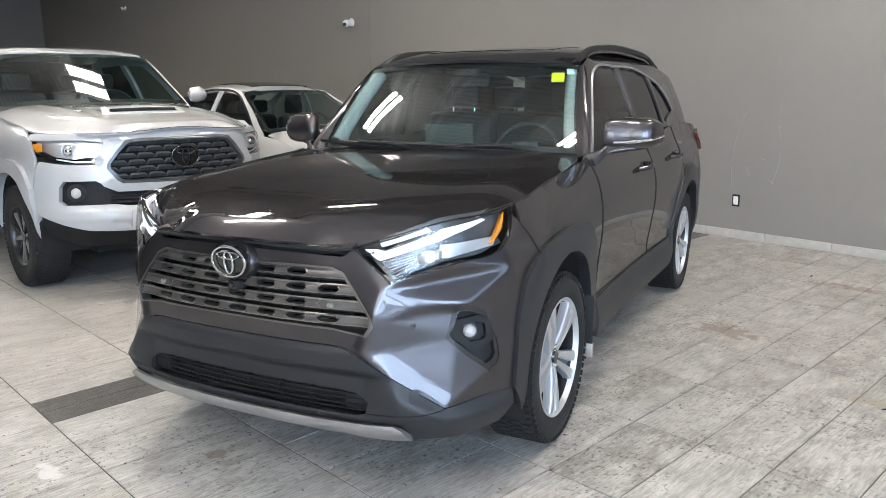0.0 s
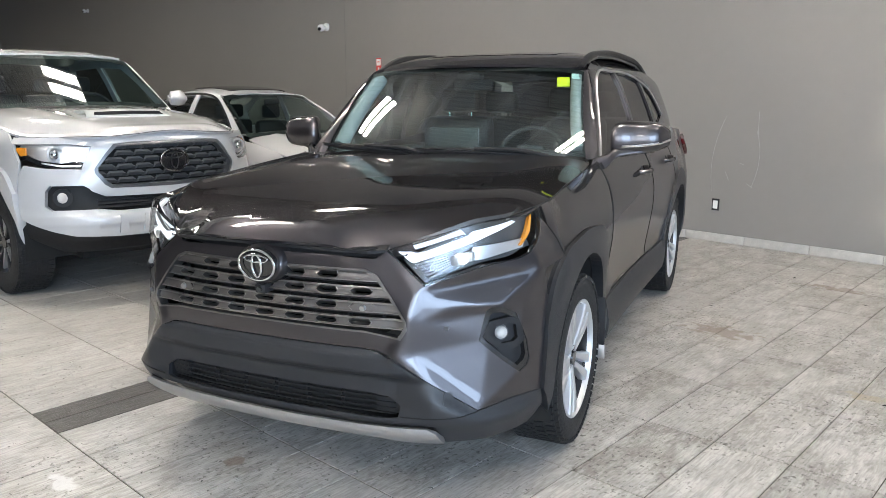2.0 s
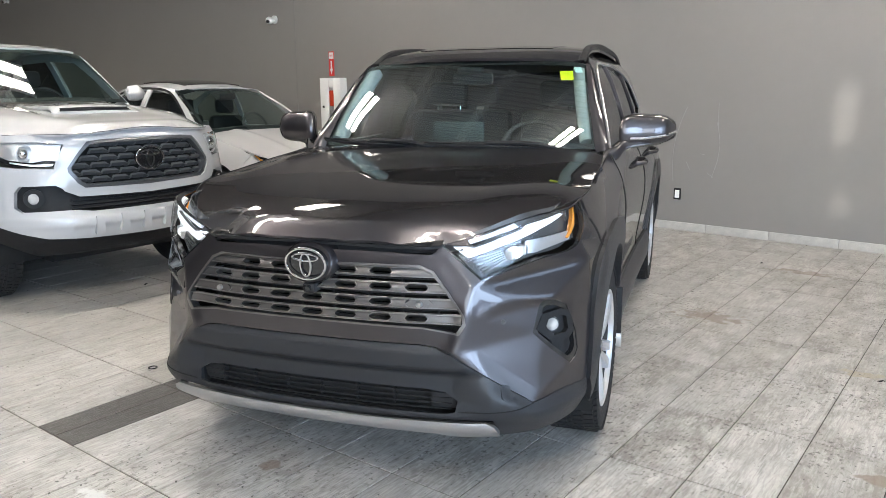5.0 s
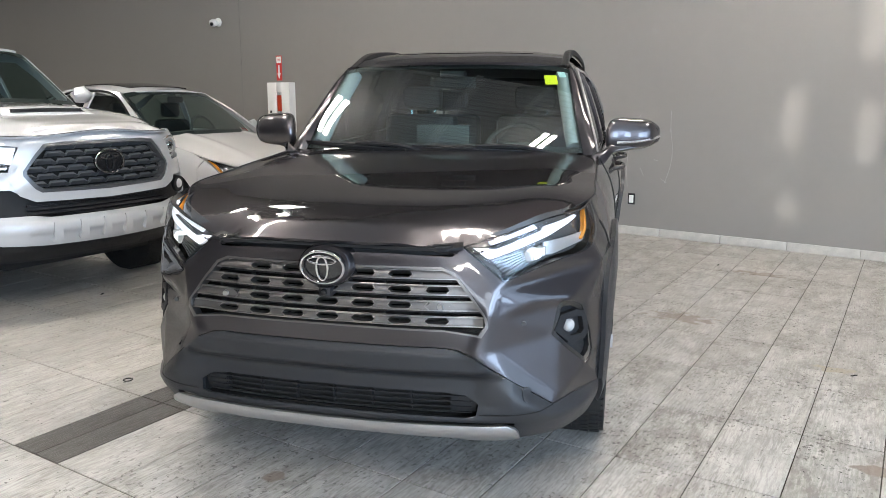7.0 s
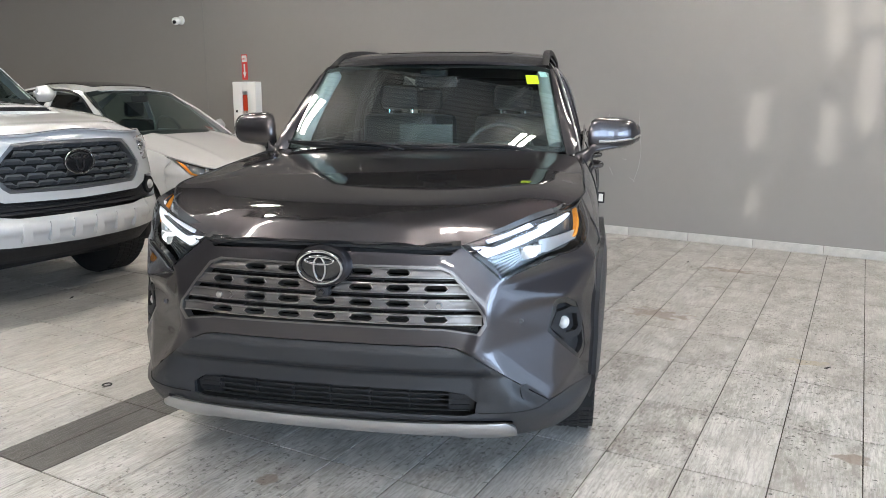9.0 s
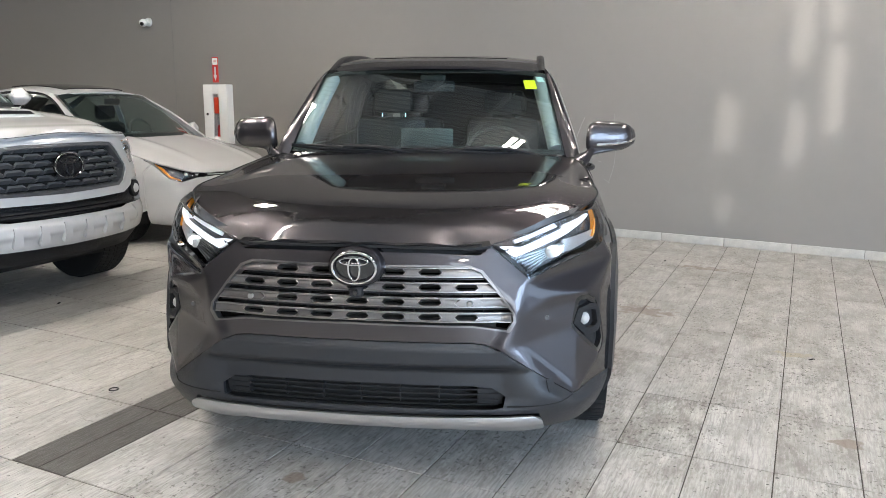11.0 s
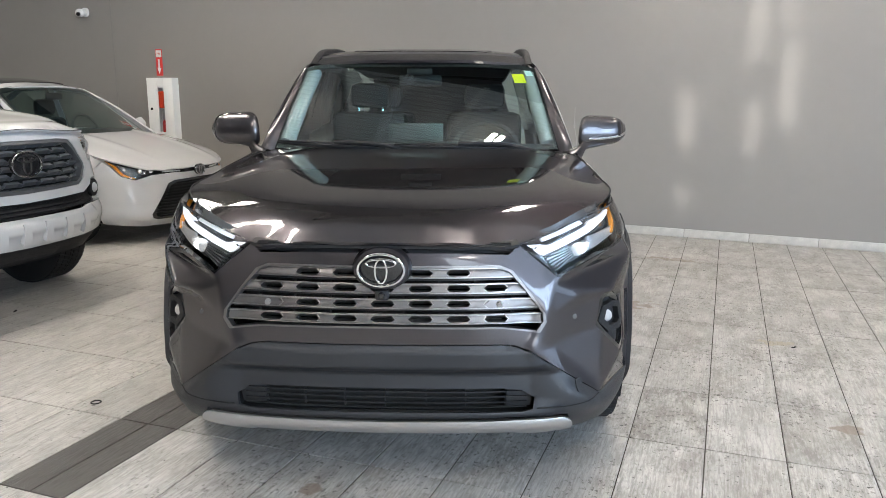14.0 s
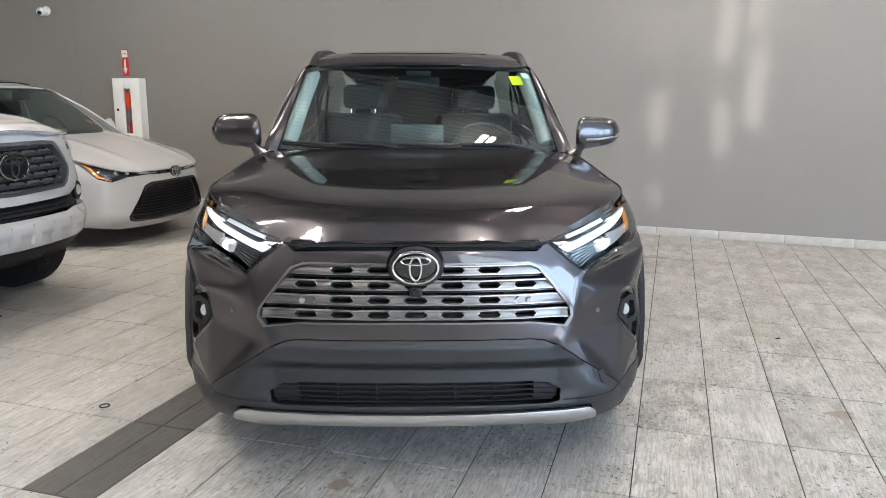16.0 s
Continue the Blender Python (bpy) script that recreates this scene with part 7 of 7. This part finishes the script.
    c = cabin_seats(car, 0.38, (2.45, 3.2), 0.85, 1.46)
    v, f = loft([[(-0.78, 1.66, 1.30), (0, 1.56, 1.33), (0.78, 1.66, 1.30)], [(-0.78, 2.0, 1.315), (0, 2.0, 1.335), (0.78, 2.0, 1.315)], [(-0.78, 2.05, 1.05), (0, 2.05, 1.05), (0.78, 2.05, 1.05)]], 12)
    link_mesh("dashboard", v, f, INTERIOR, c)
    part("rear_view_mirror", boxm(-0.12, 0.12, 1.98, 2.005, 1.635, 1.70, 0.015), BLACK_MATT, c)
    v, f = ellipse_ring(0.19, 0.19, 0.015)
    link_mesh("steering_wheel", [(0.38 + a, 2.17 + b + 0.4 * cc, 1.30 + 0.9 * cc) for a, b, cc in v], f, INTERIOR, c)


pickup()


# ---- white sedan ----
def sedan():
    car = empty("sedan", "white compact sedan with a wide black lower grille", "car", pose(-4.60, 3.15, 0, 0, 0, 92))
    plan = [(0, 0.0), (0.25, 0.012), (0.45, 0.06), (0.62, 0.15), (0.74, 0.28), (0.82, 0.45), (0.865, 0.7), (0.885, 1.1), (0.89, 2.5), (0.88, 3.6), (0.85, 4.2), (0.72, 4.52), (0.4, 4.61), (0, 4.63)]
    levels = [0.16, 0.26, 0.40, 0.55, 0.68, 0.76, 0.85, 0.95]
    st = [(0.0,), (0.45,), (0.70,), (None, 0.6), (None, 1.2), (None, 3.5)]
    table = [[-0.10, 0.0, 0.02, 0.01, -0.01, -0.05, -0.2, -0.4], [-0.10, 0.0, 0.015, 0.0, -0.02, -0.06, -0.2, -0.4], [-0.09, 0.0, 0.01, 0.0, -0.01, -0.04, -0.12, -0.3],
             [-0.07, 0.0, 0.01, 0.01, 0.0, -0.02, -0.06, -0.15], [-0.07, -0.01, -0.01, 0.0, 0.0, -0.005, -0.02, -0.05], [-0.07, -0.01, -0.01, 0.0, 0.0, -0.005, -0.02, -0.05]]
    R = Shell(plan, st, levels, table)
    fx = lambda x, z: (R.at(x), z)
    fy = lambda y, z: (R.at(None, y), z)
    gr = [fx(0, 0.605), fx(0.34, 0.60), fx(0.41, 0.575), fx(0.58, 0.30), fx(0.57, 0.26), fx(0.53, 0.245), fx(0, 0.235)]
    lamp = [fx(0.20, 0.692), fx(0.42, 0.712), fx(0.62, 0.748), fx(0.73, 0.775), fy(0.42, 0.80), fy(0.44, 0.785), fx(0.785, 0.735), fx(0.745, 0.66), fx(0.672, 0.626), fx(0.56, 0.664), fx(0.36, 0.675), fx(0.20, 0.668)]
    bar = [fx(0, 0.70), fx(0.20, 0.694), fx(0.20, 0.666), fx(0, 0.668)]
    bump = [fx(0, 0.665), fx(0.20, 0.664), fx(0.36, 0.671), fx(0.56, 0.660), fx(0.672, 0.621), fx(0.748, 0.656), fx(0.788, 0.733), fy(0.45, 0.78), fy(0.52, 0.72), fy(0.50, 0.40), fy(0.48, 0.22), fx(0.66, 0.18), fx(0.3, 0.175), fx(0, 0.175)]
    skin("front_bumper", sheet(both(bump), 0.03, [both(gr)]), R, PAINT_WHITE, car, 1, 0.03, "white front bumper")
    g = new("grille")
    g.parent = car
    g["label"] = "wide black trapezoid grille with fine slats"
    skin("backing", sheet(both(gr), 0.06), R.lifted(-0.05), DARK_GAP, g)
    gi = [(a * 0.95, 0.42 + (b - 0.42) * 0.88) for a, b in gr]
    skin("grille_frame", sheet(both(gr), 0.03, [both(gi)]), R.lifted(0.008), BLACK_GLOSS, g, 1, 0.04)
    for k in range(11):
        z = 0.275 + 0.028 * k
        e = R.at(0.545 if z < 0.30 else 0.545 - (z - 0.30) * 0.70)
        skin("slat", sheet(both([(0, z + 0.007), (e, z + 0.007), (e, z - 0.004), (0, z - 0.004)]), 0.06), R.lifted(-0.012), BLACK_MATT, g, 1, 0.02)
    skin("nose_bar", sheet(both(bar), 0.03), R.lifted(-0.006), BLACK_GLOSS, car, 1, 0.02, "gloss black nose bar")
    oval_badge(car, pose(0, -0.012, 0.675, -6), 0.075, 0.052, CHROME, BLACK_GLOSS)
    for sg in (1, -1):
        hl = new("headlight")
        hl.parent = car
        hl["label"] = "slim swept headlight with an amber lower edge"
        skin("housing", sheet(lamp, 0.03), R.lifted(-0.03), BLACK_GLOSS, hl, sg, 0.01)
        skin("turn_signal", sheet([fy(0.43, 0.79), fx(0.783, 0.738), fx(0.743, 0.664), fx(0.675, 0.630), fx(0.672, 0.640), fx(0.735, 0.678), fx(0.770, 0.745)], 0.02), R.lifted(-0.008), AMBER, hl, sg, 0.01)
        for x in (0.55, 0.64):
            p = R(R.at(x), 0.70, -0.02)
            bm = bmesh.new()
            bmesh.ops.create_uvsphere(bm, u_segments=16, v_segments=8, radius=0.024, matrix=Matrix.Translation((sg * p.x, p.y, p.z)))
            part("projector", bm, CHROME, hl)
        skin("light_strip", sheet([fx(0.24, 0.685), fx(0.44, 0.694), fx(0.44, 0.682), fx(0.24, 0.676)], 0.03), R.lifted(-0.012), REFLECTOR, hl, sg, 0.01)
        q = skin("lens", sheet(lamp, 0.04), R.lifted(0.003), LENS, hl, sg)
        q.visible_shadow = False
    zc = curve1([(-0.02, 0.70), (0.05, 0.737), (0.3, 0.818), (0.6, 0.893), (1.0, 0.968), (1.20, 0.992)])
    ze = curve1([(-0.02, 0.69), (0.05, 0.70), (0.3, 0.77), (0.6, 0.84), (1.0, 0.915), (1.20, 0.945)])
    xe = curve1([(-0.02, 0.20), (0.05, 0.42), (0.3, 0.72), (0.6, 0.80), (1.0, 0.79), (1.20, 0.76)])
    hood = lambda x, y: Vector((x, y, zc(y) * (1 - min(1, abs(x) / xe(y)) ** 3) + ze(y) * min(1, abs(x) / xe(y)) ** 3 + 0.010 * math.exp(-(((abs(x) - 0.42) / 0.06) ** 2)) * min(1, max(0, y / 0.3))))
    skin("hood", sheet(both([(0, -0.005), (0.2, 0.005)] + [(xe(y), y) for y in np.linspace(0.06, 1.15, 15)] + [(0.6, 1.15), (0, 1.06)]), 0.05), hood, PAINT_WHITE, car, 1, 0.012, "white hood")
    wind = lambda x, z: Vector((x, 1.0 + 0.80 * (z - 0.965) / 0.39 + 0.20 * (abs(x) / 0.66) ** 2.2 * (1 - 0.35 * (z - 0.965) / 0.39), z))
    wxx = lambda z: 0.72 - 0.36 * (z - 0.965)
    ws = [(0, 0.975), (0.4, 0.972)] + [(wxx(z), z) for z in np.linspace(0.955, 1.335, 10)] + [(0.4, 1.362), (0, 1.368)]
    q = skin("windshield", sheet(both(ws), 0.07), wind, WINDSHIELD, car, 1, 0, "clear windshield")
    q.visible_shadow = False
    band = both([(0, 1.005), (0.4, 1.0), (0.66, 0.985)] + [(wxx(z) - 0.03, z) for z in np.linspace(1.0, 1.30, 6)] + [(0.38, 1.332), (0, 1.338)])
    skin("windshield_border", sheet(both(ws), 0.05, [band]), lambda x, z: wind(x, z) + Vector((0, 0.005, 0)), BLACK_MATT, car)
    gx = curve1([(0.88, 0.84), (1.0, 0.79), (1.15, 0.715), (1.3, 0.625), (1.36, 0.58), (1.42, 0.5)])
    gs = lambda y, z: Vector((gx(z), y, z))
    w1 = [(1.35, 0.965), (1.66, 1.18), (1.92, 1.31), (2.32, 1.355), (2.36, 0.97)]
    w2 = [(2.44, 0.97), (2.40, 1.355), (2.80, 1.33), (3.25, 1.16), (3.30, 1.0)]
    cab = [(1.14, 0.90), (1.17, 0.945), (1.55, 1.18), (1.90, 1.345), (2.3, 1.39), (2.8, 1.37), (3.3, 1.22), (3.85, 1.0), (3.85, 0.90)]
    for sg in (1, -1):
        skin("cab_side", sheet(cab, 0.06, [w1, w2]), lambda y, z: gs(y, z) + Vector((0.010, 0, 0)), PAINT_WHITE, car, sg, 0.02)
        for nm, p in (("front_side_window", w1), ("rear_side_window", w2)):
            skin(nm, sheet(p, 0.12), lambda y, z: gs(y, z) - Vector((0.008, 0, 0)), SIDE_GLASS, car, sg, 0)
        tr = [gs(*p) + Vector((0.012, 0, 0)) for p in ((1.35, 0.965), (1.66, 1.18), (1.92, 1.31), (2.36, 1.36), (2.80, 1.335), (3.27, 1.16))]
        v, f = tube([(p.x * sg, p.y, p.z) for p in tr], 0.012, 8, 40)
        link_mesh("window_trim", v, f, BLACK_GLOSS, car)
        fen = [fy(0.46, 0.785), *[fy(y, ze(y)) for y in (0.6, 0.8, 1.0)], fy(1.2, 0.935), fy(1.30, 0.93), fy(1.32, 0.30)] + smooth2([fy(1.28, 0.33), fy(1.22, 0.55), fy(1.05, 0.68), fy(0.78, 0.68), fy(0.60, 0.52), fy(0.55, 0.33)], 20) + [fy(0.50, 0.35), fy(0.525, 0.72)]
        skin("front_fender", sheet(fen, 0.05), R, PAINT_WHITE, car, sg, 0.015)
        for nm, y0, y1 in (("front_door", 1.33, 2.38), ("rear_door", 2.39, 3.10)):
            skin(nm, sheet([fy(y0, 0.26), fy(y1, 0.26), fy(y1, 0.945), fy(y0, 0.93)], 0.1), R, PAINT_WHITE, car, sg, 0.015)
        arch = smooth2([fy(3.22, 0.28), fy(3.28, 0.52), fy(3.45, 0.66), fy(3.75, 0.66), fy(3.90, 0.5), fy(3.95, 0.28)], 16)
        skin("quarter_panel", sheet([fy(3.11, 0.26)] + arch + [fy(4.4, 0.3), fy(4.4, 0.95), fy(3.11, 0.945)], 0.1), R, PAINT_WHITE, car, sg, 0.015)
        for ay in (0.92, 3.60):
            v, f = [], []
            for x in (0.86, 0.4):
                for a in np.linspace(200, -20, 20):
                    v.append((sg * x, ay + 0.36 * math.cos(radians(a)), 0.33 + 0.35 * math.sin(radians(a))))
            link_mesh("arch_liner", v, [(i, i + 1, 21 + i, 20 + i) for i in range(19)], DARK_GAP, car)
            wheel("wheel", car, pose(sg * 0.77, ay, 0.316, 0, 0, 0 if sg > 0 else 180), 0.316, 0.205, 0.21, spokes_alloy, "silver alloy wheel", ALLOY, BLACK_GLOSS)
        mr = new("door_mirror")
        mr.parent = car
        v, f = loft([[(0.86, 1.42, 0.96), (0.85, 1.38, 1.01), (0.87, 1.44, 1.07)], [(0.94, 1.43, 0.95), (0.94, 1.375, 1.01), (0.95, 1.44, 1.08)], [(1.02, 1.48, 0.965), (1.03, 1.45, 1.015), (1.02, 1.49, 1.065)]], 10)
        ob = link_mesh("cap", [(a * sg, b, c) for a, b, c in v], f, PAINT_WHITE, mr, angle=80)
        md = ob.modifiers.new("solid", "SOLIDIFY")
        md.thickness, md.offset = 0.08, -1.0 if sg > 0 else 1.0
        v, f = mirrored_tube([(0.76, 1.47, 0.95), (0.84, 1.46, 0.965), (0.93, 1.46, 0.97)], sg, 0.022)
        link_mesh("mirror_arm", v, f, BLACK_GLOSS, mr)
    rz = curve1([(1.80, 1.37), (2.0, 1.405), (2.4, 1.435), (2.8, 1.42), (3.25, 1.33)])
    roof = lambda x, y: Vector((x, y + 0.10 * x * x, rz(y) - 0.045 * (abs(x) / 0.56) ** 3))
    skin("roof", sheet(both([(0, 1.80), (0.4, 1.81), (0.545, 1.87), (0.57, 2.0), (0.57, 2.9), (0.5, 3.2), (0, 3.25)]), 0.07), roof, PAINT_WHITE, car, 1, 0.015)
    skin("sunroof", sheet(both([(0, 1.95), (0.40, 1.97), (0.40, 2.75), (0, 2.78)]), 0.08), lambda x, y: roof(x, y) + Vector((0, 0, 0.008)), BLACK_GLOSS, car, 1, 0.008, "dark glass sunroof")
    skin("rear_window", sheet(both([(0, 1.33), (0.5, 1.31), (0.62, 1.0), (0, 1.02)]), 0.1), lambda x, z: Vector((x, 3.25 + (1.33 - z) * 2.0, z)), TINTED, car, flip=True)
    skin("boot_lid", sheet(both([(0, 3.80), (0.62, 3.80), (0.66, 4.3), (0.5, 4.5), (0, 4.55)]), 0.1), lambda x, y: Vector((x, y, 1.02 - 0.08 * x * x)), PAINT_WHITE, car, 1, 0.015)
    part("tail", boxm(-0.70, 0.70, 4.40, 4.52, 0.30, 1.0, 0.04), PAINT_WHITE, car)
    part("underbody", boxm(-0.55, 0.55, 0.3, 4.3, 0.17, 0.45), DARK_GAP, car)
    c = cabin_seats(car, 0.35, (2.15, 2.95), 0.6, 1.08)
    v, f = loft([[(-0.68, 1.13, 0.93), (0, 1.08, 0.95), (0.68, 1.13, 0.93)], [(-0.70, 1.5, 0.95), (0, 1.5, 0.97), (0.70, 1.5, 0.95)], [(-0.70, 1.6, 0.7), (0, 1.6, 0.7), (0.70, 1.6, 0.7)]], 12)
    link_mesh("dashboard", v, f, INTERIOR, c)
    part("rear_view_mirror", boxm(-0.11, 0.11, 1.72, 1.745, 1.25, 1.31, 0.014), BLACK_MATT, c)
    v, f = ellipse_ring(0.18, 0.18, 0.014)
    link_mesh("steering_wheel", [(0.36 + a, 1.68 + b + 0.4 * cc, 0.95 + 0.9 * cc) for a, b, cc in v], f, INTERIOR, c)

    # the cabin stands a little taller than the nose
    done = set()
    for ob in car.children_recursive:
        if ob.type == "MESH" and ob.data.name not in done and not ob.parent.name.startswith(("wheel", "tyre", "badge")):
            done.add(ob.data.name)
            for q in ob.data.vertices:
                if q.co.z > 0.72:
                    q.co.z = 0.72 + (q.co.z - 0.72) * 1.17


sedan()


# ---- floor, tile by tile ----
floor = tagged(new("floor"), "wood-look pale grey porcelain tile floor with dark joints and scuffs", "floor", kind="structure")
part("subfloor", boxm(far_left.x, far_right.x, -9.0, 7.0, -0.05, -0.004), GROUT, floor, "dark grout", False)


def tile_mesh(name, mat, wide=W):
    bm = bmesh.new()
    box(bm, 0.0025, wide - 0.0025, 0.0030, H - 0.0030, -0.02, 0.0)
    top = [e for e in bm.edges if all(abs(v.co.z) < 1e-5 for v in e.verts)]
    bmesh.ops.bevel(bm, geom=top, offset=0.0012, segments=1, affect="EDGES")
    me = bpy.data.meshes.new(name)
    bm.to_mesh(me)
    bm.free()
    me.materials.append(mat)
    return me


pale, dark = tile_mesh("tile", TILE), tile_mesh("tile", TILE_DARK, W / 2)
near = [(i, j) for i in range(-13, 6) for j in range(-4, 9)]
for i, j in near:
    is_dark = i == -7 and j >= -2
    for half in ((0, 1) if is_dark else (0,)):
        q = new("tile", dark if is_dark else pale)
        q.parent = floor
        q.location = (i * W + half * W / 2, j * H, 0)
        if is_dark:
            q["label"] = "narrow dark grey border tile"
done = set(near)
verts, faces = [], []
for i in range(-90, 27):
    for j in range(-15, 11):
        if (i, j) in done:
            continue
        o = len(verts)
        x0, x1, y0, y1 = i * W + 0.0025, (i + 1) * W - 0.0025, j * H + 0.0030, (j + 1) * H - 0.0030
        b = 0.0012
        verts += [(x0, y0, -0.02), (x1, y0, -0.02), (x1, y1, -0.02), (x0, y1, -0.02), (x0 + b, y0 + b, 0), (x1 - b, y0 + b, 0), (x1 - b, y1 - b, 0), (x0 + b, y1 - b, 0)]
        faces += [(o + 4, o + 5, o + 6, o + 7), (o, o + 1, o + 5, o + 4), (o + 1, o + 2, o + 6, o + 5), (o + 2, o + 3, o + 7, o + 6), (o + 3, o, o + 4, o + 7)]
tagged(link_mesh("far_tiles", verts, faces, TILE, floor, "", False), kind="stuff")


# ---- litter on the floor ----
leaf = empty("dry_leaf", "small dark curled dry leaf lying on the tiles", "leaf", pose(0.743, 1.507, 0.0, 0, 0, 25) @ Matrix.Scale(0.6, 4))
v, f = loft([[(-0.03, -0.004, 0.002), (-0.012, -0.016, 0.004), (0.012, -0.014, 0.010), (0.034, -0.002, 0.004)], [(-0.032, 0, 0.003), (-0.01, 0, 0.009), (0.012, 0.001, 0.016), (0.036, 0, 0.006)], [(-0.03, 0.004, 0.001), (-0.012, 0.014, 0.003), (0.012, 0.017, 0.007), (0.034, 0.003, 0.003)]], 10)
blade = link_mesh("leaf_blade", v, f, BLACK_MATT, leaf)
# ring mark on the tiles, modelled as a thin flat torus
ringm = empty("rubber_ring", "small dark ring mark on the tiles", "ring", pose(-2.369, -0.513, 0.0035))
v, f = ellipse_ring(0.021, 0.021, 0.0035, 28)
link_mesh("band", [(a, c, b) for a, b, c in v], [tuple(reversed(q)) for q in f], BLACK_MATT, ringm)
for x, y, turn, size in ((-0.44, 3.86, 70, 1.0), (-0.59, 2.63, 10, 0.7), (-4.01, 0.46, 100, 1.1), (0.20, 3.35, 40, 0.6)):
    copy_thing(leaf, pose(x, y, 0, 0, 0, turn) @ Matrix.Scale(size, 4))
